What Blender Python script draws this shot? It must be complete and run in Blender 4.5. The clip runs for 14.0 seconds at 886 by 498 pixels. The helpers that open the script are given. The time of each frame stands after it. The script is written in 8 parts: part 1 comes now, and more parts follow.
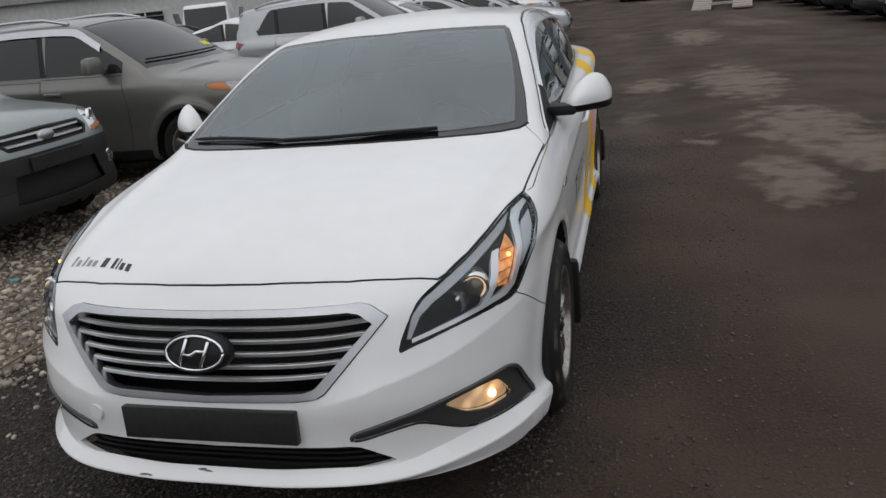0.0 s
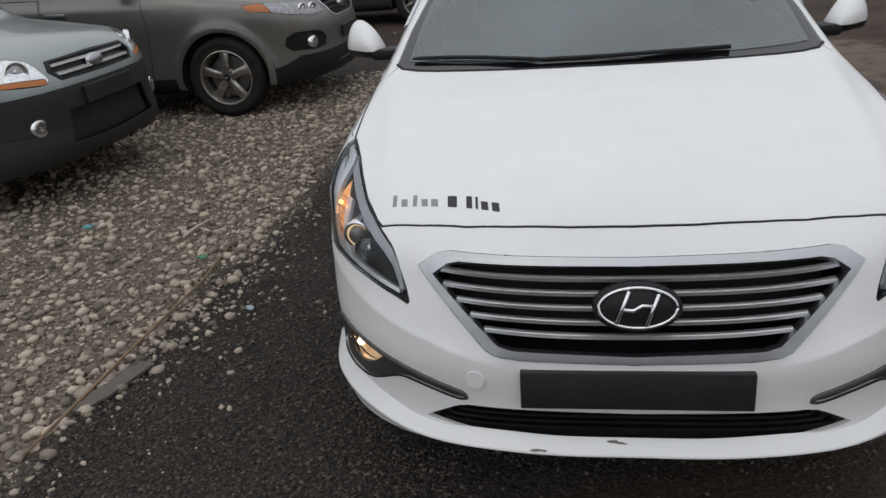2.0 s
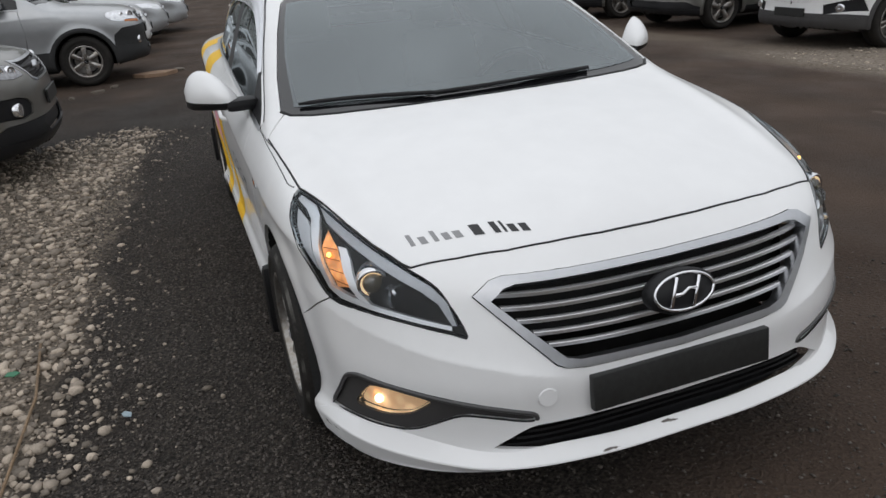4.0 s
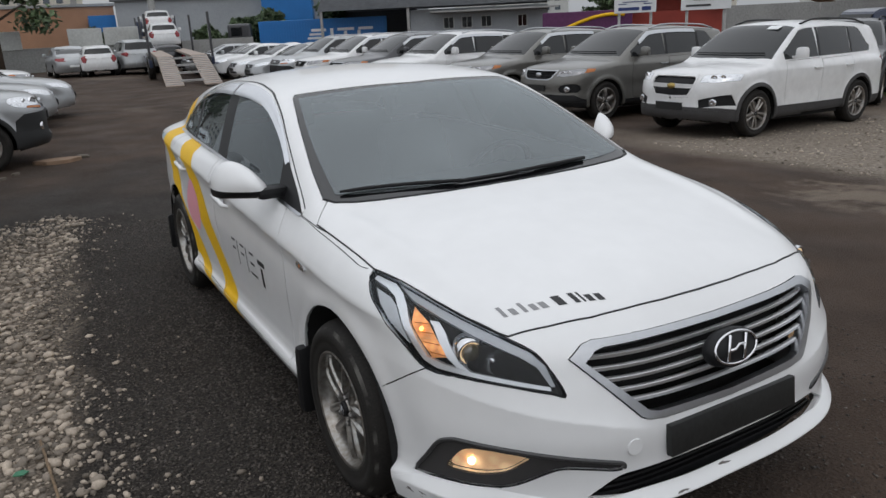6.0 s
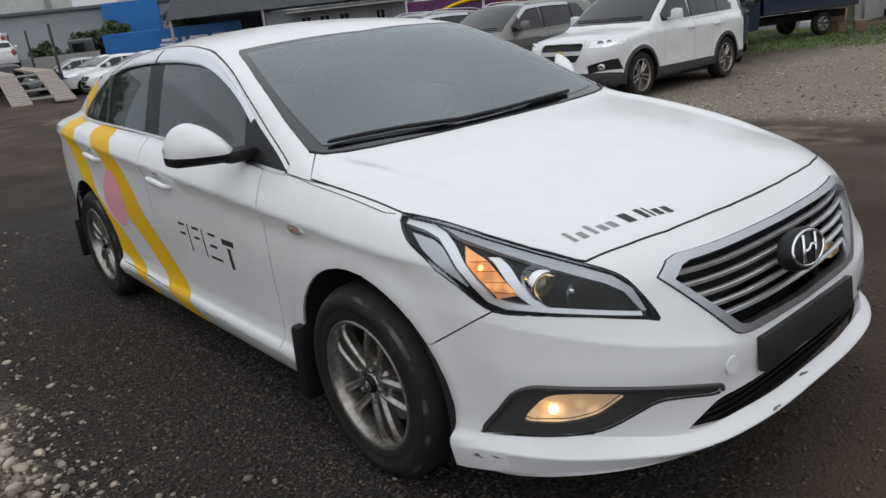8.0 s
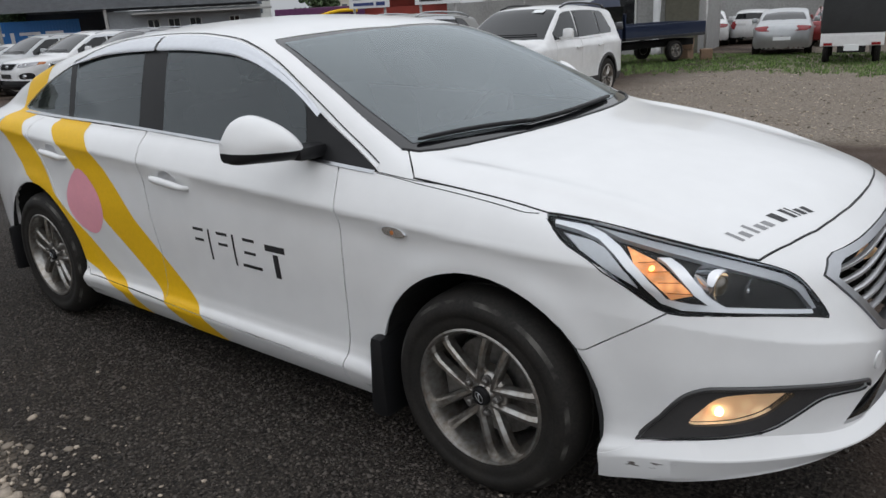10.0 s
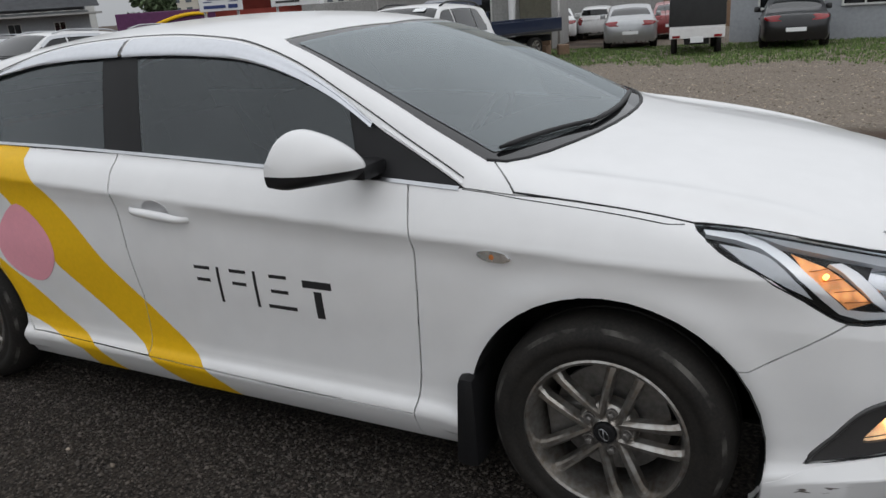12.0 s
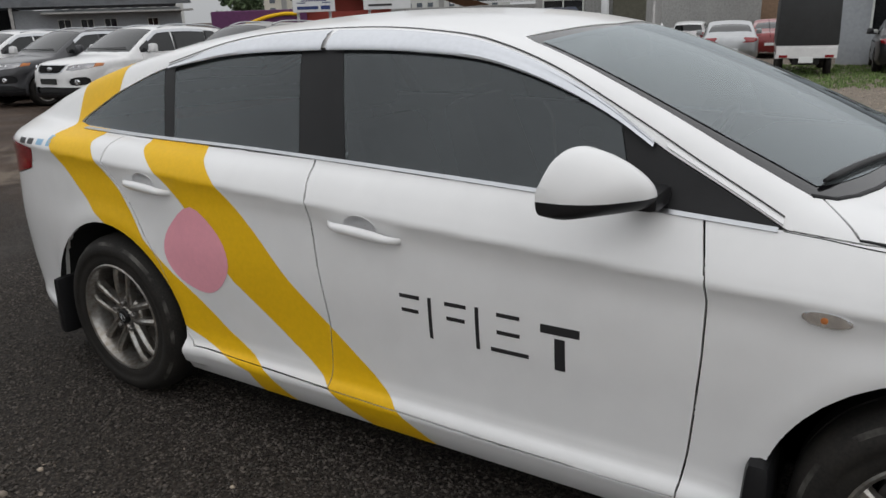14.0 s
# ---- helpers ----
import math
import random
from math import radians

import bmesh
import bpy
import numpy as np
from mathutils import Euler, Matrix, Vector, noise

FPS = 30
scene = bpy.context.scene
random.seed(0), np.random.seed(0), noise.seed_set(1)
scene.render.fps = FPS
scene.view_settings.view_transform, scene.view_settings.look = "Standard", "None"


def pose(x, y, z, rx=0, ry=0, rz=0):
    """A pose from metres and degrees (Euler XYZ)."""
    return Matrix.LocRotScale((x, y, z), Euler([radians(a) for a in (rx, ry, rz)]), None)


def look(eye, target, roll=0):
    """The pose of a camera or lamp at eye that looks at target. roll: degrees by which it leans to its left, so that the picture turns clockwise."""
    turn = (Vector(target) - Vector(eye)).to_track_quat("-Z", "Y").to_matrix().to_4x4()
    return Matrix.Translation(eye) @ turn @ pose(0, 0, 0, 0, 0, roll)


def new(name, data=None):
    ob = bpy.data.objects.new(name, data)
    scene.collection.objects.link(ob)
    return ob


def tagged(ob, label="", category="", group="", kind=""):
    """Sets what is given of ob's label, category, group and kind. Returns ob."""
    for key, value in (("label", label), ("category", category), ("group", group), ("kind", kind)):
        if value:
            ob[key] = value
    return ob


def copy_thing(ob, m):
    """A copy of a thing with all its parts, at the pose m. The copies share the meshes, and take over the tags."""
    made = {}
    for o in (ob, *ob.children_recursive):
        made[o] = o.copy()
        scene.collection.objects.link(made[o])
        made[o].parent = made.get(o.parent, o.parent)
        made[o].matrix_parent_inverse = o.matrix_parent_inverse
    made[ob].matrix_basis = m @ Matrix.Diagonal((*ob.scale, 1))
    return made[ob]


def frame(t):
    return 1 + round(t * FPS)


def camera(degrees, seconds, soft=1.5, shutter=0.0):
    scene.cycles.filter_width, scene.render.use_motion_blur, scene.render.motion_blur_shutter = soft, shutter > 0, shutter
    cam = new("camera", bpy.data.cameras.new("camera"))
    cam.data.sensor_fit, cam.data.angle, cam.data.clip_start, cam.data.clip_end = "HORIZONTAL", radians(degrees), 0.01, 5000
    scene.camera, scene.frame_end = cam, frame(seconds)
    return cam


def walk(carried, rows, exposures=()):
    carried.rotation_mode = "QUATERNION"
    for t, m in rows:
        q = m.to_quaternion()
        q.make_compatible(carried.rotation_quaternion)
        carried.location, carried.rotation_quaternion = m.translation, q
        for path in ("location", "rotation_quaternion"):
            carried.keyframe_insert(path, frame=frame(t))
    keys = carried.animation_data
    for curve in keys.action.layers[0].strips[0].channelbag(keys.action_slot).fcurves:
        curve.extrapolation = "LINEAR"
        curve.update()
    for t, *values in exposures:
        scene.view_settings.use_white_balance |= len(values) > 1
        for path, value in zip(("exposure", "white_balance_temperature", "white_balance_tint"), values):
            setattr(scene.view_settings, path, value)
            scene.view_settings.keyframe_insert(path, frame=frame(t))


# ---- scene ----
cam = camera(61.6, 14.0)
PATH = [
    (0, (1.224, -1.66, 1.596), (0.704, 0.155, 0.936), -6.5),
    (0.5, (1.048, -1.701, 1.621), (0.526, 0.099, 0.923), -5.1),
    (1, (0.606, -1.726, 1.628), (0.081, 0.072, 0.925), -6.3),
    (1.5, (0.237, -1.674, 1.571), (-0.256, 0.115, 0.824), -5.6),
    (2, (-0.196, -1.596, 1.588), (-0.487, 0.201, 0.76), -4.8),
    (2.5, (-0.527, -1.608, 1.586), (-0.563, 0.185, 0.7), -4.2),
    (3, (-0.75, -1.523, 1.521), (-0.518, 0.29, 0.71), -4.9),
    (3.5, (-0.954, -1.464, 1.548), (-0.541, 0.33, 0.767), -2.5),
    (3.7, (-1.025, -1.467, 1.57), (-0.527, 0.306, 0.79), -3.3),
    (5.8, (-1.746, -1.412, 1.713), (-0.867, 0.272, 1.088), -4.1),
    (6, (-1.775, -1.408, 1.698), (-0.843, 0.261, 1.111), -2.8),
    (6.5, (-1.818, -1.372, 1.678), (-0.866, 0.297, 1.123), -2.1),
    (7, (-1.841, -1.243, 1.584), (-0.855, 0.383, 0.962), -3.3),
    (7.2, (-1.881, -1.18, 1.526), (-0.869, 0.443, 0.938), -5.3),
    (9.3, (-2.34, -0.521, 1.451), (-0.958, 0.763, 0.786), -3.0),
    (9.5, (-2.392, -0.455, 1.473), (-1.039, 0.878, 0.845), -3.3),
    (10, (-2.539, -0.264, 1.467), (-1.063, 0.938, 0.853), -3.3),
    (10.5, (-2.668, -0.086, 1.47), (-1.136, 1.03, 0.83), -2.3),
    (11, (-2.621, 0.128, 1.468), (-1.038, 1.153, 0.802), -2.6),
    (11.5, (-2.607, 0.288, 1.47), (-1.026, 1.291, 0.769), -2.4),
    (12, (-2.643, 0.488, 1.478), (-0.964, 1.371, 0.843), -4.2),
    (12.5, (-2.727, 0.654, 1.48), (-1.113, 1.654, 0.852), -3.1),
    (13, (-2.683, 0.839, 1.465), (-1.138, 1.95, 0.849), -3.8),
    (13.5, (-2.589, 1.003, 1.472), (-1.037, 2.108, 0.863), -2.7),
    (14, (-2.562, 1.142, 1.463), (-0.957, 2.17, 0.857), -2.1),
]
walk(cam, [(t, look(eye, target, roll)) for t, eye, target, roll in PATH], [(0, 0.02, 6450, 10), (2.5, 0.03, 6450, 10), (3.0, 0.18, 6450, 10), (3.5, 0.2, 6450, 10), (6.5, 0.12, 6350, 10), (9.5, 0.28, 6350, 10), (12, 0.18, 6450, 10), (13, 0.14, 6550, 10), (14, 0.25, 6600, 10)])

# ---- light ----
import functools

world = bpy.data.worlds.new("overcast_sky")
scene.world = world
world.use_nodes = True
wn, wl = world.node_tree.nodes, world.node_tree.links
sky = wn.new("ShaderNodeTexSky")
sky.sky_type, sky.sun_disc = "NISHITA", False
sky.sun_elevation, sky.sun_rotation = radians(50), radians(200)
sky.air_density, sky.dust_density = 1.0, 4.0
soften = wn.new("ShaderNodeHueSaturation")
soften.inputs["Saturation"].default_value = 0.42
wl.new(sky.outputs[0], soften.inputs["Color"])
# an overcast dome: brighter overhead than at the horizon
heading, height, fade, cloud, veil = (wn.new("ShaderNode" + k) for k in ("TexCoord", "SeparateXYZ", "MapRange", "Mix", "Mix"))
wl.new(heading.outputs["Generated"], height.inputs[0])
wl.new(height.outputs[2], fade.inputs["Value"])
cloud.data_type = veil.data_type = "RGBA"
cloud.inputs["A"].default_value, cloud.inputs["B"].default_value = (4.3, 4.45, 4.65, 1), (9.6, 9.85, 10.2, 1)
wl.new(fade.outputs[0], cloud.inputs["Factor"])
veil.inputs["Factor"].default_value = 0.85
wl.new(soften.outputs[0], veil.inputs["A"])
wl.new(cloud.outputs["Result"], veil.inputs["B"])
wl.new(veil.outputs["Result"], wn["Background"].inputs[0])
wn["Background"].inputs[1].default_value = 0.092
sun = new("sun", bpy.data.lights.new("sun", "SUN"))
sun.data.energy, sun.data.angle, sun.data.color = 0.5, radians(170), (0.98, 0.99, 1.0)
sun.matrix_world = look((0, 0, 30), (2, 5, 0))


# ---- materials ----
def material(name, base, rough=0.5, metal=0.0, coat=0.0, vary=0.0, scale=8.0, fine=60.0, bump_by=0.0, second=None, island=False, spec=0.5):
    """A principled surface: two scales of noise lighten and darken it by vary, or mix in a second colour; bump_by is its relief in metres."""
    m = bpy.data.materials.new(name)
    m.use_nodes = True
    nt, b = m.node_tree, m.node_tree.nodes["Principled BSDF"]
    b.inputs["Base Color"].default_value = (*base, 1)
    b.inputs["Roughness"].default_value, b.inputs["Metallic"].default_value = rough, metal
    b.inputs["Coat Weight"].default_value, b.inputs["Coat Roughness"].default_value = coat, 0.04
    b.inputs["Specular IOR Level"].default_value = spec
    if vary or bump_by or second:
        co = nt.nodes.new("ShaderNodeTexCoord")
        big, small = nt.nodes.new("ShaderNodeTexNoise"), nt.nodes.new("ShaderNodeTexNoise")
        for n, s, d in ((big, scale, 5), (small, fine, 4)):
            n.inputs["Scale"].default_value, n.inputs["Detail"].default_value = s, d
            nt.links.new(co.outputs["Object"], n.inputs["Vector"])
        both = nt.nodes.new("ShaderNodeMath")
        both.operation = "ADD"
        nt.links.new(big.outputs[0], both.inputs[0])
        nt.links.new(small.outputs[0], both.inputs[1])
        span = nt.nodes.new("ShaderNodeMapRange")
        span.inputs["From Min"].default_value, span.inputs["From Max"].default_value = 0.7, 1.3
        nt.links.new(both.outputs[0], span.inputs["Value"])
        mix = nt.nodes.new("ShaderNodeMix")
        mix.data_type = "RGBA"
        other = second or tuple(min(1, v * (1 + vary)) for v in base)
        first = base if second else tuple(v * (1 - vary) for v in base)
        mix.inputs["A"].default_value, mix.inputs["B"].default_value = (*first, 1), (*other, 1)
        nt.links.new(span.outputs[0], mix.inputs["Factor"])
        out = mix.outputs["Result"]
        if island:
            geo, hsv, rng = nt.nodes.new("ShaderNodeNewGeometry"), nt.nodes.new("ShaderNodeHueSaturation"), nt.nodes.new("ShaderNodeMapRange")
            rng.inputs["To Min"].default_value, rng.inputs["To Max"].default_value = 0.35, 1.6
            nt.links.new(geo.outputs["Random Per Island"], rng.inputs["Value"])
            nt.links.new(rng.outputs[0], hsv.inputs["Value"])
            nt.links.new(out, hsv.inputs["Color"])
            out = hsv.outputs[0]
        nt.links.new(out, b.inputs["Base Color"])
        if bump_by:
            bp = nt.nodes.new("ShaderNodeBump")
            bp.inputs["Distance"].default_value = bump_by
            nt.links.new(both.outputs[0], bp.inputs["Height"])
            nt.links.new(bp.outputs[0], b.inputs["Normal"])
    return m


def paint(name, base, metal=0.0, rough=0.32, dirt=0.06):
    return material(name, base, rough, metal, coat=0.6, vary=dirt, scale=1.7, fine=9.0)


def clear_glass(name, tint, gloss=0.02, dusty=0.05, ior=1.75):
    """A thin pane: tinted see-through with the mirror of real glass."""
    m = bpy.data.materials.new(name)
    m.use_nodes = True
    nt = m.node_tree
    nt.nodes.remove(nt.nodes["Principled BSDF"])
    see, shine, mix, fr = (nt.nodes.new("ShaderNode" + k) for k in ("BsdfTransparent", "BsdfGlossy", "MixShader", "Fresnel"))
    see.inputs["Color"].default_value = (*tint, 1)
    shine.inputs["Roughness"].default_value = gloss
    fr.inputs["IOR"].default_value = ior
    shine.inputs["Color"].default_value = (0.90, 0.97, 1.0, 1)
    dust, film = nt.nodes.new("ShaderNodeBsdfDiffuse"), nt.nodes.new("ShaderNodeMixShader")
    dust.inputs["Color"].default_value = (0.50, 0.55, 0.57, 1)
    # the film of dust lies unevenly
    co, cloud, spread = (nt.nodes.new("ShaderNode" + k) for k in ("TexCoord", "TexNoise", "MapRange"))
    cloud.inputs["Scale"].default_value, cloud.inputs["Detail"].default_value = 2.3, 7
    spread.inputs["From Min"].default_value, spread.inputs["From Max"].default_value = 0.3, 0.7
    spread.inputs["To Min"].default_value, spread.inputs["To Max"].default_value = dusty * 0.45, dusty * 1.6
    nt.links.new(co.outputs["Object"], cloud.inputs["Vector"])
    nt.links.new(cloud.outputs[0], spread.inputs["Value"])
    nt.links.new(spread.outputs[0], film.inputs[0])
    nt.links.new(fr.outputs[0], mix.inputs[0])
    nt.links.new(see.outputs[0], mix.inputs[1])
    nt.links.new(shine.outputs[0], mix.inputs[2])
    nt.links.new(mix.outputs[0], film.inputs[1])
    nt.links.new(dust.outputs[0], film.inputs[2])
    nt.links.new(film.outputs[0], nt.nodes["Material Output"].inputs[0])
    return m


def lamp_material(name, colour, strength):
    m = material(name, colour, 0.3)
    b = m.node_tree.nodes["Principled BSDF"]
    b.inputs["Emission Color"].default_value, b.inputs["Emission Strength"].default_value = (*colour, 1), strength
    return m


WHITE = paint("white_paint", (0.80, 0.80, 0.80), dirt=0.03)
YELLOW = material("yellow_film", (0.83, 0.49, 0.009), 0.5, vary=0.05, scale=3, spec=0.3)
BLUEFILM = material("pale_blue_film", (0.22, 0.42, 0.60), 0.4)
PINK = material("pink_film", (0.86, 0.38, 0.45), 0.4, vary=0.04)
BLACK = material("black_plastic", (0.012, 0.012, 0.013), 0.45, vary=0.25, fine=400, spec=0.25)
TEXTURED = material("grained_plastic", (0.040, 0.038, 0.038), 0.6, vary=0.2, fine=300, bump_by=0.0006)
RIDGE = material("satin_dark_plastic", (0.045, 0.044, 0.045), 0.28, vary=0.1, fine=200, spec=0.6)
DARK = material("dark_underside", (0.01, 0.01, 0.01), 0.9, vary=0.3)
CHROME = material("satin_chrome", (0.50, 0.51, 0.53), 0.32, 1.0, vary=0.05)
BRIGHT = material("bright_chrome", (0.8, 0.8, 0.82), 0.08, 1.0, vary=0.03)
ALLOY = material("alloy", (0.44, 0.43, 0.42), 0.34, 0.85, vary=0.2, scale=12, second=(0.25, 0.215, 0.18))
STEEL = material("dull_steel", (0.25, 0.24, 0.23), 0.5, 0.9, vary=0.3)
TAXI_ALLOY = material("dull_grey_alloy", (0.44, 0.435, 0.42), 0.28, 0.85, vary=0.2, scale=12, second=(0.23, 0.20, 0.17))
RUBBER = material("tyre_rubber", (0.009, 0.0085, 0.008), 0.8, vary=0.4, scale=9, fine=120, second=(0.024, 0.021, 0.018), spec=0.3)
SCREEN = clear_glass("windscreen_glass", (0.30, 0.345, 0.36), dusty=0.12, ior=2.15)
TINT = clear_glass("tinted_glass", (0.20, 0.205, 0.21), dusty=0.03, ior=1.68)
LENS = clear_glass("lamp_lens", (0.95, 0.96, 0.97), dusty=0.003, ior=1.30)
FRIT = material("black_glass_edge", (0.006, 0.006, 0.007), 0.04, vary=0.1, spec=0.9)
DARKGLASS = material("dark_window", (0.012, 0.013, 0.014), 0.05, vary=0.2, spec=0.5)
AMBER_ON = lamp_material("amber_lamp_lit", (0.85, 0.36, 0.12), 1.0)
WARM_ON = lamp_material("warm_reflector", (1.0, 0.66, 0.38), 0.4)
AMBER = material("amber_lens", (0.50, 0.17, 0.05), 0.2)
RED = material("red_lens", (0.24, 0.008, 0.012), 0.12, coat=0.5, vary=0.2)
LAMP = material("lamp_reflector", (0.75, 0.76, 0.78), 0.12, 0.9, vary=0.15, scale=30)
PLATE = material("plate_holder", (0.013, 0.0135, 0.013), 0.5, vary=0.4, scale=6, bump_by=0.0006)
TRIM = material("cabin_trim", (0.055, 0.055, 0.06), 0.7, vary=0.2)
SEAT = material("seat_cloth", (0.09, 0.09, 0.095), 0.85, vary=0.2, bump_by=0.001)
INK = material("black_film", (0.02, 0.02, 0.022), 0.5)
PALEINK = material("grey_film", (0.26, 0.26, 0.265), 0.5)
PAPER = material("paper_sheet", (0.8, 0.82, 0.82), 0.7)
VISOR = material("silvery_plastic", (0.66, 0.68, 0.72), 0.18, 0.35, coat=0.5, vary=0.06, scale=4)
HOUSING = material("lamp_housing_dark", (0.009, 0.008, 0.0075), 0.30, vary=0.15, spec=0.2)
BROW = material("grey_lamp_brow", (0.46, 0.47, 0.49), 0.3, 0.3, vary=0.08)
DIFFUSER = material("milky_lamp_diffuser", (0.58, 0.59, 0.61), 0.35, vary=0.06, coat=0.3)
PROJECTOR = material("projector_glass", (0.085, 0.072, 0.050), 0.04, coat=1.0, spec=0.8, vary=0.3, scale=40)
PROJECTOR_LIT = lamp_material("lit_projector_bowl", (1.0, 0.74, 0.46), 0.5)
FILAMENT = lamp_material("lit_indicator_bulb", (1.0, 0.52, 0.12), 3.2)
RECESS = material("recess_white", (0.70, 0.70, 0.71), 0.4)
SLATMETAL = material("satin_slat", (0.66, 0.66, 0.67), 0.33, 0.8, vary=0.08)
BULB = lamp_material("lit_bulb", (1.0, 0.78, 0.50), 4.0)
SCUFFED = material("scuffed_white_paint", (0.80, 0.80, 0.80), 0.36, coat=0.3)
GUIDE = material("pale_light_guide", (0.86, 0.87, 0.89), 0.14, 0.35, coat=0.8)
DIMLAMP = material("smoked_lamp_reflector", (0.30, 0.30, 0.31), 0.15, 0.8, vary=0.3, scale=30)


def wear(m, colour, scale, lo, hi, stretch=(1, 1, 1)):
    """Mixes scattered marks of another colour into a plain material."""
    nt, b = m.node_tree, m.node_tree.nodes["Principled BSDF"]
    co, mp, n, r, x = (nt.nodes.new("ShaderNode" + k) for k in ("TexCoord", "Mapping", "TexNoise", "MapRange", "Mix"))
    mp.inputs["Scale"].default_value = stretch
    n.inputs["Scale"].default_value, n.inputs["Detail"].default_value = scale, 8
    r.inputs["From Min"].default_value, r.inputs["From Max"].default_value = lo, hi
    x.data_type = "RGBA"
    x.inputs["A"].default_value, x.inputs["B"].default_value = b.inputs["Base Color"].default_value, (*colour, 1)
    nt.links.new(co.outputs["Object"], mp.inputs["Vector"])
    nt.links.new(mp.outputs[0], n.inputs["Vector"])
    nt.links.new(n.outputs[0], r.inputs["Value"])
    nt.links.new(r.outputs[0], x.inputs["Factor"])
    nt.links.new(x.outputs["Result"], b.inputs["Base Color"])


def kerbed(name):
    """Tyre rubber with a broken pale ring of kerb scuffs on its shoulder, about the z axis."""
    m = material(name, (0.0095, 0.009, 0.0085), 0.75, vary=0.4, scale=9, fine=120, second=(0.024, 0.021, 0.018), spec=0.3)
    nt, b = m.node_tree, m.node_tree.nodes["Principled BSDF"]
    before = b.inputs["Base Color"].links[0].from_socket
    co, flat, far, ring, n, patchy, both_of, x = (nt.nodes.new("ShaderNode" + k) for k in ("TexCoord", "VectorMath", "VectorMath", "MapRange", "TexNoise", "MapRange", "Math", "Mix"))
    flat.operation, far.operation, both_of.operation, x.data_type = "MULTIPLY", "LENGTH", "MULTIPLY", "RGBA"
    flat.inputs[1].default_value = (1, 1, 0)
    nt.links.new(co.outputs["Object"], flat.inputs[0])
    nt.links.new(flat.outputs[0], far.inputs[0])
    ring.interpolation_type = "SMOOTHSTEP"
    fold = nt.nodes.new("ShaderNodeMath")
    fold.operation = "COMPARE"
    fold.inputs[1].default_value, fold.inputs[2].default_value = 0.309, 0.0055
    nt.links.new(far.outputs["Value"], fold.inputs[0])
    nt.links.new(fold.outputs[0], ring.inputs["Value"])
    n.inputs["Scale"].default_value, n.inputs["Detail"].default_value = 11, 9
    nt.links.new(co.outputs["Object"], n.inputs["Vector"])
    patchy.inputs["From Min"].default_value, patchy.inputs["From Max"].default_value = 0.47, 0.66
    nt.links.new(n.outputs[0], patchy.inputs["Value"])
    nt.links.new(ring.outputs[0], both_of.inputs[0])
    nt.links.new(patchy.outputs[0], both_of.inputs[1])
    x.inputs["B"].default_value = (0.11, 0.105, 0.095, 1)
    nt.links.new(before, x.inputs["A"])
    nt.links.new(both_of.outputs[0], x.inputs["Factor"])
    nt.links.new(x.outputs["Result"], b.inputs["Base Color"])
    return m


KERBED = kerbed("kerbed_tyre_rubber")
wear(SCUFFED, (0.10, 0.085, 0.075), 16, 0.69, 0.72, (0.6, 0.6, 3))


def mottle(m, low, high, scale):
    """Lets a lit reflector glow unevenly, as its facets do."""
    nt, b = m.node_tree, m.node_tree.nodes["Principled BSDF"]
    co, n, r = (nt.nodes.new("ShaderNode" + k) for k in ("TexCoord", "TexVoronoi", "MapRange"))
    n.inputs["Scale"].default_value = scale
    r.inputs["From Min"].default_value, r.inputs["From Max"].default_value = 0.1, 0.6
    r.inputs["To Min"].default_value, r.inputs["To Max"].default_value = high, low
    nt.links.new(co.outputs["Object"], n.inputs["Vector"])
    nt.links.new(n.outputs["Distance"], r.inputs["Value"])
    nt.links.new(r.outputs[0], b.inputs["Emission Strength"])


mottle(WARM_ON, 0.10, 0.50, 22)
mottle(AMBER_ON, 0.06, 0.75, 34)


# ---- building helpers ----
def holder(name, m=None):
    ob = new(name)
    ob.empty_display_size = 0.1
    if m is not None:
        ob.matrix_world = m
    return ob


def mesh_from(bm, name, mat, field=None):
    """Turns a bmesh into a mesh. Faces of the skin (layer 1) take their normals from the field."""
    me = bpy.data.meshes.new(name)
    lay = bm.faces.layers.int.get("skin")
    flags = [f[lay] for f in bm.faces] if lay else None
    bm.to_mesh(me)
    bm.free()
    for mt in mat if isinstance(mat, (list, tuple)) else [mat]:
        me.materials.append(mt)
    if field and len(me.vertices):
        co = np.empty(len(me.vertices) * 3)
        me.vertices.foreach_get("co", co)
        co = co.reshape(-1, 3)
        e = 0.002
        g = np.stack([field(*(co + d).T) - field(*(co - d).T) for d in np.eye(3) * e], 1)
        g /= np.linalg.norm(g, axis=1)[:, None] + 1e-9
        vi = np.empty(len(me.loops), int)
        me.loops.foreach_get("vertex_index", vi)
        normals = g[vi]
        total = np.empty(len(me.polygons), int)
        me.polygons.foreach_get("loop_total", total)
        pn = np.empty(len(me.polygons) * 3)
        me.polygons.foreach_get("normal", pn)
        flat = np.repeat(np.array(flags) == 0, total)
        normals[flat] = np.repeat(pn.reshape(-1, 3), total, axis=0)[flat]
        me.polygons.foreach_set("use_smooth", [True] * len(me.polygons))
        me.normals_split_custom_set(normals.tolist())
    return me


def part(name, bm, mat, parent, label="", field=None, m=None):
    """Links a bmesh as one mesh object under a thing or a part."""
    ob = new(name, bm if isinstance(bm, bpy.types.Mesh) else mesh_from(bm, name, mat, field))
    ob.parent = parent
    if m is not None:
        ob.matrix_local = m
    if label:
        ob["label"] = label
    return ob


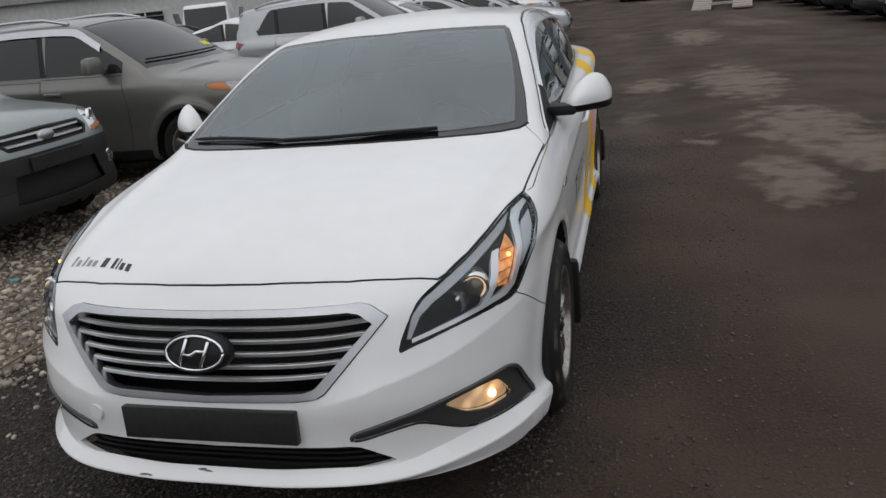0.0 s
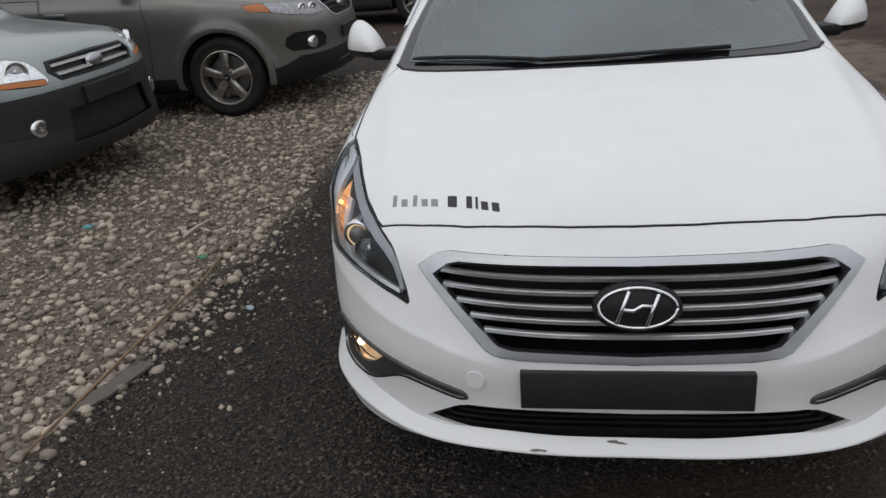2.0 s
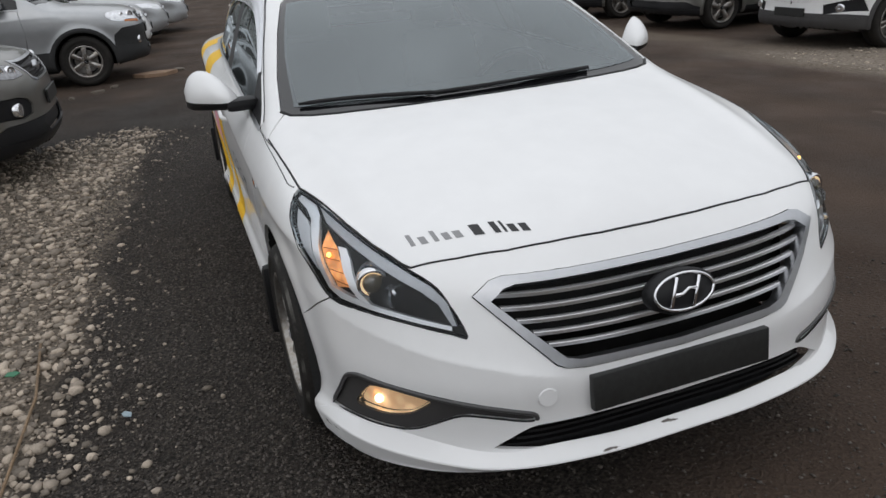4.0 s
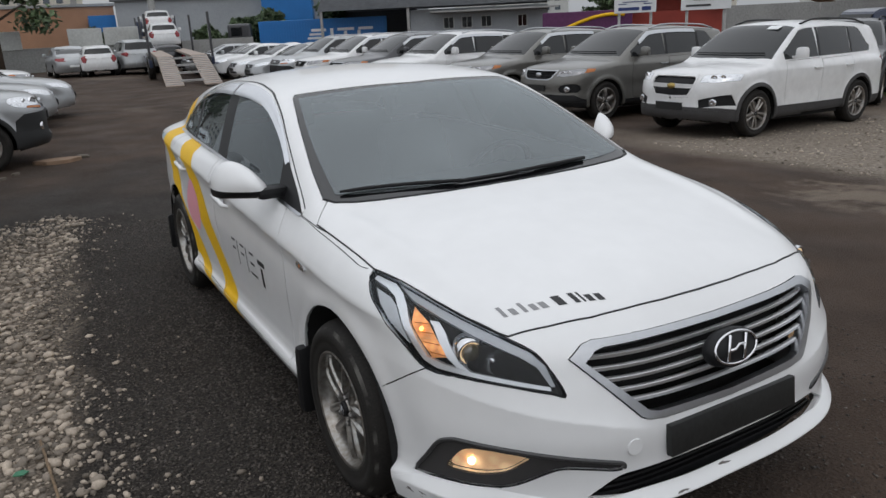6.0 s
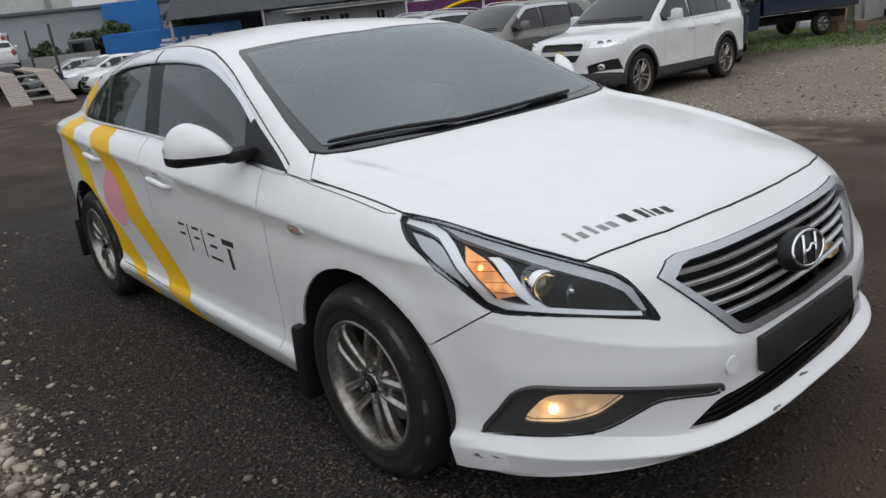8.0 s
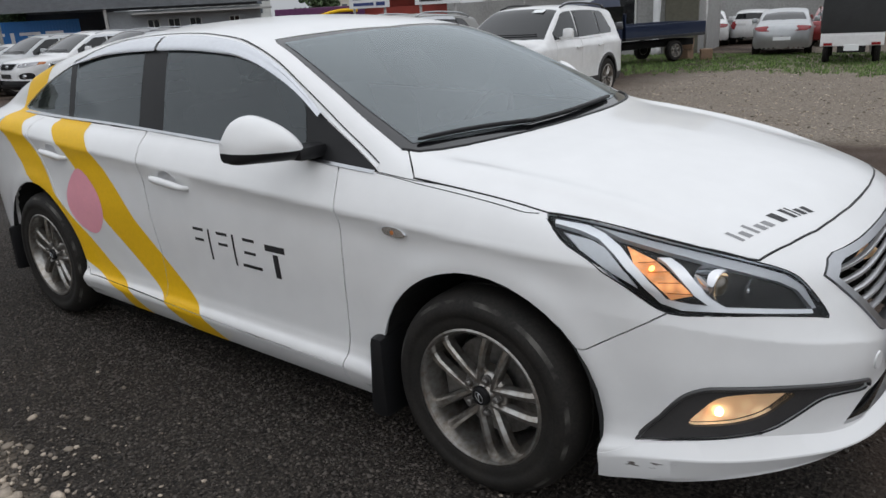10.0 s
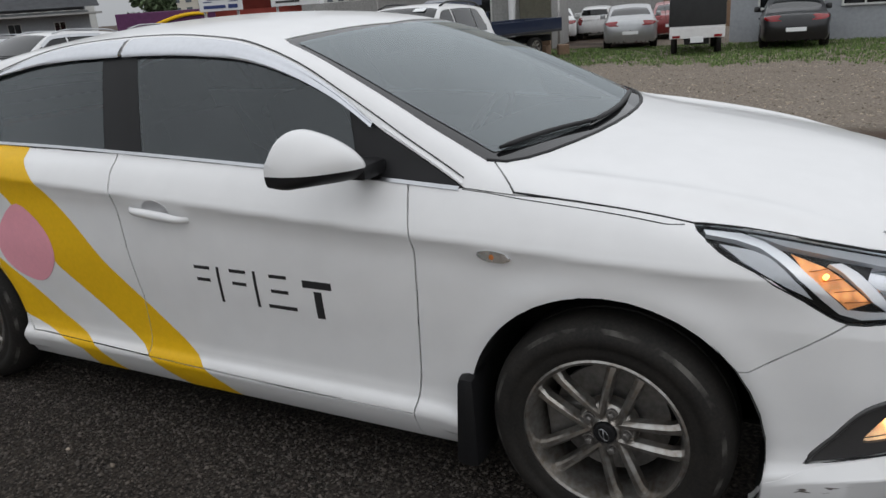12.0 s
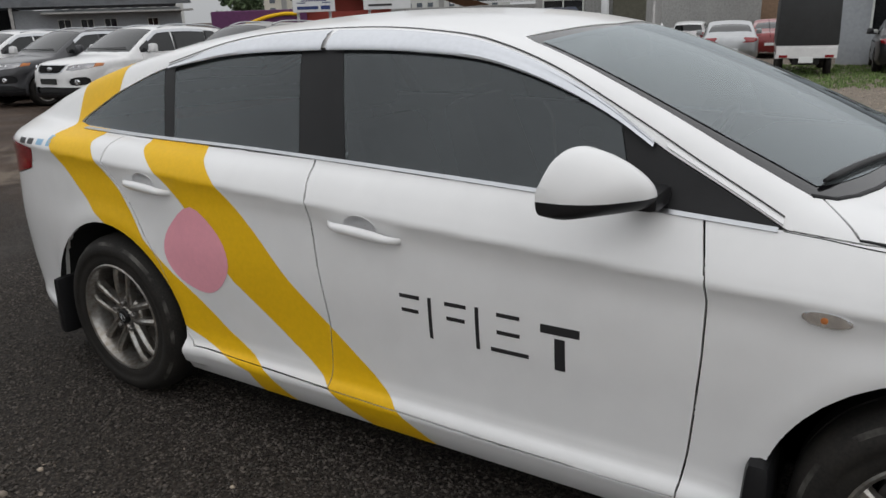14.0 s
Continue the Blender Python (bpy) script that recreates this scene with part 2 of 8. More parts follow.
def thing(name, bm, mat, label, category, m=None, group="", kind="", field=None):
    ob = new(name, mesh_from(bm, name, mat, field))
    if m is not None:
        ob.matrix_world = m
    return tagged(ob, label, category, group, kind)


def smooth_all(bm, angle=0.6):
    for f in bm.faces:
        f.smooth = True
    for e in bm.edges:
        if len(e.link_faces) == 2 and e.calc_face_angle(0) > angle:
            e.smooth = False
    return bm


def box(bm, lo, hi, bevel=0.0, m=None, taper=None):
    """Adds a box with softened edges; taper shrinks its top in x and y."""
    lo, hi = Vector(lo), Vector(hi)
    size, mid = hi - lo, (hi + lo) / 2
    made = bmesh.ops.create_cube(bm, size=1.0)["verts"]
    for v in made:
        k = taper if taper and v.co.z > 0 else (1, 1)
        v.co = Vector((v.co.x * size.x * k[0], v.co.y * size.y * k[1], v.co.z * size.z)) + mid
    if bevel:
        es = list({e for v in made for e in v.link_edges})
        got = bmesh.ops.bevel(bm, geom=es, offset=bevel, segments=2, affect="EDGES", profile=0.6)
        made = list({v for f in got["faces"] for v in f.verts} | {v for v in made if v.is_valid})
    if m is not None:
        bmesh.ops.transform(bm, matrix=m, verts=made)
    return made


def tube(bm, points, r, sides=8, closed=False):
    """A round bar along points; r may be one radius or one a point."""
    pts = [Vector(p) for p in points]
    rings = []
    for n, p in enumerate(pts):
        a = pts[n - 1] if n else p
        b = pts[n + 1] if n + 1 < len(pts) else p
        d = (b - a).normalized()
        side = d.cross(Vector((0.13, 0.21, 0.97))).normalized()
        up = side.cross(d)
        rr = r[n] if isinstance(r, (list, tuple)) else r
        rings.append([bm.verts.new(p + rr * (math.cos(q) * side + math.sin(q) * up)) for q in (2 * math.pi * k / sides for k in range(sides))])
    for one, two in zip(rings, rings[1:]):
        for k in range(sides):
            bm.faces.new((one[k], one[(k + 1) % sides], two[(k + 1) % sides], two[k])).smooth = True
    bm.faces.new(rings[0][::-1])
    bm.faces.new(rings[-1])


def lathe(bm, profile, axis_m, steps=48):
    """Turns (radius, height) pairs about the z axis of axis_m."""
    rings = []
    for r, h in profile:
        rings.append([bm.verts.new(axis_m @ Vector((r * math.cos(2 * math.pi * k / steps), r * math.sin(2 * math.pi * k / steps), h))) for k in range(steps)])
    for one, two in zip(rings, rings[1:]):
        for k in range(steps):
            bm.faces.new((one[k], one[(k + 1) % steps], two[(k + 1) % steps], two[k]))
    return rings


def slab(bm, outline, m, thick, bevel=0.0):
    """A plate with a 2D outline, in the xy plane of m, thick along z."""
    bot = [bm.verts.new(m @ Vector((x, y, 0))) for x, y in outline]
    top = [bm.verts.new(m @ Vector((x, y, thick))) for x, y in outline]
    bm.faces.new(bot[::-1])
    face = bm.faces.new(top)
    for k in range(len(bot)):
        n = (k + 1) % len(bot)
        bm.faces.new((bot[k], bot[n], top[n], top[k]))
    if bevel:
        bmesh.ops.bevel(bm, geom=list(face.edges), offset=bevel, segments=2, affect="EDGES")


def rounded(points, steps=6):
    """A closed outline made smooth through its points."""
    pts, out = [Vector(p) for p in points], []
    for n in range(len(pts)):
        a, b, c, d = (pts[(n + k - 1) % len(pts)] for k in range(4))
        for k in range(steps):
            f = k / steps
            out.append(0.5 * (2 * b + (c - a) * f + (2 * a - 5 * b + 4 * c - d) * f * f + (3 * b - a - 3 * c + d) * f**3))
    return out


def skin(c, field, fans=(70, 110, 45), turns=200, floor=-55):
    """The near half (x <= 0) of a car's skin, cast outwards from its spine."""
    ya, yb, z0 = c["spine"]
    nf, ns, nr = fans
    stations = [(ya, a) for a in np.linspace(0.02, math.pi / 2, nf, endpoint=False)]
    stations += [(y, math.pi / 2) for y in np.linspace(ya, yb, ns)]
    stations += [(yb, a) for a in np.linspace(math.pi / 2, math.pi - 0.02, nr + 1)[1:]]
    phi = np.radians(np.concatenate([np.linspace(-90, floor, 8)[:-1], np.linspace(floor, 90, turns)]))
    ys, an = np.array(stations).T
    way = np.stack([-np.cos(phi)[None] * np.sin(an)[:, None], -np.cos(an)[:, None] * np.ones(len(phi))[None], np.sin(phi)[None] * np.sin(an)[:, None]], -1)
    start = np.stack([0 * ys, ys, 0 * ys + z0], -1)[:, None]
    lo, hi = np.zeros(way.shape[:2]), np.full(way.shape[:2], 3.0)
    for _ in range(26):
        mid = (lo + hi) / 2
        p = start + mid[..., None] * way
        out = field(p[..., 0], p[..., 1], p[..., 2]) > 0
        hi, lo = np.where(out, mid, hi), np.where(out, lo, mid)
    p = start + ((lo + hi) / 2)[..., None] * way
    p[:, 0, 0] = p[:, -1, 0] = 0
    nu, nv = p.shape[:2]
    bm = bmesh.new()
    lay = bm.faces.layers.int.new("skin")
    vs = [bm.verts.new(q) for q in p.reshape(-1, 3)]
    for i in range(nu - 1):
        for j in range(nv - 1):
            f = bm.faces.new((vs[i * nv + j], vs[(i + 1) * nv + j], vs[(i + 1) * nv + j + 1], vs[i * nv + j + 1]))
            f[lay] = 1
            f.smooth = True
    bm.normal_update()
    if len(bm.faces) and max(bm.faces, key=lambda f: f.calc_center_median().z).normal.z < 0:
        bmesh.ops.reverse_faces(bm, faces=bm.faces[:])
        bm.normal_update()
    return bm


SIDE, FRONT, ABOVE, CORNER, BEHIND = Vector((1, 0, 0)), Vector((0, 1, 0)), Vector((0, 0, -1)), Vector((0.62, 0.74, -0.26)), Vector((0, -1, 0))


def cut(bm, outline, way, clear=-0.05):
    """Cuts an outline of 3D points, seen along way, into the faces that look against it, and returns those inside."""
    way = way.normalized()
    right = way.cross(Vector((0, 0, 1)) if abs(way.z) < 0.9 else Vector((0, 1, 0))).normalized()
    up = right.cross(way)
    pts = [Vector(p) for p in outline]
    flat = np.array([(p.dot(right), p.dot(up)) for p in pts])
    (ax, ay), (bx, by) = flat.min(0) - 0.03, flat.max(0) + 0.03

    def at(f):
        q = f.calc_center_median()
        return q.dot(right), q.dot(up)
    bm.normal_update()
    near = set()
    for f in bm.faces:
        if f.normal.dot(way) < clear:
            u, v = at(f)
            if ax < u < bx and ay < v < by:
                near.add(f)
    for n in range(len(pts)):
        a, b = flat[n], flat[(n + 1) % len(pts)]
        if np.hypot(*(b - a)) < 1e-5:
            continue
        lo, hi = np.minimum(a, b) - 0.010, np.maximum(a, b) + 0.010
        hit = []
        for f in near:
            us = [(v.co.dot(right), v.co.dot(up)) for v in f.verts]
            if max(u for u, _ in us) > lo[0] and min(u for u, _ in us) < hi[0] and max(v for _, v in us) > lo[1] and min(v for _, v in us) < hi[1]:
                hit.append(f)
        if not hit:
            continue
        geom = list({v for f in hit for v in f.verts}) + list({e for f in hit for e in f.edges}) + hit
        normal = (pts[(n + 1) % len(pts)] - pts[n]).cross(way).normalized()
        got = bmesh.ops.bisect_plane(bm, geom=geom, dist=1e-5, plane_co=pts[n], plane_no=normal)
        near |= {g for g in got["geom"] if isinstance(g, bmesh.types.BMFace)}
        near = {f for f in near if f.is_valid}
    inside = []
    for f in near:
        u, v = at(f)
        odd = False
        for n in range(len(flat)):
            (x1, y1), (x2, y2) = flat[n], flat[(n + 1) % len(flat)]
            if (y1 > v) != (y2 > v) and u < x1 + (v - y1) / (y2 - y1) * (x2 - x1):
                odd = not odd
        if odd:
            inside.append(f)
    return inside


def peel(bm, faces, keep=False):
    """Takes faces out of a bmesh into one of their own; keep leaves them there too."""
    out = bmesh.new()
    lay, old = out.faces.layers.int.new("skin"), bm.faces.layers.int.get("skin")
    made = {}
    for f in faces:
        vs = []
        for v in f.verts:
            if v not in made:
                made[v] = out.verts.new(v.co)
            vs.append(made[v])
        g = out.faces.new(vs)
        g.smooth, g[lay] = True, f[old]
    if not keep:
        bmesh.ops.delete(bm, geom=faces, context="FACES")
    out.normal_update()
    return out


def slope_of(field, points):
    """Unit normals of a skin at points."""
    q, e = np.array([tuple(v) for v in points]).reshape(-1, 3), 0.003
    g = np.stack([field(*(q + d).T) - field(*(q - d).T) for d in np.eye(3) * e], 1)
    return g / (np.linalg.norm(g, axis=1)[:, None] + 1e-9)


def panel(bm, field, gap=0.004, deep=0.018, lift=0.0, whole=False, flip=False):
    """Finishes a piece of skin: draws its rim in by half the gap, turns it inwards, lifts it; whole adds the mirrored half, flip makes only that."""
    lay = bm.faces.layers.int.get("skin")
    bmesh.ops.remove_doubles(bm, verts=bm.verts[:], dist=5e-5)
    verts = bm.verts[:]
    if not verts:
        return bm
    normal = {v: Vector(n) for v, n in zip(verts, slope_of(field, [v.co for v in verts]))}
    for v, n in normal.items():
        if abs(v.co.x) < 1e-4:
            n.x = 0
            n.normalize()
    rim = [e for e in bm.edges if len(e.link_faces) == 1 and not all(abs(v.co.x) < 1e-4 for v in e.verts)]
    inward = {}
    for e in rim:
        loop = e.link_loops[0]
        a, c = loop.vert, loop.link_loop_next.vert
        d = c.co - a.co
        long = d.length
        if long < 1e-6:
            continue
        d = normal[a].cross(d / long) * min(long, 0.01)
        for v in (a, c):
            inward[v] = inward.get(v, Vector()) + d
    if lift:
        for v in verts:
            v.co += lift * normal[v]
    for v, d in inward.items():
        if gap and d.length > 1e-7:
            step = d.normalized() * gap / 2
            if abs(v.co.x) < 1e-4:
                step.x = 0
            v.co += step
    if deep:
        low = {}
        for e in rim:
            for v in e.verts:
                if v not in low:
                    low[v] = bm.verts.new(v.co - deep * normal[v])
        for e in rim:
            loop = e.link_loops[0]
            a, c = loop.vert, loop.link_loop_next.vert
            f = bm.faces.new((c, a, low[a], low[c]))
            f[lay] = 0
    if flip or whole:
        if whole:
            got = bmesh.ops.duplicate(bm, geom=bm.faces[:])["geom"]
            vs, fs = [g for g in got if isinstance(g, bmesh.types.BMVert)], [g for g in got if isinstance(g, bmesh.types.BMFace)]
        else:
            vs, fs = bm.verts[:], bm.faces[:]
        for v in vs:
            v.co.x = -v.co.x
        bmesh.ops.reverse_faces(bm, faces=fs)
        if whole:
            bmesh.ops.remove_doubles(bm, verts=[v for v in bm.verts if abs(v.co.x) < 1e-4], dist=1e-4)
    bm.normal_update()
    return bm


def islands(bm):
    """The separate pieces of a sheet."""
    left, out = set(bm.faces), []
    while left:
        some, edge = set(), [left.pop()]
        while edge:
            f = edge.pop()
            some.add(f)
            for e in f.edges:
                for g in e.link_faces:
                    if g in left:
                        left.discard(g)
                        edge.append(g)
        if sum(f.calc_area() for f in some) > 2e-4:
            out.append(peel(bm, list(some), True))
    return out


def both(name, bm, mat, parent, field, **how):
    """A part on each side of the car."""
    other = bm.copy()
    one = part(name, panel(bm, field, **how), mat, parent, field=field)
    two = part(name, panel(other, field, flip=True, **how), mat, parent, field=field)
    return one, two


def disc_outline(y, z, r, steps=40, x=-1.0):
    return [Vector((x, y + r * math.cos(2 * math.pi * k / steps), z + r * math.sin(2 * math.pi * k / steps))) for k in range(steps)]


def sides(*yz):
    return [Vector((-1, y, z)) for y, z in yz]


def fronts(*xz):
    return [Vector((x, 0, z)) for x, z in xz]


# ---- the skins of cars ----
def curve(*keys):
    """A smooth curve through (at, value) keys, straight beyond the ends."""
    ks, vs = np.array(keys, float).T
    slope = np.gradient(vs, ks)
    def value(q):
        q = np.asarray(q, float)
        c = np.clip(q, ks[0], ks[-1])
        n = np.clip(np.searchsorted(ks, c, side="right") - 1, 0, len(ks) - 2)
        h = ks[n + 1] - ks[n]
        f = (c - ks[n]) / h
        out = vs[n] * (1 + 2 * f) * (1 - f) ** 2 + vs[n + 1] * f * f * (3 - 2 * f)
        out = out + h * (slope[n] * f * (1 - f) ** 2 - slope[n + 1] * f * f * (1 - f))
        return out + (q - c) * np.where(q < c, slope[0], slope[-1])
    return value


def more(a, b, k):
    """The greater of two fields, rounded over k where they meet."""
    return (a + b + np.sqrt((a - b) ** 2 + k * k)) / 2


def less(a, b, k):
    return (a + b - np.sqrt((a - b) ** 2 + k * k)) / 2


def bump(q, at, wide):
    return np.exp(-(((q - at) / wide) ** 2))


def car_field(c):
    """The skin of a car as a field, negative inside: c holds its curves and sizes. Nose at y = 0, tail at y = length."""
    def field(x, y, z):
        x = np.abs(x)
        side = x - (c["width"](y) - c["flank"](z - c["rise"] * (y - 2)) - c["skirt"](z))
        for ya in c["axles"]:
            r = np.hypot(y - ya, z - c["hub"])
            side = side - c["flare"] * bump(r, c["arch"] + 0.02, 0.055) * (z > c["hub"] - 0.1)
        bow = c["bow"] * x**4 + c["bow2"] * x**2
        nose = bow + c["rake"](z) - y
        if "fold" in c:
            over = z - c["fold"](x)
            nose = nose - c["fold_out"] * np.clip((x - 0.30) / 0.18, 0, 1) * np.exp(-np.sqrt(over**2 + 0.003**2) / np.where(over > 0, 0.045, 0.085))
        tail = y - (c["length"] - c["tail_bow"] * x**4 - 0.1 * x * x - c["tail"](z))
        ridge = c["ridge"] * bump(x, 0.62 + 0.12 * y, 0.05) * np.clip((y - 0.25) / 0.3, 0, 1) * np.clip((1.35 - y) / 0.3, 0, 1)
        top = z - (c["top"](y) - c["crown"](y) * x * x + ridge)
        low = more(more(side, top, c["soft_top"]), nose, c["soft_nose"])
        low = more(low, tail, 0.08)
        low = more(low, c["sill"](y) - z, 0.04)
        glass_y = y - c["screen_y"] + c["screen_bow"] * (1 - (x / c["screen_half"]) ** 2)
        screen = 0.9 * (z - c["screen_z"] - c["screen_slope"] * glass_y - c["screen_curve"] * glass_y * (c["screen_run"] - glass_y))
        roof = z - (c["roof"](y) - c["roof_crown"] * x * x)
        flank = x - (c["belt_half"](y) - c["tumble"] * (z - c["belt_z"]) - c["tumble2"] * (z - c["belt_z"]) ** 2)
        cabin = more(more(flank, roof, c["soft_rail"]), screen, c["soft_screen"])
        if "back_y" in c:
            cabin = more(cabin, 0.8 * (y - (c["back_y"] - c["back_slope"] * (z - c["belt_z"]) - 0.12 * x * x)), 0.06)
        cabin = more(cabin, c["belt_z"] - 0.1 - z, 0.01)
        return less(low, cabin, c["soft_belt"])
    return field


SALOON = dict(
    length=4.855, axles=(0.945, 3.75), hub=0.335, arch=0.398, flare=0.012,
    width=curve((0.0, 0.895), (0.4, 0.915), (0.8, 0.935), (1.3, 0.938), (2.0, 0.938), (2.8, 0.936), (3.6, 0.932), (4.2, 0.905), (4.85, 0.80)),
    flank=curve((0.40, 0.0), (0.60, 0.007), (0.75, 0.014), (0.84, 0.013), (0.872, 0.005), (0.884, 0.0005), (0.892, 0.0012), (0.91, 0.008), (0.95, 0.028), (1.03, 0.076), (1.1, 0.125)),
    skirt=curve((0.14, 0.085), (0.20, 0.042), (0.26, 0.010), (0.290, 0.0), (0.305, 0.003), (0.325, 0.022), (0.355, 0.030), (0.42, 0.029), (0.5, 0.022), (0.6, 0.010), (0.7, 0.001), (0.8, 0.0)),
    rise=0.052, ridge=0.013, tail_bow=0.55, fold_out=0.016, fold=curve((0.0, 0.50), (0.40, 0.552), (0.52, 0.585), (0.65, 0.613), (0.78, 0.648), (0.90, 0.69)),
    bow=0.70, bow2=0.0,
    rake=curve((0.14, 0.06), (0.19, -0.01), (0.235, -0.055), (0.29, -0.064), (0.315, -0.061), (0.345, -0.045), (0.37, -0.040), (0.42, -0.037), (0.53, -0.038), (0.6, -0.02), (0.7, 0.01), (0.78, 0.04), (0.85, 0.10)),
    tail=curve((0.2, 0.12), (0.35, 0.03), (0.6, 0.0), (0.9, 0.03), (1.05, 0.05), (1.15, 0.16)),
    top=curve((-0.2, 0.72), (0.0, 0.83), (0.1, 0.878), (0.2, 0.912), (0.5, 0.974), (0.8, 1.015), (1.1, 1.042), (1.4, 1.07), (2.0, 1.06), (3.0, 1.08), (3.9, 1.12), (4.4, 1.125), (4.85, 1.10)),
    crown=curve((0.0, 0.16), (0.25, 0.17), (0.75, 0.10), (1.3, 0.05), (2.0, 0.05), (4.8, 0.10)),
    soft_top=0.040, soft_nose=0.07, sill=curve((0.0, 0.14), (1.0, 0.13), (3.6, 0.13), (4.8, 0.18)),
    screen_y=1.303, screen_z=1.05, screen_slope=0.40, screen_curve=0.09, screen_run=1.0, screen_bow=0.17, screen_half=0.80,
    roof=curve((1.4, 1.36), (1.9, 1.445), (2.3, 1.474), (2.7, 1.483), (3.1, 1.468), (3.5, 1.425), (3.9, 1.345), (4.3, 1.235), (4.6, 1.12)),
    roof_crown=0.11, belt_z=1.02, belt_half=curve((1.2, 0.845), (1.6, 0.85), (2.4, 0.855), (3.2, 0.84), (3.8, 0.80), (4.2, 0.74), (4.6, 0.66)),
    tumble=0.36, tumble2=0.12, soft_rail=0.045, soft_screen=0.045, soft_belt=0.02,
)


# ---- ground ----
def ground_material():
    """Dark damp grit, browner in the lane, with paler dry drifts; a pale stone bed beside it."""
    m = bpy.data.materials.new("damp_grit")
    m.use_nodes = True
    nt, b = m.node_tree, m.node_tree.nodes["Principled BSDF"]
    co = nt.nodes.new("ShaderNodeTexCoord")

    def noise_node(scale, detail=6, stretch=None):
        n = nt.nodes.new("ShaderNodeTexNoise")
        n.inputs["Scale"].default_value, n.inputs["Detail"].default_value = scale, detail
        src = co.outputs["Object"]
        if stretch:
            mp = nt.nodes.new("ShaderNodeMapping")
            mp.inputs["Scale"].default_value = stretch
            nt.links.new(src, mp.inputs["Vector"])
            src = mp.outputs[0]
        nt.links.new(src, n.inputs["Vector"])
        return n.outputs[0]

    def ramp(value, lo, hi):
        r = nt.nodes.new("ShaderNodeMapRange")
        r.inputs["From Min"].default_value, r.inputs["From Max"].default_value = lo, hi
        nt.links.new(value, r.inputs["Value"])
        return r.outputs[0]

    def blend(f, a, c):
        x = nt.nodes.new("ShaderNodeMix")
        x.data_type = "RGBA"
        nt.links.new(f, x.inputs["Factor"])
        for key, v in (("A", a), ("B", c)):
            if isinstance(v, tuple):
                x.inputs[key].default_value = (*v, 1)
            else:
                nt.links.new(v, x.inputs[key])
        return x.outputs["Result"]
    grit, patch, drift = noise_node(70, 8), noise_node(0.9, 6), noise_node(0.35, 7, (1, 0.45, 1))
    colour = blend(ramp(grit, 0.33, 0.68), (0.0095, 0.0080, 0.0070), (0.058, 0.0485, 0.041))
    # packed chippings: every cell of the surface has its own tone
    cells, tone, shade = nt.nodes.new("ShaderNodeTexVoronoi"), nt.nodes.new("ShaderNodeMapRange"), nt.nodes.new("ShaderNodeHueSaturation")
    cells.inputs["Scale"].default_value = 88
    nt.links.new(co.outputs["Object"], cells.inputs["Vector"])
    nt.links.new(cells.outputs["Color"], tone.inputs["Value"])
    tone.inputs["From Min"].default_value, tone.inputs["From Max"].default_value = 0.15, 0.85
    tone.inputs["To Min"].default_value, tone.inputs["To Max"].default_value = 0.45, 1.65
    nt.links.new(tone.outputs[0], shade.inputs["Value"])
    nt.links.new(colour, shade.inputs["Color"])
    colour = shade.outputs[0]
    # a pale stone bed to the west of the lane, and dry pale gravel to the east
    axis = nt.nodes.new("ShaderNodeSeparateXYZ")
    nt.links.new(co.outputs["Object"], axis.inputs[0])

    def calc(op, a, c):
        n = nt.nodes.new("ShaderNodeMath")
        n.operation = op
        for k, v in enumerate((a, c)):
            if isinstance(v, (int, float)):
                n.inputs[k].default_value = v
            else:
                nt.links.new(v, n.inputs[k])
        return n.outputs[0]
    wobble = noise_node(2.2, 5)
    x, y = calc("ADD", axis.outputs[0], calc("MULTIPLY", calc("SUBTRACT", wobble, 0.5), 0.5)), calc("ADD", axis.outputs[1], calc("MULTIPLY", calc("SUBTRACT", wobble, 0.5), 1.2))
    mud = blend(ramp(patch, 0.38, 0.68), (0.043, 0.0288, 0.0210), (0.081, 0.0552, 0.0402))
    mud = blend(ramp(grit, 0.5, 0.8), mud, (0.094, 0.067, 0.050))
    mud = blend(ramp(drift, 0.56, 0.66), mud, (0.120, 0.092, 0.070))
    # dried pale patches of silt down the middle of the lane
    silt = None
    for cx, cy, rx, ry in ((1.4, 9.2, 0.42, 0.7), (2.5, 9.2, 0.62, 1.8), (2.75, 6.1, 0.62, 1.15), (2.3, 4.2, 0.34, 0.85), (3.0, 5.0, 0.5, 0.8), (1.75, 5.5, 0.2, 0.3), (1.2, 7.0, 0.22, 0.34), (2.4, 16.5, 0.6, 2.4), (5.2, 2.7, 0.9, 0.7)):
        u, v = calc("DIVIDE", calc("SUBTRACT", x, cx), rx), calc("DIVIDE", calc("SUBTRACT", y, cy), ry)
        one = calc("SUBTRACT", 1.0, calc("ADD", calc("MULTIPLY", u, u), calc("MULTIPLY", v, v)))
        silt = one if silt is None else calc("MAXIMUM", silt, one)
    ragged = calc("ADD", silt, calc("MULTIPLY", calc("SUBTRACT", noise_node(4.5, 8), 0.5), 3.2))
    mud = blend(calc("MULTIPLY", ramp(ragged, 0.0, 0.9), 0.85), mud, (0.185, 0.148, 0.114))
    apron = calc("MULTIPLY", ramp(y, 0.7, -0.3), 1.6)
    colour = blend(ramp(calc("ADD", calc("ADD", x, apron), calc("MULTIPLY", patch, 2.0)), 1.6, 2.4), colour, mud)
    colour = blend(ramp(calc("ADD", y, calc("MULTIPLY", patch, 4.0)), 9.0, 13.0), colour, mud)
    west = ramp(calc("SUBTRACT", x, calc("MULTIPLY", y, 0.08)), -1.90, -2.02)
    ends = calc("MULTIPLY", ramp(y, 6.4, 5.9), ramp(y, -3.0, -2.4))
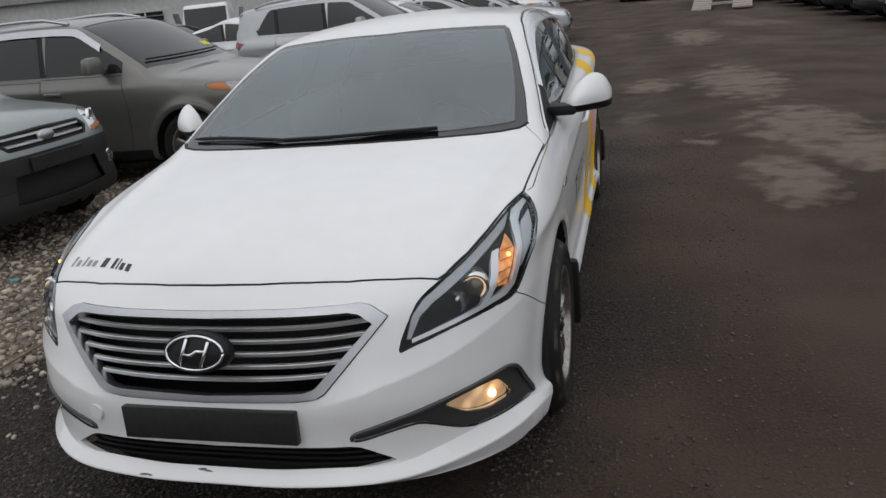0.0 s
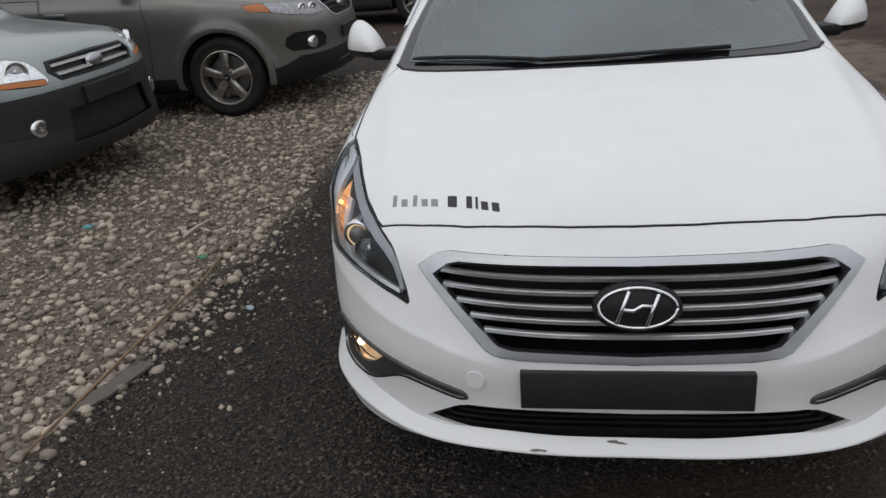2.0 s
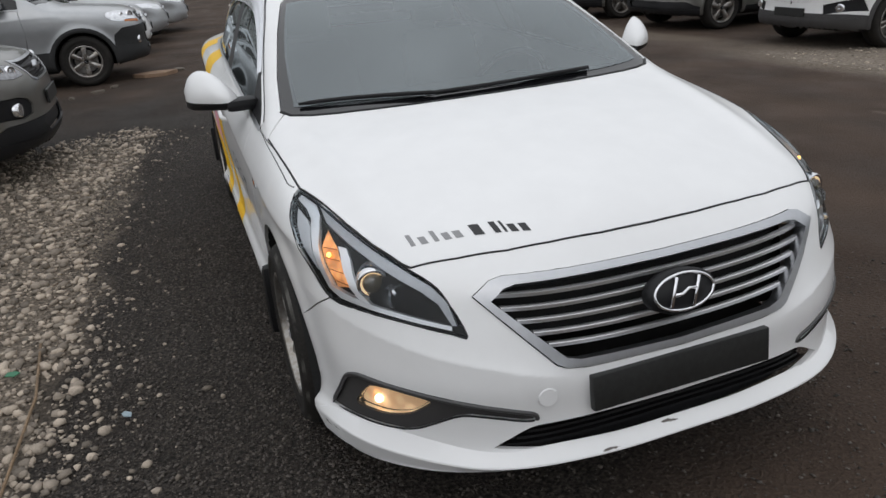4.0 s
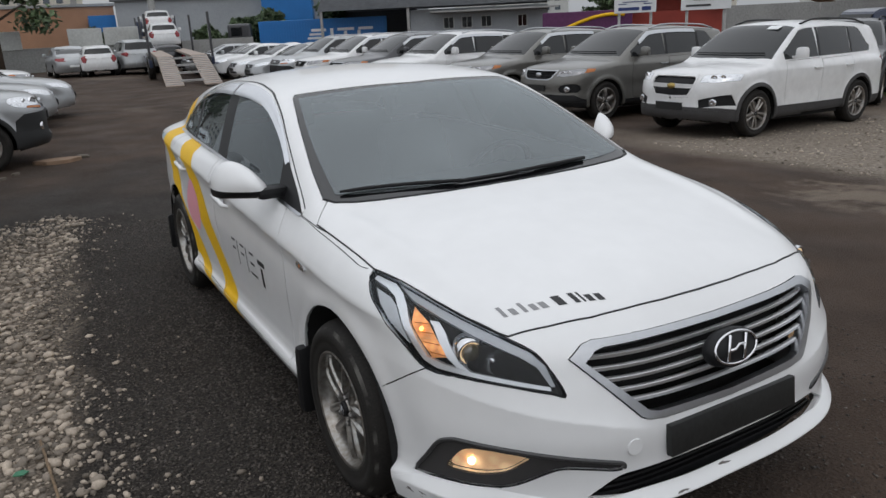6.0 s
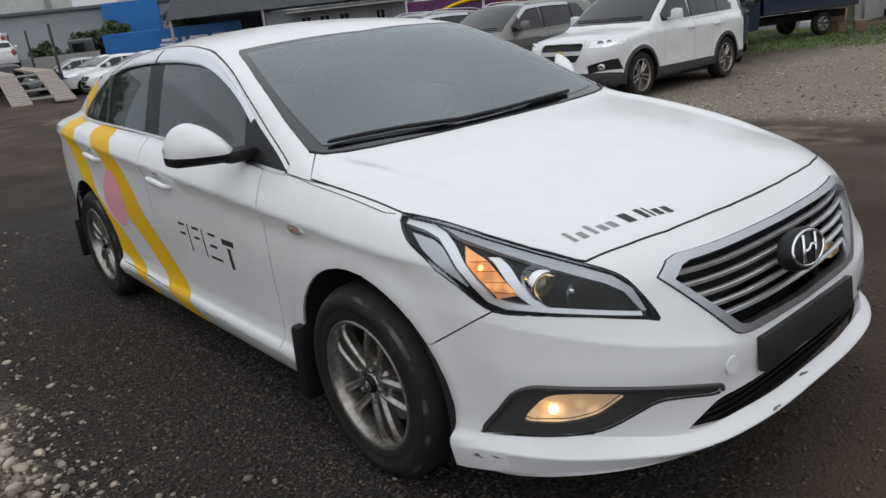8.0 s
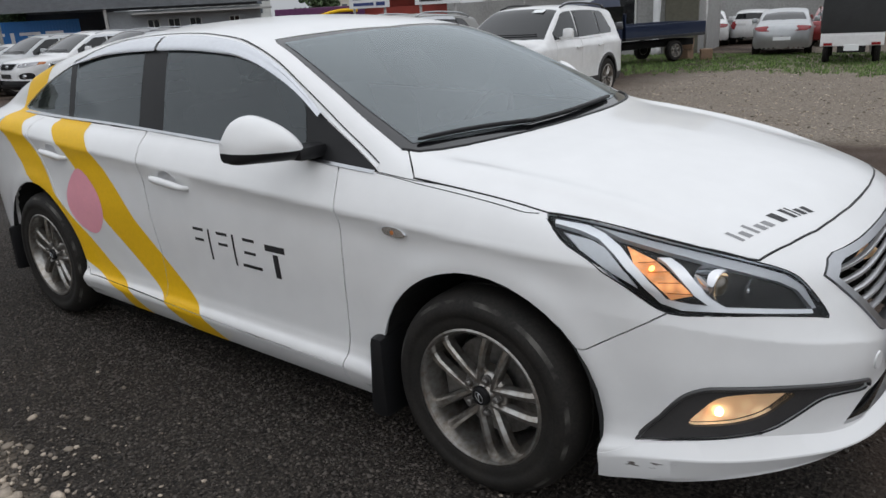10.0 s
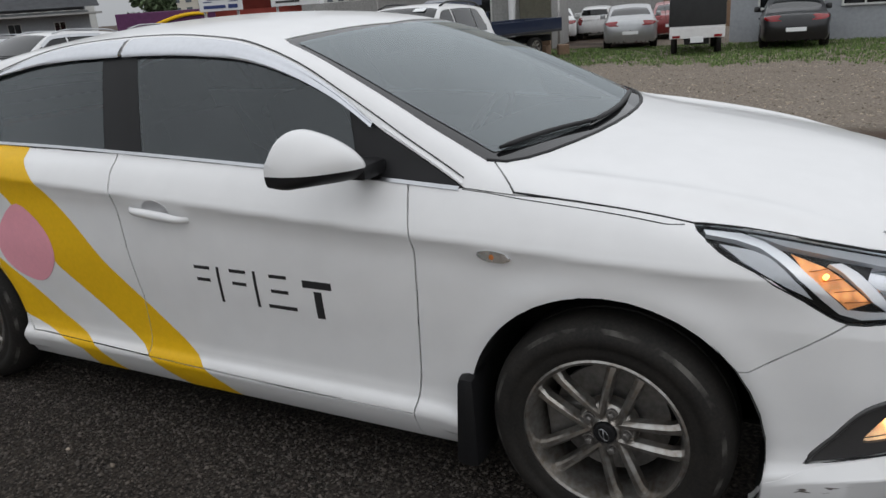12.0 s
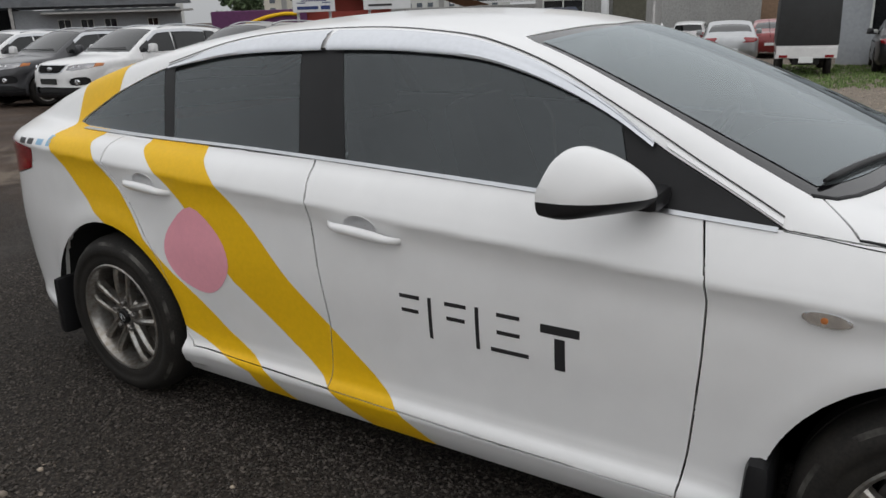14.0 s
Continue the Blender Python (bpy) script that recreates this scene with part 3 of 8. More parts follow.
    bed = blend(ramp(noise_node(45, 6), 0.35, 0.65), (0.050, 0.041, 0.032), (0.25, 0.207, 0.163))
    colour = blend(calc("MULTIPLY", west, ends), colour, bed)
    dry = blend(ramp(noise_node(25, 8), 0.35, 0.65), (0.14, 0.114, 0.089), (0.30, 0.255, 0.208))
    east = ramp(calc("ADD", x, calc("MULTIPLY", y, 0.12)), 6.3, 7.2)
    colour = blend(calc("MULTIPLY", east, ramp(y, 8.0, 6.0)), colour, dry)
    nt.links.new(colour, b.inputs["Base Color"])
    b.inputs["Specular IOR Level"].default_value = 0.22
    wet = ramp(noise_node(1.3, 5), 0.35, 0.7)
    rough = nt.nodes.new("ShaderNodeMapRange")
    rough.inputs["To Min"].default_value, rough.inputs["To Max"].default_value = 0.72, 0.95
    nt.links.new(wet, rough.inputs["Value"])
    nt.links.new(rough.outputs[0], b.inputs["Roughness"])
    bp = nt.nodes.new("ShaderNodeBump")
    bp.inputs["Distance"].default_value = 0.020
    nt.links.new(grit, bp.inputs["Height"])
    nt.links.new(bp.outputs[0], b.inputs["Normal"])
    return m


GRIT = ground_material()
bm = bmesh.new()
xs = [-900, -200, -60, -20, -8, 0, 3, 5, 8, 12, 18, 23, 33, 60, 200, 900]
ys = [-900, -200, -60, -20, -8, 0, 5, 10, 14, 20, 30, 45, 70, 120, 300, 900]
fall = lambda x, y: float(np.interp(x, [3, 8, 23, 33], [0, -0.26, -0.57, -0.75])) - 0.004 * min(max(0.0, y - 10), 60)
grid = [[bm.verts.new((x, y, fall(x, y))) for y in ys] for x in xs]
for a, b in zip(grid, grid[1:]):
    for k in range(len(ys) - 1):
        bm.faces.new((a[k], b[k], b[k + 1], a[k + 1])).smooth = True
thing("ground", bm, GRIT, "dark damp gritty earth of a car yard", "ground", kind="structure")


# ---- the taxi ----
def wheel(parent, m, r=0.335, rim=0.205, wide=0.205, style="pairs", steps=56, alloy=ALLOY, rubber=RUBBER):
    """A wheel about the x axis of m, its outer face towards -x."""
    turn = m @ pose(0, 0, 0, 0, -90, 0)
    h = wide / 2
    hub = part("wheel", tyre_mesh(r, rim, wide, steps, rubber), rubber, parent, "worn black tyre", m=turn)
    part("rim", rim_mesh(r, rim, wide, steps, alloy), alloy, hub, "grey alloy rim")
    spoke = spoke_mesh(rim, h, style, alloy)
    count = {"pairs": 10, "five": 5, "six": 6, "ten": 10, "split": 10}[style]
    for k in range(count):
        if style in ("pairs", "split"):
            way = 1 if k % 2 else -1
            off, lean = (0.0225, 5.0) if style == "pairs" else (0.012, 7.5)
            spin = pose(0, 0, 0, 0, 0, 36 + 72 * (k // 2)) @ pose(0, off * way, 0, 0, 0, lean * way)
        else:
            spin = pose(0, 0, 0, 0, 0, 360 / count * k)
        part("spoke", spoke, alloy, hub, m=spin)
    part("hub_cap", cap_mesh(h), BLACK, hub, "dark centre cap with a small emblem")
    part("cap_emblem", cap_mark_mesh(h), CHROME, hub)
    for k in range(5):
        part("wheel_nut", nut_mesh(h), STEEL, hub, m=pose(0, 0, 0, 0, 0, 72 * k + 36))
    part("brake_disc", disc_mesh(rim, h), STEEL, hub)
    # added dark disc behind the spokes, standing in for the shade inside the wheel
    part("dark_wheel_back", wheel_back_mesh(rim, h), DARK, hub)
    return hub


@functools.lru_cache(None)
def tyre_mesh(r, rim, wide, steps, rubber):
    bm, h = bmesh.new(), wide / 2
    wall = r - rim
    lathe(bm, [(rim - 0.012, -h + 0.02), (rim, -h + 0.004), (rim + 0.25 * wall, -h - 0.004), (rim + 0.6 * wall, -h - 0.006), (r - 0.02, -h + 0.008), (r - 0.004, -h + 0.03),
               (r, -h + 0.05), (r, -0.006), (r - 0.007, -0.004), (r - 0.007, 0.004), (r, 0.006), (r, h - 0.062), (r - 0.003, h - 0.044), (r - 0.009, h - 0.027), (r - 0.019, h - 0.012), (r - 0.029, h - 0.003),
               (r - 0.031, h - 0.0005), (rim + 0.6 * wall, h + 0.006), (rim + 0.42 * wall, h + 0.0065), (rim + 0.40 * wall, h + 0.004), (rim + 0.27 * wall, h + 0.0015), (rim + 0.2 * wall, h + 0.002), (rim, h - 0.004), (rim - 0.012, h - 0.02)], Matrix(), steps)
    bm.normal_update()
    return mesh_from(smooth_all(bm, 0.9), "tyre", rubber)


@functools.lru_cache(None)
def rim_mesh(r, rim, wide, steps, alloy):
    bm, h = bmesh.new(), wide / 2
    lathe(bm, [(rim + 0.001, h - 0.016), (rim + 0.006, h - 0.004), (rim - 0.002, h), (rim - 0.010, h - 0.004), (rim - 0.016, h - 0.02), (rim - 0.028, h - 0.06), (rim - 0.032, -h + 0.03), (rim - 0.04, -h + 0.03)], Matrix(), steps)
    lathe(bm, [(0.084, h - 0.085), (0.082, h - 0.050), (0.072, h - 0.038), (0.040, h - 0.032), (0.034, h - 0.024), (0.030, h - 0.03)], Matrix(), 40)
    bm.normal_update()
    return mesh_from(smooth_all(bm, 0.7), "rim", alloy)


@functools.lru_cache(None)
def spoke_mesh(rim, h, style, alloy):
    """One spoke with a raised ridge, its flanks falling away to the barrel."""
    bm = bmesh.new()
    a, b = {"pairs": (0.0115, 0.0155), "five": (0.030, 0.045), "six": (0.022, 0.036), "ten": (0.014, 0.02), "split": (0.0145, 0.0185)}[style]
    rings = []
    for f in (0.0, 0.1, 0.3, 0.55, 0.8, 0.93, 1.0):
        x = 0.034 + f * (rim - 0.047)
        w = a + (b - a) * f + 0.006 * max(0, f - 0.8) / 0.2
        z = h - 0.032 + 0.014 * math.sin(math.pi * min(1, f * 0.6 + 0.15)) - 0.006 * max(0, f - 0.8) / 0.2
        rings.append([bm.verts.new((x, y, zz)) for y, zz in ((-w, z - 0.036), (-w * 0.92, z - 0.009), (-w * 0.55, z - 0.001), (w * 0.25, z), (w * 0.55, z - 0.004), (w * 0.95, z - 0.012), (w, z - 0.036))])
    for one, two in zip(rings, rings[1:]):
        for k in range(6):
            bm.faces.new((one[k], two[k], two[k + 1], one[k + 1]))
    bm.faces.new(rings[0])
    bm.normal_update()
    return mesh_from(smooth_all(bm, 0.5), "spoke", alloy)


@functools.lru_cache(None)
def cap_mesh(h):
    bm = bmesh.new()
    lathe(bm, [(0.030, h - 0.05), (0.030, h - 0.018), (0.027, h - 0.013), (0.018, h - 0.011), (0.0005, h - 0.0105)], Matrix(), 28)
    bm.normal_update()
    return mesh_from(smooth_all(bm, 0.6), "hub_cap", BLACK)


@functools.lru_cache(None)
def cap_mark_mesh(h):
    bm = bmesh.new()
    tube(bm, [(0.0105 * math.cos(a), 0.0185 * math.sin(a), h - 0.010) for a in np.linspace(0, 2 * math.pi, 21)], 0.0013, 5)
    tube(bm, [(-0.006, -0.011, h - 0.009), (0.0, 0.0, h - 0.008), (0.006, 0.011, h - 0.009)], 0.0016, 5)
    return mesh_from(bm, "cap_emblem", CHROME)


@functools.lru_cache(None)
def nut_mesh(h):
    bm = bmesh.new()
    lathe(bm, [(0.0165, h - 0.06), (0.0165, h - 0.030), (0.0125, h - 0.0295), (0.0115, h - 0.0295)], pose(0.056, 0, 0), 18)
    lathe(bm, [(0.0108, h - 0.06), (0.0108, h - 0.018), (0.008, h - 0.013), (0.0005, h - 0.0125)], pose(0.056, 0, 0), 6)
    return mesh_from(bm, "wheel_nut", STEEL)


@functools.lru_cache(None)
def wheel_back_mesh(rim, h):
    bm = bmesh.new()
    lathe(bm, [(rim - 0.034, -h + 0.036), (0.05, -h + 0.03), (0.001, -h + 0.03)], Matrix(), 28)
    return mesh_from(bm, "dark_wheel_back", DARK)


@functools.lru_cache(None)
def disc_mesh(rim, h):
    bm = bmesh.new()
    lathe(bm, [(0.05, -0.03), (0.05, 0.0), (rim - 0.06, 0.0), (rim - 0.06, -0.02)], Matrix(), 40)
    box(bm, (0.07, -0.06, -0.03), (rim - 0.04, 0.06, 0.03), 0.01, pose(0, 0, 0, 0, 0, 150))
    return mesh_from(bm, "brake_disc", STEEL)


def surface_x(field, y, z, lo=0.0, hi=1.6):
    """The half width of a skin at y, z."""
    for _ in range(40):
        mid = (lo + hi) / 2
        lo, hi = (lo, mid) if field(mid, y, z) > 0 else (mid, hi)
    return lo


def surface_y(field, x, z, lo=-0.6, hi=1.2):
    for _ in range(40):
        mid = (lo + hi) / 2
        lo, hi = (mid, hi) if field(x, mid, z) > 0 else (lo, mid)
    return hi


def surface_z(field, x, y, lo=0.5, hi=2.2):
    for _ in range(40):
        mid = (lo + hi) / 2
        lo, hi = (lo, mid) if field(x, y, mid) > 0 else (mid, hi)
    return lo


SALOON["spine"] = (1.05, 3.8, 0.62)
skin_field = car_field(SALOON)
taxi = tagged(holder("taxi"), "white saloon taxi with yellow diagonal stripes and lit lamps", "car")
half = skin(SALOON, skin_field, (95, 100, 34), 225)
bmesh.ops.bisect_plane(half, geom=half.verts[:] + half.edges[:] + half.faces[:], dist=1e-5, plane_co=(0, 0, 0.172), plane_no=(0, -0.006, 1), clear_inner=True)
bmesh.ops.bisect_plane(half, geom=half.verts[:] + half.edges[:] + half.faces[:], dist=1e-5, plane_co=(0, 0, 0.288), plane_no=(0, 0.19, 1), clear_inner=True)
for ya in SALOON["axles"]:
    bmesh.ops.delete(half, geom=cut(half, disc_outline(ya, 0.335, 0.398), SIDE, 2), context="FACES")

# lamps and openings of the front
lamp_line = rounded([(-0.566, 0.082, 0.666), (-0.60, 0.105, 0.670), (-0.702, 0.189, 0.690), (-0.79, 0.29, 0.699), (-0.845, 0.392, 0.704), (-0.873, 0.47, 0.75), (-0.884, 0.60, 0.825),
                     (-0.880, 0.68, 0.864), (-0.838, 0.748, 0.919), (-0.799, 0.631, 0.903), (-0.758, 0.481, 0.871), (-0.721, 0.364, 0.845), (-0.674, 0.262, 0.818), (-0.622, 0.178, 0.788), (-0.596, 0.134, 0.750)], 3)
lamp_skin = peel(half, cut(half, lamp_line, CORNER))
fog_line = [(-0.884, 0.45, 0.338), (-0.866, 0.395, 0.415), (-0.846, 0.35, 0.476), (-0.828, 0.31, 0.500), (-0.804, 0.27, 0.507), (-0.735, 0.175, 0.506), (-0.668, 0.107, 0.500), (-0.597, 0.055, 0.489), (-0.52, 0.018, 0.473), (-0.45, -0.006, 0.453), (-0.43, -0.009, 0.444), (-0.424, -0.009, 0.434),
            (-0.431, -0.009, 0.424), (-0.46, 0.0, 0.426), (-0.52, 0.018, 0.440), (-0.584, 0.05, 0.449), (-0.62, 0.07, 0.442), (-0.66, 0.10, 0.418), (-0.70, 0.138, 0.390), (-0.735, 0.17, 0.374), (-0.79, 0.25, 0.362), (-0.846, 0.345, 0.352)]
fog_skin = peel(half, cut(half, fog_line, CORNER))
grille_line = fronts((0.03, 0.790), (-0.3, 0.794), (-0.455, 0.797), (-0.49, 0.790), (-0.538, 0.760), (-0.365, 0.575), (-0.34, 0.562), (-0.28, 0.554), (0.03, 0.546))
grille_skin = peel(half, cut(half, grille_line, FRONT))
intake_line = fronts((0.03, 0.400), (-0.42, 0.407), (-0.45, 0.400), (-0.535, 0.352), (-0.36, 0.338), (0.03, 0.328))
intake_skin = peel(half, cut(half, intake_line, FRONT))

# glass
screen_line = [(0.03, 1.103, 1), (-0.16, 1.109, 1), (-0.32, 1.127, 1), (-0.46, 1.155, 1), (-0.6, 1.192, 1), (-0.69, 1.226, 1), (-0.755, 1.263, 1), (-0.785, 1.31, 1), (-0.755, 1.50, 1), (-0.685, 1.80, 1), (-0.615, 2.06, 1), (-0.59, 2.10, 1), (-0.4, 2.07, 1), (0.03, 2.03, 1)]
screen_skin = peel(half, cut(half, [Vector(p) for p in screen_line], ABOVE))
back_line = [(0.03, 3.60, 1), (-0.52, 3.66, 1), (-0.58, 3.75, 1), (-0.64, 4.26, 1), (-0.6, 4.34, 1), (0.03, 4.42, 1)]
back_skin = peel(half, cut(half, [Vector(p) for p in back_line], ABOVE))
front_pane_line = sides((1.69, 1.0095), (2.015, 1.026), (2.585, 1.049), (2.672, 1.370), (2.375, 1.362), (2.147, 1.338), (1.934, 1.277), (1.754, 1.200))
pillar_line = sides((2.585, 1.049), (2.775, 1.058), (2.85, 1.368), (2.672, 1.370))
rear_pane_line = sides((2.775, 1.058), (3.40, 1.067), (3.475, 1.315), (3.207, 1.350), (2.85, 1.368))
divide_line = sides((3.40, 1.067), (3.455, 1.068), (3.535, 1.300), (3.475, 1.315))
quarter_pane_line = sides((3.455, 1.068), (3.98, 1.077), (4.05, 1.088), (4.03, 1.105), (3.81, 1.208), (3.62, 1.275), (3.535, 1.300))
sail_line = sides((1.345, 0.988), (1.565, 1.003), (1.69, 1.0095), (1.754, 1.200), (1.62, 1.125))
panes = {n: peel(half, cut(half, line, SIDE)) for n, line in dict(front=front_pane_line, pillar=pillar_line, rear=rear_pane_line, divide=divide_line, quarter=quarter_pane_line, sail=sail_line).items()}

# panels
hood_line = [(0.03, 0.127, 1), (-0.15, 0.130, 1), (-0.3, 0.142, 1), (-0.414, 0.158, 1), (-0.54, 0.193, 1), (-0.655, 0.236, 1), (-0.674, 0.262, 1), (-0.721, 0.364, 1), (-0.758, 0.481, 1), (-0.799, 0.631, 1), (-0.838, 0.748, 1),
             (-0.85, 1.0, 1), (-0.858, 1.204, 1), (-0.775, 1.291, 1), (-0.6, 1.225, 1), (-0.32, 1.16, 1), (0.03, 1.13, 1)]
hood_skin = peel(half, cut(half, [Vector(p) for p in hood_line], ABOVE))
tail_lamp_skin = peel(half, cut(half, sides((4.22, 0.988), (4.5, 1.005), (5.0, 0.99), (5.0, 0.845), (4.45, 0.86), (4.27, 0.90)), SIDE, 2))
bumper_skin = peel(half, cut(half, sides((-0.4, 0.05), (0.66, 0.05), (0.66, 0.569), (0.598, 0.575), (0.395, 0.706), (0.34, 0.98), (-0.4, 0.98)), SIDE, 2))
door_f_line = sides((1.517, 0.998), (1.497, 0.90), (1.486, 0.818), (1.488, 0.68), (1.497, 0.531), (1.508, 0.40), (1.525, 0.287), (1.985, 0.288), (2.655, 0.302), (2.645, 0.40), (2.636, 0.535), (2.648, 0.64), (2.66, 0.711), (2.672, 0.83), (2.680, 0.917), (2.70, 1.046), (2.015, 1.019))
door_r_line = sides((2.70, 1.046), (2.680, 0.917), (2.672, 0.83), (2.66, 0.711), (2.648, 0.64), (2.636, 0.535), (2.645, 0.40), (2.655, 0.302), (3.30, 0.315), (3.355, 0.37), (3.375, 0.44), (3.426, 0.62), (3.50, 0.72), (3.573, 0.83), (3.66, 0.92), (3.70, 0.977), (3.683, 1.062))
door_f_skin = peel(half, cut(half, door_f_line, SIDE))
door_r_skin = peel(half, cut(half, door_r_line, SIDE))
HANDLES = ((2.335, 2.605, 0.845, 0.869, "front_door"), (3.325, 3.585, 0.892, 0.912, "rear_door"))
for (y0, y1, z0, z1, host), sheet in zip(HANDLES, (door_f_skin, door_r_skin)):
    bowl = [Vector((-1, y0 + 0.145 + 0.056 * math.cos(a), (z0 + z1) / 2 + 0.013 + 0.036 * math.sin(a))) for a in np.linspace(0, 2 * math.pi, 28, endpoint=False)]
    bmesh.ops.delete(sheet, geom=cut(sheet, bowl, SIDE), context="FACES")
fender_skin = peel(half, cut(half, sides((0.2, 0.1), (1.53, 0.1), (1.525, 0.287), (1.50, 0.531), (1.488, 0.68), (1.486, 0.818), (1.517, 0.998), (1.345, 0.988), (1.20, 0.975), (0.9, 0.96), (0.3, 0.95)), SIDE, 2))

# the yellow stripes and the plain dark bars on the flanks
stripe_rear = sides((4.12, 1.35), (3.80, 1.35), (3.80, 1.04), (3.70, 0.94), (3.622, 0.872), (3.50, 0.70), (3.339, 0.564), (3.111, 0.395), (2.92, 0.29), (2.80, 0.15), (2.98, 0.15), (3.02, 0.275), (3.237, 0.335), (3.402, 0.40), (3.60, 0.66), (3.80, 0.77), (3.90, 0.862), (4.08, 1.026))
stripe_front = sides((3.519, 1.09), (3.50, 1.04), (3.365, 0.944), (3.259, 0.842), (3.063, 0.609), (2.824, 0.432), (2.66, 0.31), (2.46, 0.15), (2.23, 0.15), (2.30, 0.235), (2.489, 0.394), (2.636, 0.52), (2.793, 0.654), (2.927, 0.799), (3.092, 0.957), (3.19, 1.04), (3.20, 1.09))
sticker = rounded([(-1, 3.395, 0.66), (-1, 3.36, 0.76), (-1, 3.231, 0.851), (-1, 3.10, 0.76), (-1, 3.07, 0.66), (-1, 3.13, 0.57), (-1, 3.216, 0.535), (-1, 3.33, 0.57)], 4)
bars = [sides((y0, z0), (y1, z0), (y1, z1), (y0, z1)) for y0, y1, z0, z1 in
        ((2.350, 2.280, 0.676, 0.688), (2.345, 2.285, 0.632, 0.644), (2.252, 2.240, 0.562, 0.69), (2.195, 2.125, 0.676, 0.688), (2.19, 2.13, 0.632, 0.644), (2.097, 2.085, 0.562, 0.69), (2.03, 1.96, 0.674, 0.686), (2.03, 1.96, 0.622, 0.634), (2.05, 1.935, 0.566, 0.579), (1.90, 1.79, 0.655, 0.68), (1.86, 1.83, 0.552, 0.645))]
films = []
for host, sheet in (("front_door", door_f_skin), ("rear_door", door_r_skin), ("shell", half)):
    for name, line, mat in (("stripe", stripe_rear, YELLOW), ("stripe", stripe_front, YELLOW), ("sticker", sticker, PINK)):
        if (host == "front_door" and line is not stripe_front) or (host == "shell" and name == "sticker"):
            continue
        got = cut(sheet, line, SIDE)
        for piece in islands(peel(sheet, got, True)) if got else ():
            films.append((host, name, piece, mat))
    if host == "front_door":
        for line in bars:
            films.append((host, "lettering_bar", peel(sheet, cut(sheet, line, SIDE), True), INK))
for y0, y1, z0, z1, mat in ((4.33, 4.27, 1.004, 1.026, INK), (4.25, 4.20, 1.006, 1.028, INK), (4.17, 4.12, 1.008, 1.030, BLUEFILM), (4.09, 4.06, 1.008, 1.046, BLUEFILM)):
    got = cut(half, sides((y0, z0), (y1, z0), (y1, z1), (y0, z1)), SIDE)
    if got:
        films.append(("shell", "lettering_bar", peel(half, got, True), mat))
hood_bars = []
for x0, x1, h in ((-0.632, -0.620, 0.046), (-0.605, -0.587, 0.030), (-0.571, -0.559, 0.046), (-0.545, -0.527, 0.030), (-0.517, -0.497, 0.030), (-0.470, -0.444, 0.044), (-0.418, -0.402, 0.046), (-0.393, -0.386, 0.046), (-0.377, -0.358, 0.030), (-0.348, -0.328, 0.030)):
    slant = lambda x: 0.187 + 0.33 * (-0.328 - x)
    hood_bars.append(peel(hood_skin, cut(hood_skin, [Vector((x0, slant(x0), 1)), Vector((x1, slant(x1), 1)), Vector((x1 - 0.004, slant(x1) + h, 1)), Vector((x0 - 0.004, slant(x0) + h, 1))], ABOVE), True))

liner = peel(half, [f for f in half.faces if f.calc_center_median().z > 1.12], True)
pieces = {}
shell = part("body_shell", panel(half, skin_field, whole=True), WHITE, taxi, field=skin_field)
pieces["shell"] = (shell, shell)
part("headliner", panel(liner, skin_field, lift=-0.03, deep=0, gap=0, whole=True), TRIM, taxi, "grey roof lining", skin_field)
bonnet = part("bonnet", panel(hood_skin, skin_field, gap=0.007, whole=True), WHITE, taxi, field=skin_field)
for n, bar in enumerate(hood_bars):
    part("lettering_bar", panel(bar, skin_field, gap=0, deep=0, lift=0.0008), PALEINK if n < 5 else INK, bonnet, field=skin_field)
bumper = part("front_bumper", panel(bumper_skin, skin_field, gap=0.005, whole=True), WHITE, taxi, "white bumper with scuffed lower lip", skin_field)
pieces["fender"] = both("fender", fender_skin, WHITE, taxi, skin_field)
pieces["front_door"] = both("front_door", door_f_skin, WHITE, taxi, skin_field, gap=0.007)
pieces["rear_door"] = both("rear_door", door_r_skin, WHITE, taxi, skin_field, gap=0.007)
for host, name, sheet, mat in films:
    lift = 0.0016 if name == "sticker" else 0.0008
    other = sheet.copy()
    part(name, panel(sheet, skin_field, gap=0.003 if name == "stripe" else 0, deep=0, lift=lift), mat, pieces[host][0], {"stripe": "yellow film stripe", "sticker": "plain pink sticker", "lettering_bar": ""}[name], skin_field)
    part(name, panel(other, skin_field, gap=0.003 if name == "stripe" else 0, deep=0, lift=lift, flip=True), mat, pieces[host][1], {"stripe": "yellow film stripe", "sticker": "plain pink sticker", "lettering_bar": ""}[name], skin_field)

# panes
inner = cut(screen_skin, [Vector(p) for p in [(0.03, 1.17, 1), (-0.32, 1.193, 1), (-0.6, 1.26, 1), (-0.715, 1.33, 1), (-0.69, 1.60, 1), (-0.61, 1.95, 1), (-0.58, 2.02, 1), (-0.4, 2.00, 1), (0.03, 1.99, 1)]], ABOVE)
bmesh.ops.delete(screen_skin, geom=inner, context="FACES")
pane_low = curve((-0.8, 1.355), (-0.70, 1.285), (-0.6, 1.243), (-0.32, 1.176), (0, 1.152), (0.32, 1.176), (0.6, 1.243), (0.70, 1.285), (0.8, 1.355))
pane_wide = curve((0, 0.735), (0.375, 0.702), (0.89, 0.615), (1, 0.592))
u, v = np.meshgrid(np.linspace(-1, 1, 49), np.linspace(0, 1, 29))
px = u * pane_wide(v)
py = pane_low(px) + v * (2.012 + 0.1 * px**2 - pane_low(px))
lo, hi = np.full(px.shape, 0.9), np.full(px.shape, 1.7)
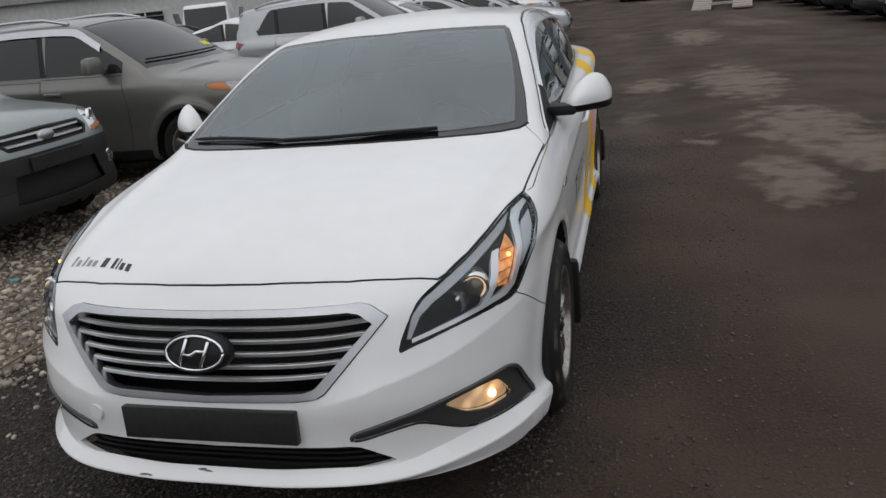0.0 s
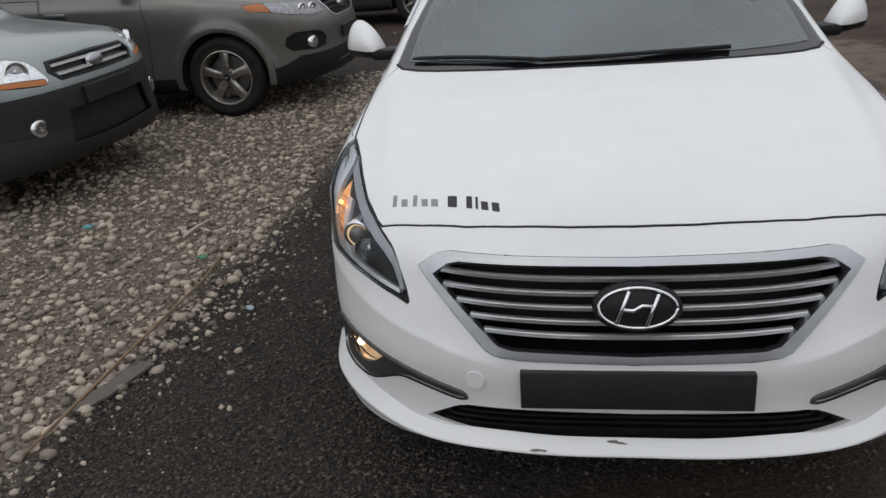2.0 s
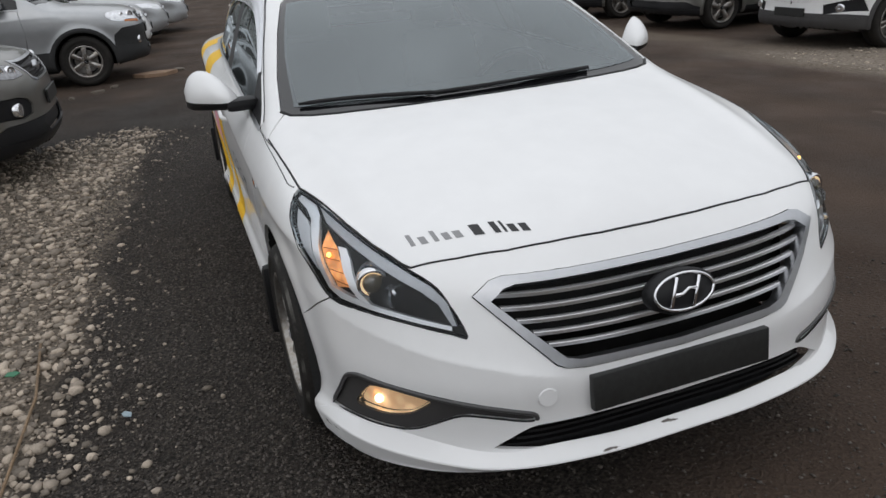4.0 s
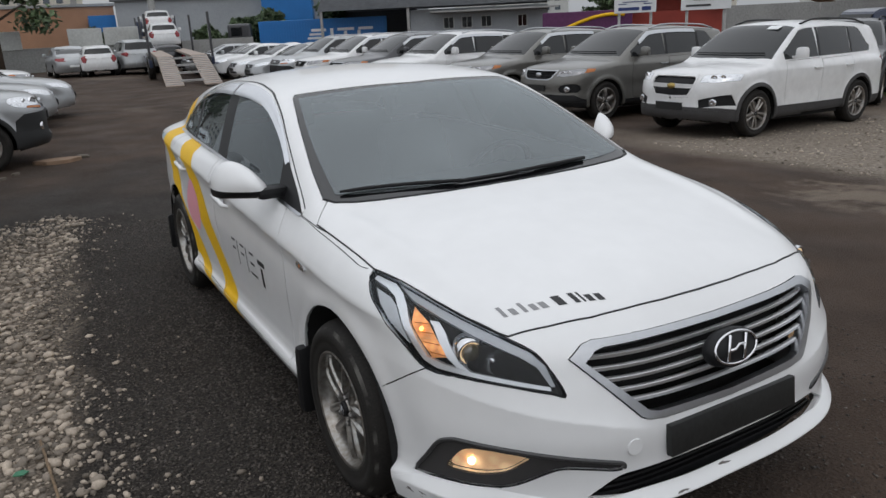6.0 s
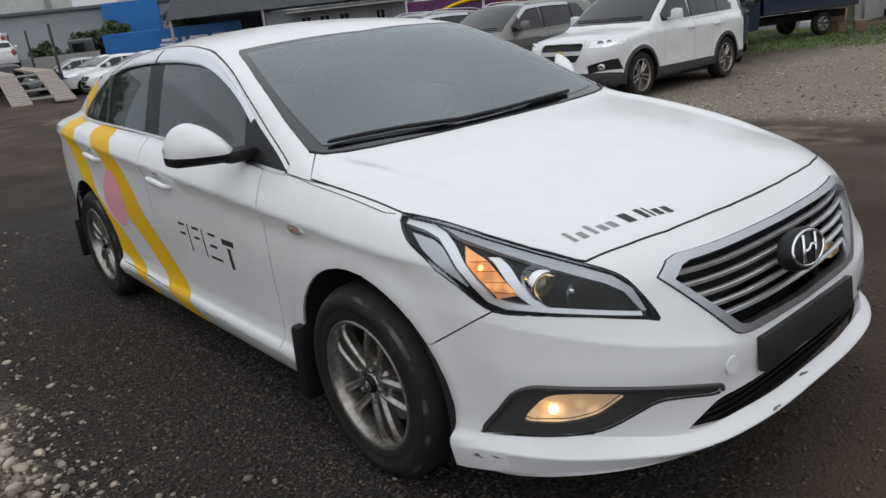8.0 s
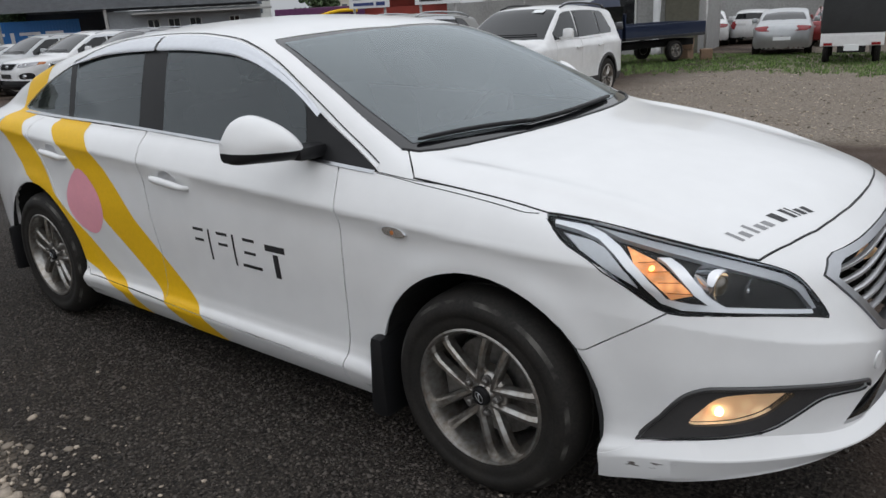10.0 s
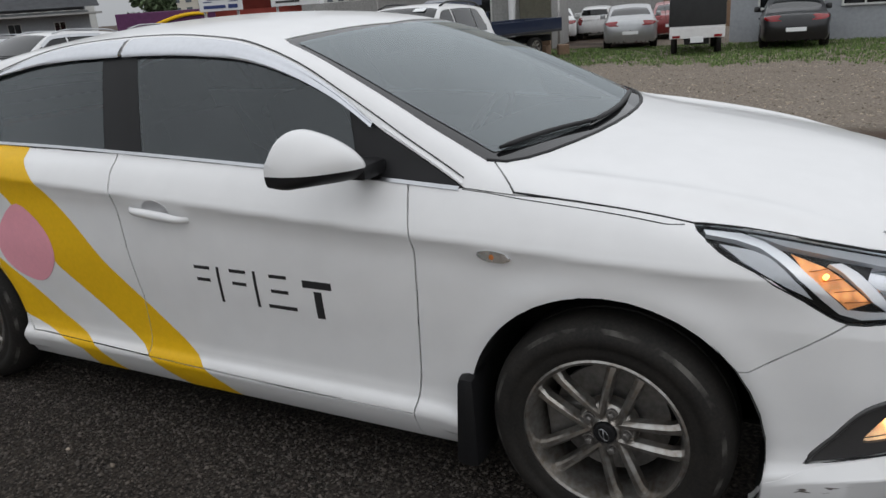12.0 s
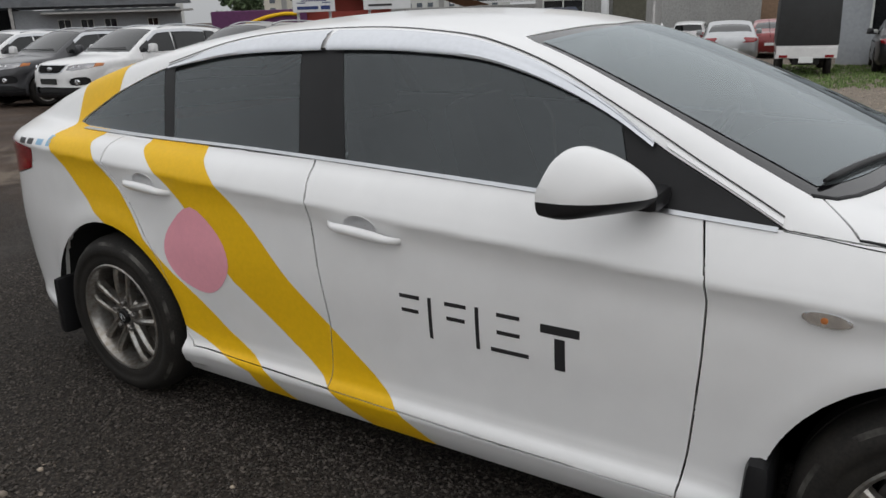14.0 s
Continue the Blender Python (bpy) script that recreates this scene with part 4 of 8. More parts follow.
for _ in range(30):
    mid = (lo + hi) / 2
    out = skin_field(px, py, mid) > 0
    hi, lo = np.where(out, mid, hi), np.where(out, lo, mid)
bm = bmesh.new()
grid = [[bm.verts.new((a, b, c - 0.0005)) for a, b, c in zip(*row)] for row in zip(px, py, lo)]
for p, q in zip(grid, grid[1:]):
    for k in range(48):
        bm.faces.new((p[k], p[k + 1], q[k + 1], q[k])).smooth = True
bm.normal_update()
part("windscreen", bm, SCREEN, taxi, "grey windscreen glass")
part("screen_border", panel(screen_skin, skin_field, gap=0.003, deep=0, lift=-0.0025, whole=True), FRIT, taxi, "black glass border", skin_field)


def joint_line(points, r, name, host, deep=0.001):
    """A dark tube laid along a joint of the skin, on both sides."""
    pts = []
    for a, b in zip(points, points[1:]):
        pts += [a.lerp(b, f) for f in np.linspace(0, 1, 9)[:-1]]
    for side in (1, -1):
        bm = bmesh.new()
        tube(bm, [(side * p.x, p.y, surface_z(skin_field, p.x, p.y) - deep) for p in pts + [points[-1]]], r, 6)
        part(name, bm, BLACK, host)


# added dark tube round the bonnet, standing in for the shade in its gap
joint_line([Vector((min(x, 0), y, z)) for x, y, z in hood_line[:13]], 0.0034, "bonnet_gap_line", bonnet, 0.0012)
joint_line([Vector((min(x, 0), y, z)) for x, y, z in screen_line[:8]], 0.007, "cowl_seal", taxi, 0.002)
part("rear_window", panel(back_skin, skin_field, gap=0.004, lift=-0.003, whole=True), TINT, taxi, field=skin_field)
for n, mat, name, host in (("front", TINT, "window", "front_door"), ("rear", TINT, "window", "rear_door"), ("quarter", TINT, "quarter_window", "shell"), ("pillar", BLACK, "pillar_trim", "rear_door"), ("divide", BLACK, "window_divider", "rear_door"), ("sail", BLACK, "mirror_base_trim", "front_door")):
    other = panes[n].copy()
    part(name, panel(panes[n], skin_field, gap=0.002, deep=0.012, lift=-0.004), mat, pieces[host][0], field=skin_field)
    part(name, panel(other, skin_field, gap=0.002, deep=0.012, lift=-0.004, flip=True), mat, pieces[host][1], field=skin_field)


def strip(line, wide, lift, mat, name, host, label=""):
    """A narrow moulding on both flanks along a line of (y, z)."""
    for side, parent in ((-1, pieces[host][0]), (1, pieces[host][1])):
        bm, rows = bmesh.new(), []
        for y, z in line:
            x0, x1 = surface_x(skin_field, y, z), surface_x(skin_field, y, z + wide)
            rows.append([bm.verts.new((side * q, y, h)) for q, h in ((x0, z), (x0 + lift, z + wide * 0.25), (x1 + lift, z + wide * 0.75), (x1, z + wide))])
        for a, b in zip(rows, rows[1:]):
            for k in range(3):
                vs = (a[k], b[k], b[k + 1], a[k + 1])
                bm.faces.new(vs if side > 0 else vs[::-1])
        bm.normal_update()
        part(name, smooth_all(bm, 1.2), mat, parent, label)


def along(line, steps=8):
    f = curve(*line)
    return [(y, float(f(y))) for y in np.linspace(line[0][0], line[-1][0], steps * len(line))]


strip([(y, z + 0.004) for y, z in along(((1.352, 0.991), (1.45, 1.041), (1.55, 1.092), (1.63, 1.134)))], 0.016, 0.003, WHITE, "window_frame", "front_door")
strip(along(((1.352, 1.011), (1.45, 1.061), (1.55, 1.112), (1.63, 1.155), (1.79, 1.237), (1.95, 1.313), (2.19, 1.389), (2.41, 1.417), (2.80, 1.426), (3.17, 1.399), (3.514, 1.319))), 0.0035, 0.0025, BLACK, "door_seal", "shell")
fender_top = [(y, surface_z(skin_field, float(np.interp(y, [0.748, 1.0, 1.204], [0.838, 0.85, 0.858])), y) - 0.004 - 0.009 * min(1, (y - 0.75) / 0.06)) for y in np.linspace(0.765, 1.19, 24)] + [(1.27, 0.977), (1.35, 0.984)]
strip(fender_top, 0.0022, 0.0007, BLACK, "fender_joint", "fender")
belt = ((1.36, 0.981), (1.565, 0.994), (2.015, 1.016), (2.585, 1.039), (3.0, 1.052), (3.455, 1.058), (3.98, 1.067))
strip(along(belt), 0.011, 0.004, CHROME, "belt_moulding", "shell", "thin chrome moulding below the windows")
for a, b, host in ((1.66, 2.735, "front_door"), (2.755, 3.50, "rear_door")):
    top = curve((1.65, 1.150), (1.79, 1.235), (1.95, 1.312), (2.19, 1.388), (2.41, 1.416), (2.80, 1.425), (3.17, 1.398), (3.514, 1.318))
    low = curve((1.65, 1.140), (1.754, 1.200), (1.934, 1.277), (2.147, 1.338), (2.375, 1.362), (2.70, 1.370), (2.85, 1.368), (3.207, 1.350), (3.514, 1.304))
    for side, parent in ((-1, pieces[host][0]), (1, pieces[host][1])):
        bm, rows = bmesh.new(), []
        for y in np.linspace(a, b, 34):
            z0, z1, row = float(low(y)) - 0.006, float(top(y)) - 0.004, []
            for k, out in enumerate((0.010, 0.017, 0.015, 0.015, 0.009, 0.012, 0.002)):
                z = z0 + (z1 - z0) * k / 6
                row.append(bm.verts.new((side * (surface_x(skin_field, y, z) + out), y, z)))
            rows.append(row)
        for p, q in zip(rows, rows[1:]):
            for k in range(6):
                vs = (p[k], q[k], q[k + 1], p[k + 1])
                bm.faces.new(vs if side > 0 else vs[::-1])
        bm.normal_update()
        part("rain_visor", smooth_all(bm, 1.0), VISOR, parent, "silvery plastic rain visor")

# grille
ring = cut(grille_skin, fronts((0.03, 0.772), (-0.43, 0.777), (-0.46, 0.771), (-0.497, 0.746), (-0.335, 0.588), (-0.30, 0.578), (0.03, 0.566)), FRONT)
bmesh.ops.delete(grille_skin, geom=ring, context="FACES")
grille = part("grille", panel(grille_skin, skin_field, gap=0.002, deep=0.035, lift=0.006, whole=True), CHROME, taxi, "hexagonal grille with a satin chrome frame", skin_field)
bm = bmesh.new()
box(bm, (-0.47, 0.17, 0.55), (0.47, 0.19, 0.785))
part("grille_backing", bm, DARK, grille)
for n in range(5):
    z = 0.602 + 0.034 * n
    w = min(0.500, 0.352 + (z - 0.585) * 1.02)
    bm, rows = bmesh.new(), []
    for x in np.linspace(-w, w, 41):
        zz = z + 0.014 * (abs(x) / w) ** 2.2
        y = surface_y(skin_field, abs(x), zz) + 0.016
        rows.append([bm.verts.new((x, y + dy, zz + dz)) for dy, dz in ((0.016, 0.005), (0.003, 0.0065), (0.0, 0.0045), (0.001, -0.0055), (0.006, -0.0065), (0.016, -0.0065))])
    for p, q in zip(rows, rows[1:]):
        for k in range(5):
            bm.faces.new((p[k], p[k + 1], q[k + 1], q[k]))
    bm.normal_update()
    part("grille_slat", smooth_all(bm, 1.0), SLATMETAL, grille)

bm = bmesh.new()
base = pose(0, -0.022, 0.703, 72, 0, 0)
lathe(bm, [(1.0, -0.03), (1.0, 0.0), (0.9, 0.008), (0.001, 0.012)], base @ Matrix.Diagonal((0.104, 0.060, 1, 1)), 48)
part("emblem_body", smooth_all(bm, 0.8), BLACK, grille)
bm = bmesh.new()
oval = [(base @ Vector((0.090 * math.cos(a), 0.048 * math.sin(a), 0.010))) for a in np.linspace(0, 2 * math.pi, 49)]
tube(bm, oval, 0.0045, 6)
part("emblem_rim", bm, BRIGHT, grille)
bm = bmesh.new()
for pts in (((-0.048, -0.034), (-0.020, 0.041)), ((0.020, -0.041), (0.048, 0.034)), ((-0.034, -0.004), (-0.01, -0.006), (0.01, 0.006), (0.034, 0.004))):
    tube(bm, [base @ Vector((x, y, 0.014)) for x, y in pts], 0.0055, 6)
part("emblem_mark", bm, BRIGHT, grille)

# the chin: a ledge that stands proud below the lamps and the intake, scuffed along its foot
crease = curve((0, 0.306), (11, 0.306), (21, 0.312), (33, 0.314), (40, 0.319), (50, 0.315), (58, 0.310), (63, 0.298), (69, 0.275))
ledge = curve((0, 0.335), (11, 0.336), (21, 0.343), (33, 0.344), (40, 0.360), (47, 0.366), (54, 0.354), (63, 0.325), (69, 0.285))
foot = curve((0, 0.289), (11, 0.290), (21, 0.292), (33, 0.282), (40, 0.271), (50, 0.254), (58, 0.233), (63, 0.214), (69, 0.195))
bm, rows = bmesh.new(), []
for a in np.linspace(-69, 69, 139):
    d = Vector((math.sin(math.radians(a)), -math.cos(math.radians(a)), 0))
    end = min(1, (69 - abs(a)) / 14)
    row = []
    for z, out in ((float(ledge(abs(a))), -0.004), (float(ledge(abs(a))) - 0.002, 0.0005), (float(crease(abs(a))) + 0.004, 0.016 * end), (float(crease(abs(a))), 0.019 * end), (float(crease(abs(a))) - 0.005, 0.019 * end), (float(foot(abs(a))) + 0.004, 0.019 * end - 0.020), (float(foot(abs(a))), 0.019 * end - 0.027), (float(foot(abs(a))), -0.05)):
        lo, hi = 0.3, 1.4
        for _ in range(30):
            mid = (lo + hi) / 2
            q = Vector((0, 0.9, z)) + d * mid
            lo, hi = (lo, mid) if skin_field(q.x, q.y, max(z, 0.29)) > 0 else (mid, hi)
        row.append(bm.verts.new(Vector((0, 0.9, z)) + d * (lo + out)))
    rows.append(row)
for p, q in zip(rows, rows[1:]):
    for k in range(7):
        bm.faces.new((p[k], p[k + 1], q[k + 1], q[k]))
bm.normal_update()
bmesh.ops.recalc_face_normals(bm, faces=bm.faces[:])
part("bumper_lip", smooth_all(bm, 0.5), SCUFFED, bumper, "white lower lip with dark scuffs")

# lower intake, number plate holder, tow cover
bm = intake_skin
part("lower_intake", panel(bm, skin_field, gap=0.0, deep=0.0, lift=-0.05, whole=True), BLACK, taxi, "black lower air intake", skin_field)
bm = bmesh.new()
for n in range(4):
    z = 0.343 + 0.016 * n
    rows = []
    w = 0.50 - 0.03 * n
    for x in np.linspace(-w, w, 25):
        y = surface_y(skin_field, abs(x), z) + 0.025
        rows.append([bm.verts.new((x, y, z + 0.004)), bm.verts.new((x, y, z - 0.004)), bm.verts.new((x, y + 0.03, z - 0.004)), bm.verts.new((x, y + 0.03, z + 0.004))])
    for p, q in zip(rows, rows[1:]):
        for k in range(3):
            bm.faces.new((p[k], p[k + 1], q[k + 1], q[k]))
part("intake_slats", bm, BLACK, taxi)
bm = bmesh.new()
box(bm, (-0.281, -0.012, -0.050), (0.281, 0.012, 0.050), 0.004, pose(0, -0.042, 0.482, -6, 0, 0))
part("number_plate_holder", smooth_all(bm), PLATE, taxi, "plain black number plate panel")
bm = bmesh.new()
slab(bm, [(0.026 * math.cos(a), 0.026 * math.sin(a)) for a in np.linspace(0, 2 * math.pi, 28, endpoint=False)], pose(-0.397, -0.0215, 0.494, 88, 0, -9), 0.005, 0.0015)
part("tow_cover", smooth_all(bm), WHITE, bumper)

GUIDE_LINE = [(-0.851, 0.718, 0.906), (-0.84, 0.647, 0.894), (-0.839, 0.595, 0.878), (-0.855, 0.547, 0.85), (-0.866, 0.503, 0.81), (-0.861, 0.456, 0.764), (-0.850, 0.414, 0.727), (-0.829, 0.366, 0.710), (-0.77, 0.269, 0.704), (-0.60, 0.105, 0.678),
              (-0.60, 0.108, 0.689), (-0.768, 0.271, 0.717), (-0.815, 0.347, 0.726), (-0.842, 0.400, 0.737), (-0.851, 0.448, 0.782), (-0.846, 0.495, 0.827), (-0.828, 0.539, 0.864), (-0.812, 0.589, 0.887), (-0.808, 0.64, 0.902), (-0.833, 0.728, 0.913)]
DIVIDER_LINE = [(-0.803, 0.442, 0.839), (-0.805, 0.417, 0.825), (-0.812, 0.379, 0.791), (-0.808, 0.341, 0.747), (-0.793, 0.309, 0.721), (-0.768, 0.274, 0.716), (-0.788, 0.311, 0.742), (-0.793, 0.341, 0.778), (-0.787, 0.379, 0.818), (-0.784, 0.416, 0.838)]
DIFFUSER_LINE = [(-0.863, 0.685, 0.889), (-0.848, 0.611, 0.876), (-0.851, 0.572, 0.861), (-0.870, 0.507, 0.804), (-0.868, 0.470, 0.762), (-0.884, 0.54, 0.797), (-0.882, 0.631, 0.852)]
INDICATOR_LINE = [(-0.81, 0.523, 0.868), (-0.808, 0.443, 0.836), (-0.815, 0.38, 0.787), (-0.809, 0.342, 0.746), (-0.838, 0.390, 0.734), (-0.850, 0.443, 0.784), (-0.846, 0.491, 0.828)]
BROW_LINE = [(-0.802, 0.598, 0.893), (-0.803, 0.545, 0.876), (-0.773, 0.429, 0.847), (-0.724, 0.297, 0.811), (-0.651, 0.181, 0.768), (-0.621, 0.144, 0.742), (-0.598, 0.108, 0.690), (-0.588, 0.100, 0.690), (-0.602, 0.130, 0.748),
             (-0.624, 0.176, 0.782), (-0.672, 0.256, 0.812), (-0.719, 0.362, 0.840), (-0.757, 0.481, 0.866), (-0.798, 0.631, 0.899)]
# headlamps: a dark tub, chrome lines, projector, lit amber indicator, clear lens
for side in (0, 1):
    flip = bool(side)
    mir = Matrix.Diagonal((-1 if flip else 1, 1, 1, 1))
    head = part("headlamp", panel(lamp_skin.copy(), skin_field, gap=0.004, deep=0.02, lift=0.0, flip=flip), LENS, taxi, "swept-back headlamp with lit amber indicator", skin_field)
    head.visible_shadow = False
    tub = lamp_skin.copy()
    ring_line = [Vector(p) for p in lamp_line]
    mid = sum(ring_line, Vector()) / len(ring_line)
    inner_faces = cut(tub, [mid + (p - mid) * (1 - 0.0042 / (p - mid).length) for p in ring_line], CORNER)
    floor_sheet = peel(tub, inner_faces)
    part("lamp_rim", panel(tub, skin_field, gap=0.004, deep=0.03, lift=-0.006, flip=flip), BLACK, head, "black lamp surround", skin_field)
    part("lamp_housing", panel(floor_sheet, skin_field, gap=0, deep=0.0, lift=-0.024, flip=flip), HOUSING, head, "dark reflector housing", skin_field)

    def inset(pts, deep):
        out = []
        for p in pts:
            p = Vector(p)
            g = Vector([skin_field(*(p + d)) - skin_field(*(p - d)) for d in (Vector((0.002, 0, 0)), Vector((0, 0.002, 0)), Vector((0, 0, 0.002)))]).normalized()
            out.append(mir @ (p - g * (deep + skin_field(*p))))
        return out

    def patch(name, outline, lift, deep, mat, label=""):
        sheet = lamp_skin.copy()
        piece = peel(sheet, cut(sheet, [Vector(p) for p in outline], CORNER))
        sheet.free()
        return part(name, panel(piece, skin_field, gap=0, deep=deep, lift=lift, flip=flip), mat, head, label, skin_field)

    patch("light_guide", GUIDE_LINE, -0.009, 0.014, GUIDE, "pale chrome light guide")
    patch("light_divider", DIVIDER_LINE, -0.011, 0.012, GUIDE)
    patch("side_diffuser", DIFFUSER_LINE, -0.013, 0.01, DIFFUSER, "milky side lamp diffuser")
    patch("upper_brow", BROW_LINE, -0.010, 0.02, BROW, "grey inner brow")
    patch("indicator", INDICATOR_LINE, -0.021, 0.0, AMBER_ON, "lit amber indicator")
    bm = bmesh.new()
    tube(bm, inset(ring_line + ring_line[:1], 0.0018), 0.0021, 6)
    part("lamp_seal", bm, BLACK, head)
    centre, = inset([(-0.760, 0.292, 0.774)], 0.026)
    aim = look(centre, centre + Vector((0.2 if flip else -0.2, -1, -0.05)))
    bm = bmesh.new()
    lathe(bm, [(0.042, -0.05), (0.045, 0.005), (0.042, 0.012), (0.035, 0.008)], aim @ pose(0, 0, 0, 180, 0, 0), 32)
    part("projector_ring", smooth_all(bm, 0.7), BRIGHT, head)
    bm = bmesh.new()
    lathe(bm, [(0.0345, 0.0085), (0.0335, 0.003), (0.030, -0.001), (0.026, 0.0)], aim @ pose(0, 0, 0, 180, 0, 0), 32)
    part("projector_glow", smooth_all(bm, 0.9), PROJECTOR_LIT, head, "warm lit ring round the projector")
    bm = bmesh.new()
    bulb_at, = inset([(-0.825, 0.450, 0.808)], 0.0175)
    lathe(bm, [(0.0005, -0.008), (0.005, -0.006), (0.0065, 0.0), (0.005, 0.006), (0.0005, 0.008)], Matrix.Translation(bulb_at) @ pose(0, 0, 0, 35, 0, 0), 14)
    part("indicator_bulb", smooth_all(bm, 1.0), FILAMENT, head, "lit amber bulb")
    bm = bmesh.new()
    lathe(bm, [(0.029, 0.002), (0.026, 0.014), (0.017, 0.021), (0.001, 0.024)], aim @ pose(0, 0, 0, 180, 0, 0), 32)
    part("projector_lens", smooth_all(bm, 0.9), PROJECTOR, head, "round projector lens")
    bm = bmesh.new()
    for k in range(4):
        f = k / 3
        a = Vector((-0.838, 0.48, 0.828)).lerp(Vector((-0.838, 0.40, 0.752)), f)
        b = Vector((-0.808, 0.44, 0.830)).lerp(Vector((-0.807, 0.345, 0.750)), f)
        tube(bm, inset([a, b], 0.018), 0.0013, 6)
    part("indicator_ribs", bm, AMBER, head)
    centre, = inset([(-0.712, 0.228, 0.752)], 0.020)
    bm = bmesh.new()
    lathe(bm, [(0.036, 0.003), (0.031, -0.005), (0.018, -0.012), (0.007, -0.014), (0.006, -0.004), (0.001, -0.003)], look(centre, centre + Vector((0.1 if flip else -0.1, -1, 0))) @ pose(0, 0, 0, 180, 0, 0), 24)
    part("high_beam_bowl", smooth_all(bm, 0.9), LAMP, head)

    # fog lamp
    bezel = fog_skin.copy()
    fog_mid = rounded([(-0.836, 0.328, 0.394), (-0.822, 0.30, 0.440), (-0.800, 0.265, 0.474), (-0.765, 0.215, 0.483), (-0.715, 0.155, 0.482), (-0.676, 0.115, 0.474), (-0.690, 0.13, 0.452), (-0.725, 0.167, 0.420), (-0.768, 0.22, 0.400), (-0.805, 0.275, 0.393)], 3)
    hole = peel(bezel, cut(bezel, [Vector(p) for p in fog_mid], CORNER))
    frame_part = part("fog_lamp_bezel", panel(bezel, skin_field, gap=0.002, deep=0.03, lift=-0.009, flip=flip), TEXTURED, taxi, "grained dark bezel round the fog lamp", skin_field)
    part("fog_lens", panel(hole.copy(), skin_field, gap=0.002, deep=0.012, lift=-0.016, flip=flip), LENS, frame_part, field=skin_field).visible_shadow = False
    part("fog_reflector", panel(hole, skin_field, gap=0, deep=0, lift=-0.034, flip=flip), WARM_ON, frame_part, "lit warm fog lamp", skin_field)
    bm = bmesh.new()
    lathe(bm, [(0.013, 0), (0.010, 0.008), (0.0005, 0.011)], look((0, 0, 0), (-0.5, -1, 0)) @ pose(0, 0, 0, 180, 0, 0), 14)
    at, = inset([(-0.795, 0.262, 0.424)], 0.030)
    for v in bm.verts:
        v.co = at + Vector((-v.co.x if flip else v.co.x, v.co.y, v.co.z))
    part("fog_bulb", bm, BULB, frame_part)
    bm = bmesh.new()
    tube(bm, inset(rounded([Vector(p) for p in fog_line], 3)[:36], -0.001), [0.003] + [0.0065] * 34 + [0.004], 8)
    part("bezel_ridge", bm, RIDGE, frame_part, "satin dark ridge along the bezel's upper edge")
    bm = bmesh.new()
    tube(bm, inset(rounded([Vector(p) for p in fog_line], 3)[36:], 0.0015), 0.0028, 6)
    part("bezel_edge", bm, BLACK, frame_part)

    # side repeater, door handles, tail lamp, mirror
    x = surface_x(skin_field, 1.243, 0.821)
    bm = bmesh.new()
    slab(bm, [(0.052 * math.cos(a) * (1 if math.cos(a) > 0 else 0.9), 0.016 * math.sin(a)) for a in np.linspace(0, 2 * math.pi, 24, endpoint=False)], mir @ pose(-x + 0.002, 1.243, 0.821, 90, 4, -90) , 0.009, 0.003)
    if flip:
        bmesh.ops.reverse_faces(bm, faces=bm.faces[:])
    rep = part("side_repeater", smooth_all(bm), LAMP, pieces["fender"][side], "clear almond-shaped side repeater")
    bm = bmesh.new()
    lathe(bm, [(0.008, 0), (0.007, 0.002), (0.001, 0.003)], mir @ pose(-x - 0.006, 1.245, 0.820, 0, -90, 0), 12)
    part("repeater_bulb", bm, AMBER, rep)
    for y0, y1, z0, z1, host in HANDLES:
        bm, rows = bmesh.new(), []
        for f in np.linspace(0, 1, 17):
            y, z = y0 + (y1 - y0) * f, z0 + (z1 - z0) * f
            sx = surface_x(skin_field, y, z)
            out = 0.034 * min(1, math.sin(math.pi * f) * 2.2) ** 0.6 if 0 < f < 1 else 0
            h = 0.017 * (0.55 + 0.45 * math.sin(math.pi * f))
            rows.append([bm.verts.new((-(sx + q), y, z + dz)) for q, dz in ((out * 0.45, -h), (out * 0.85, -h * 0.75), (out, 0), (out * 0.9, h * 0.75), (out * 0.5, h))])
        for p, q in zip(rows, rows[1:]):
            for k in range(4):
                bm.faces.new((p[k], p[k + 1], q[k + 1], q[k]))
            bm.faces.new((p[4], p[0], q[0], q[4]))
        for v in bm.verts:
            v.co = mir @ v.co
        bm.normal_update()
        bmesh.ops.recalc_face_normals(bm, faces=bm.faces[:])
        part("door_handle", smooth_all(bm, 1.2), WHITE, pieces[host][side])
        bm = bmesh.new()
        ym, zm = y0 + 0.145, (z0 + z1) / 2 + 0.013
        rings = []
        for grow, deep in ((1.13, 0.0), (1.10, -0.0014), (1.0, 0.0015), (0.86, 0.013), (0.62, 0.021), (0.3, 0.025), (0.02, 0.026)):
            rings.append([bm.verts.new(mir @ Vector((-(surface_x(skin_field, ym + grow * 0.056 * math.cos(a), zm + grow * 0.036 * math.sin(a)) - deep), ym + grow * 0.056 * math.cos(a), zm + grow * 0.036 * math.sin(a)))) for a in np.linspace(0, 2 * math.pi, 28, endpoint=False)])
        for p, q in zip(rings, rings[1:]):
            for k in range(28):
                vs = (p[k], q[k], q[(k + 1) % 28], p[(k + 1) % 28])
                bm.faces.new(vs if flip else vs[::-1])
        bm.normal_update()
        smooth_all(bm, 1.2)
        part("handle_recess", bm, RECESS, pieces[host][side])
    part("tail_lamp", panel(tail_lamp_skin.copy(), skin_field, gap=0.003, deep=0.02, lift=0.003, flip=flip), RED, taxi, "red wraparound tail lamp", skin_field)

    bm = bmesh.new()
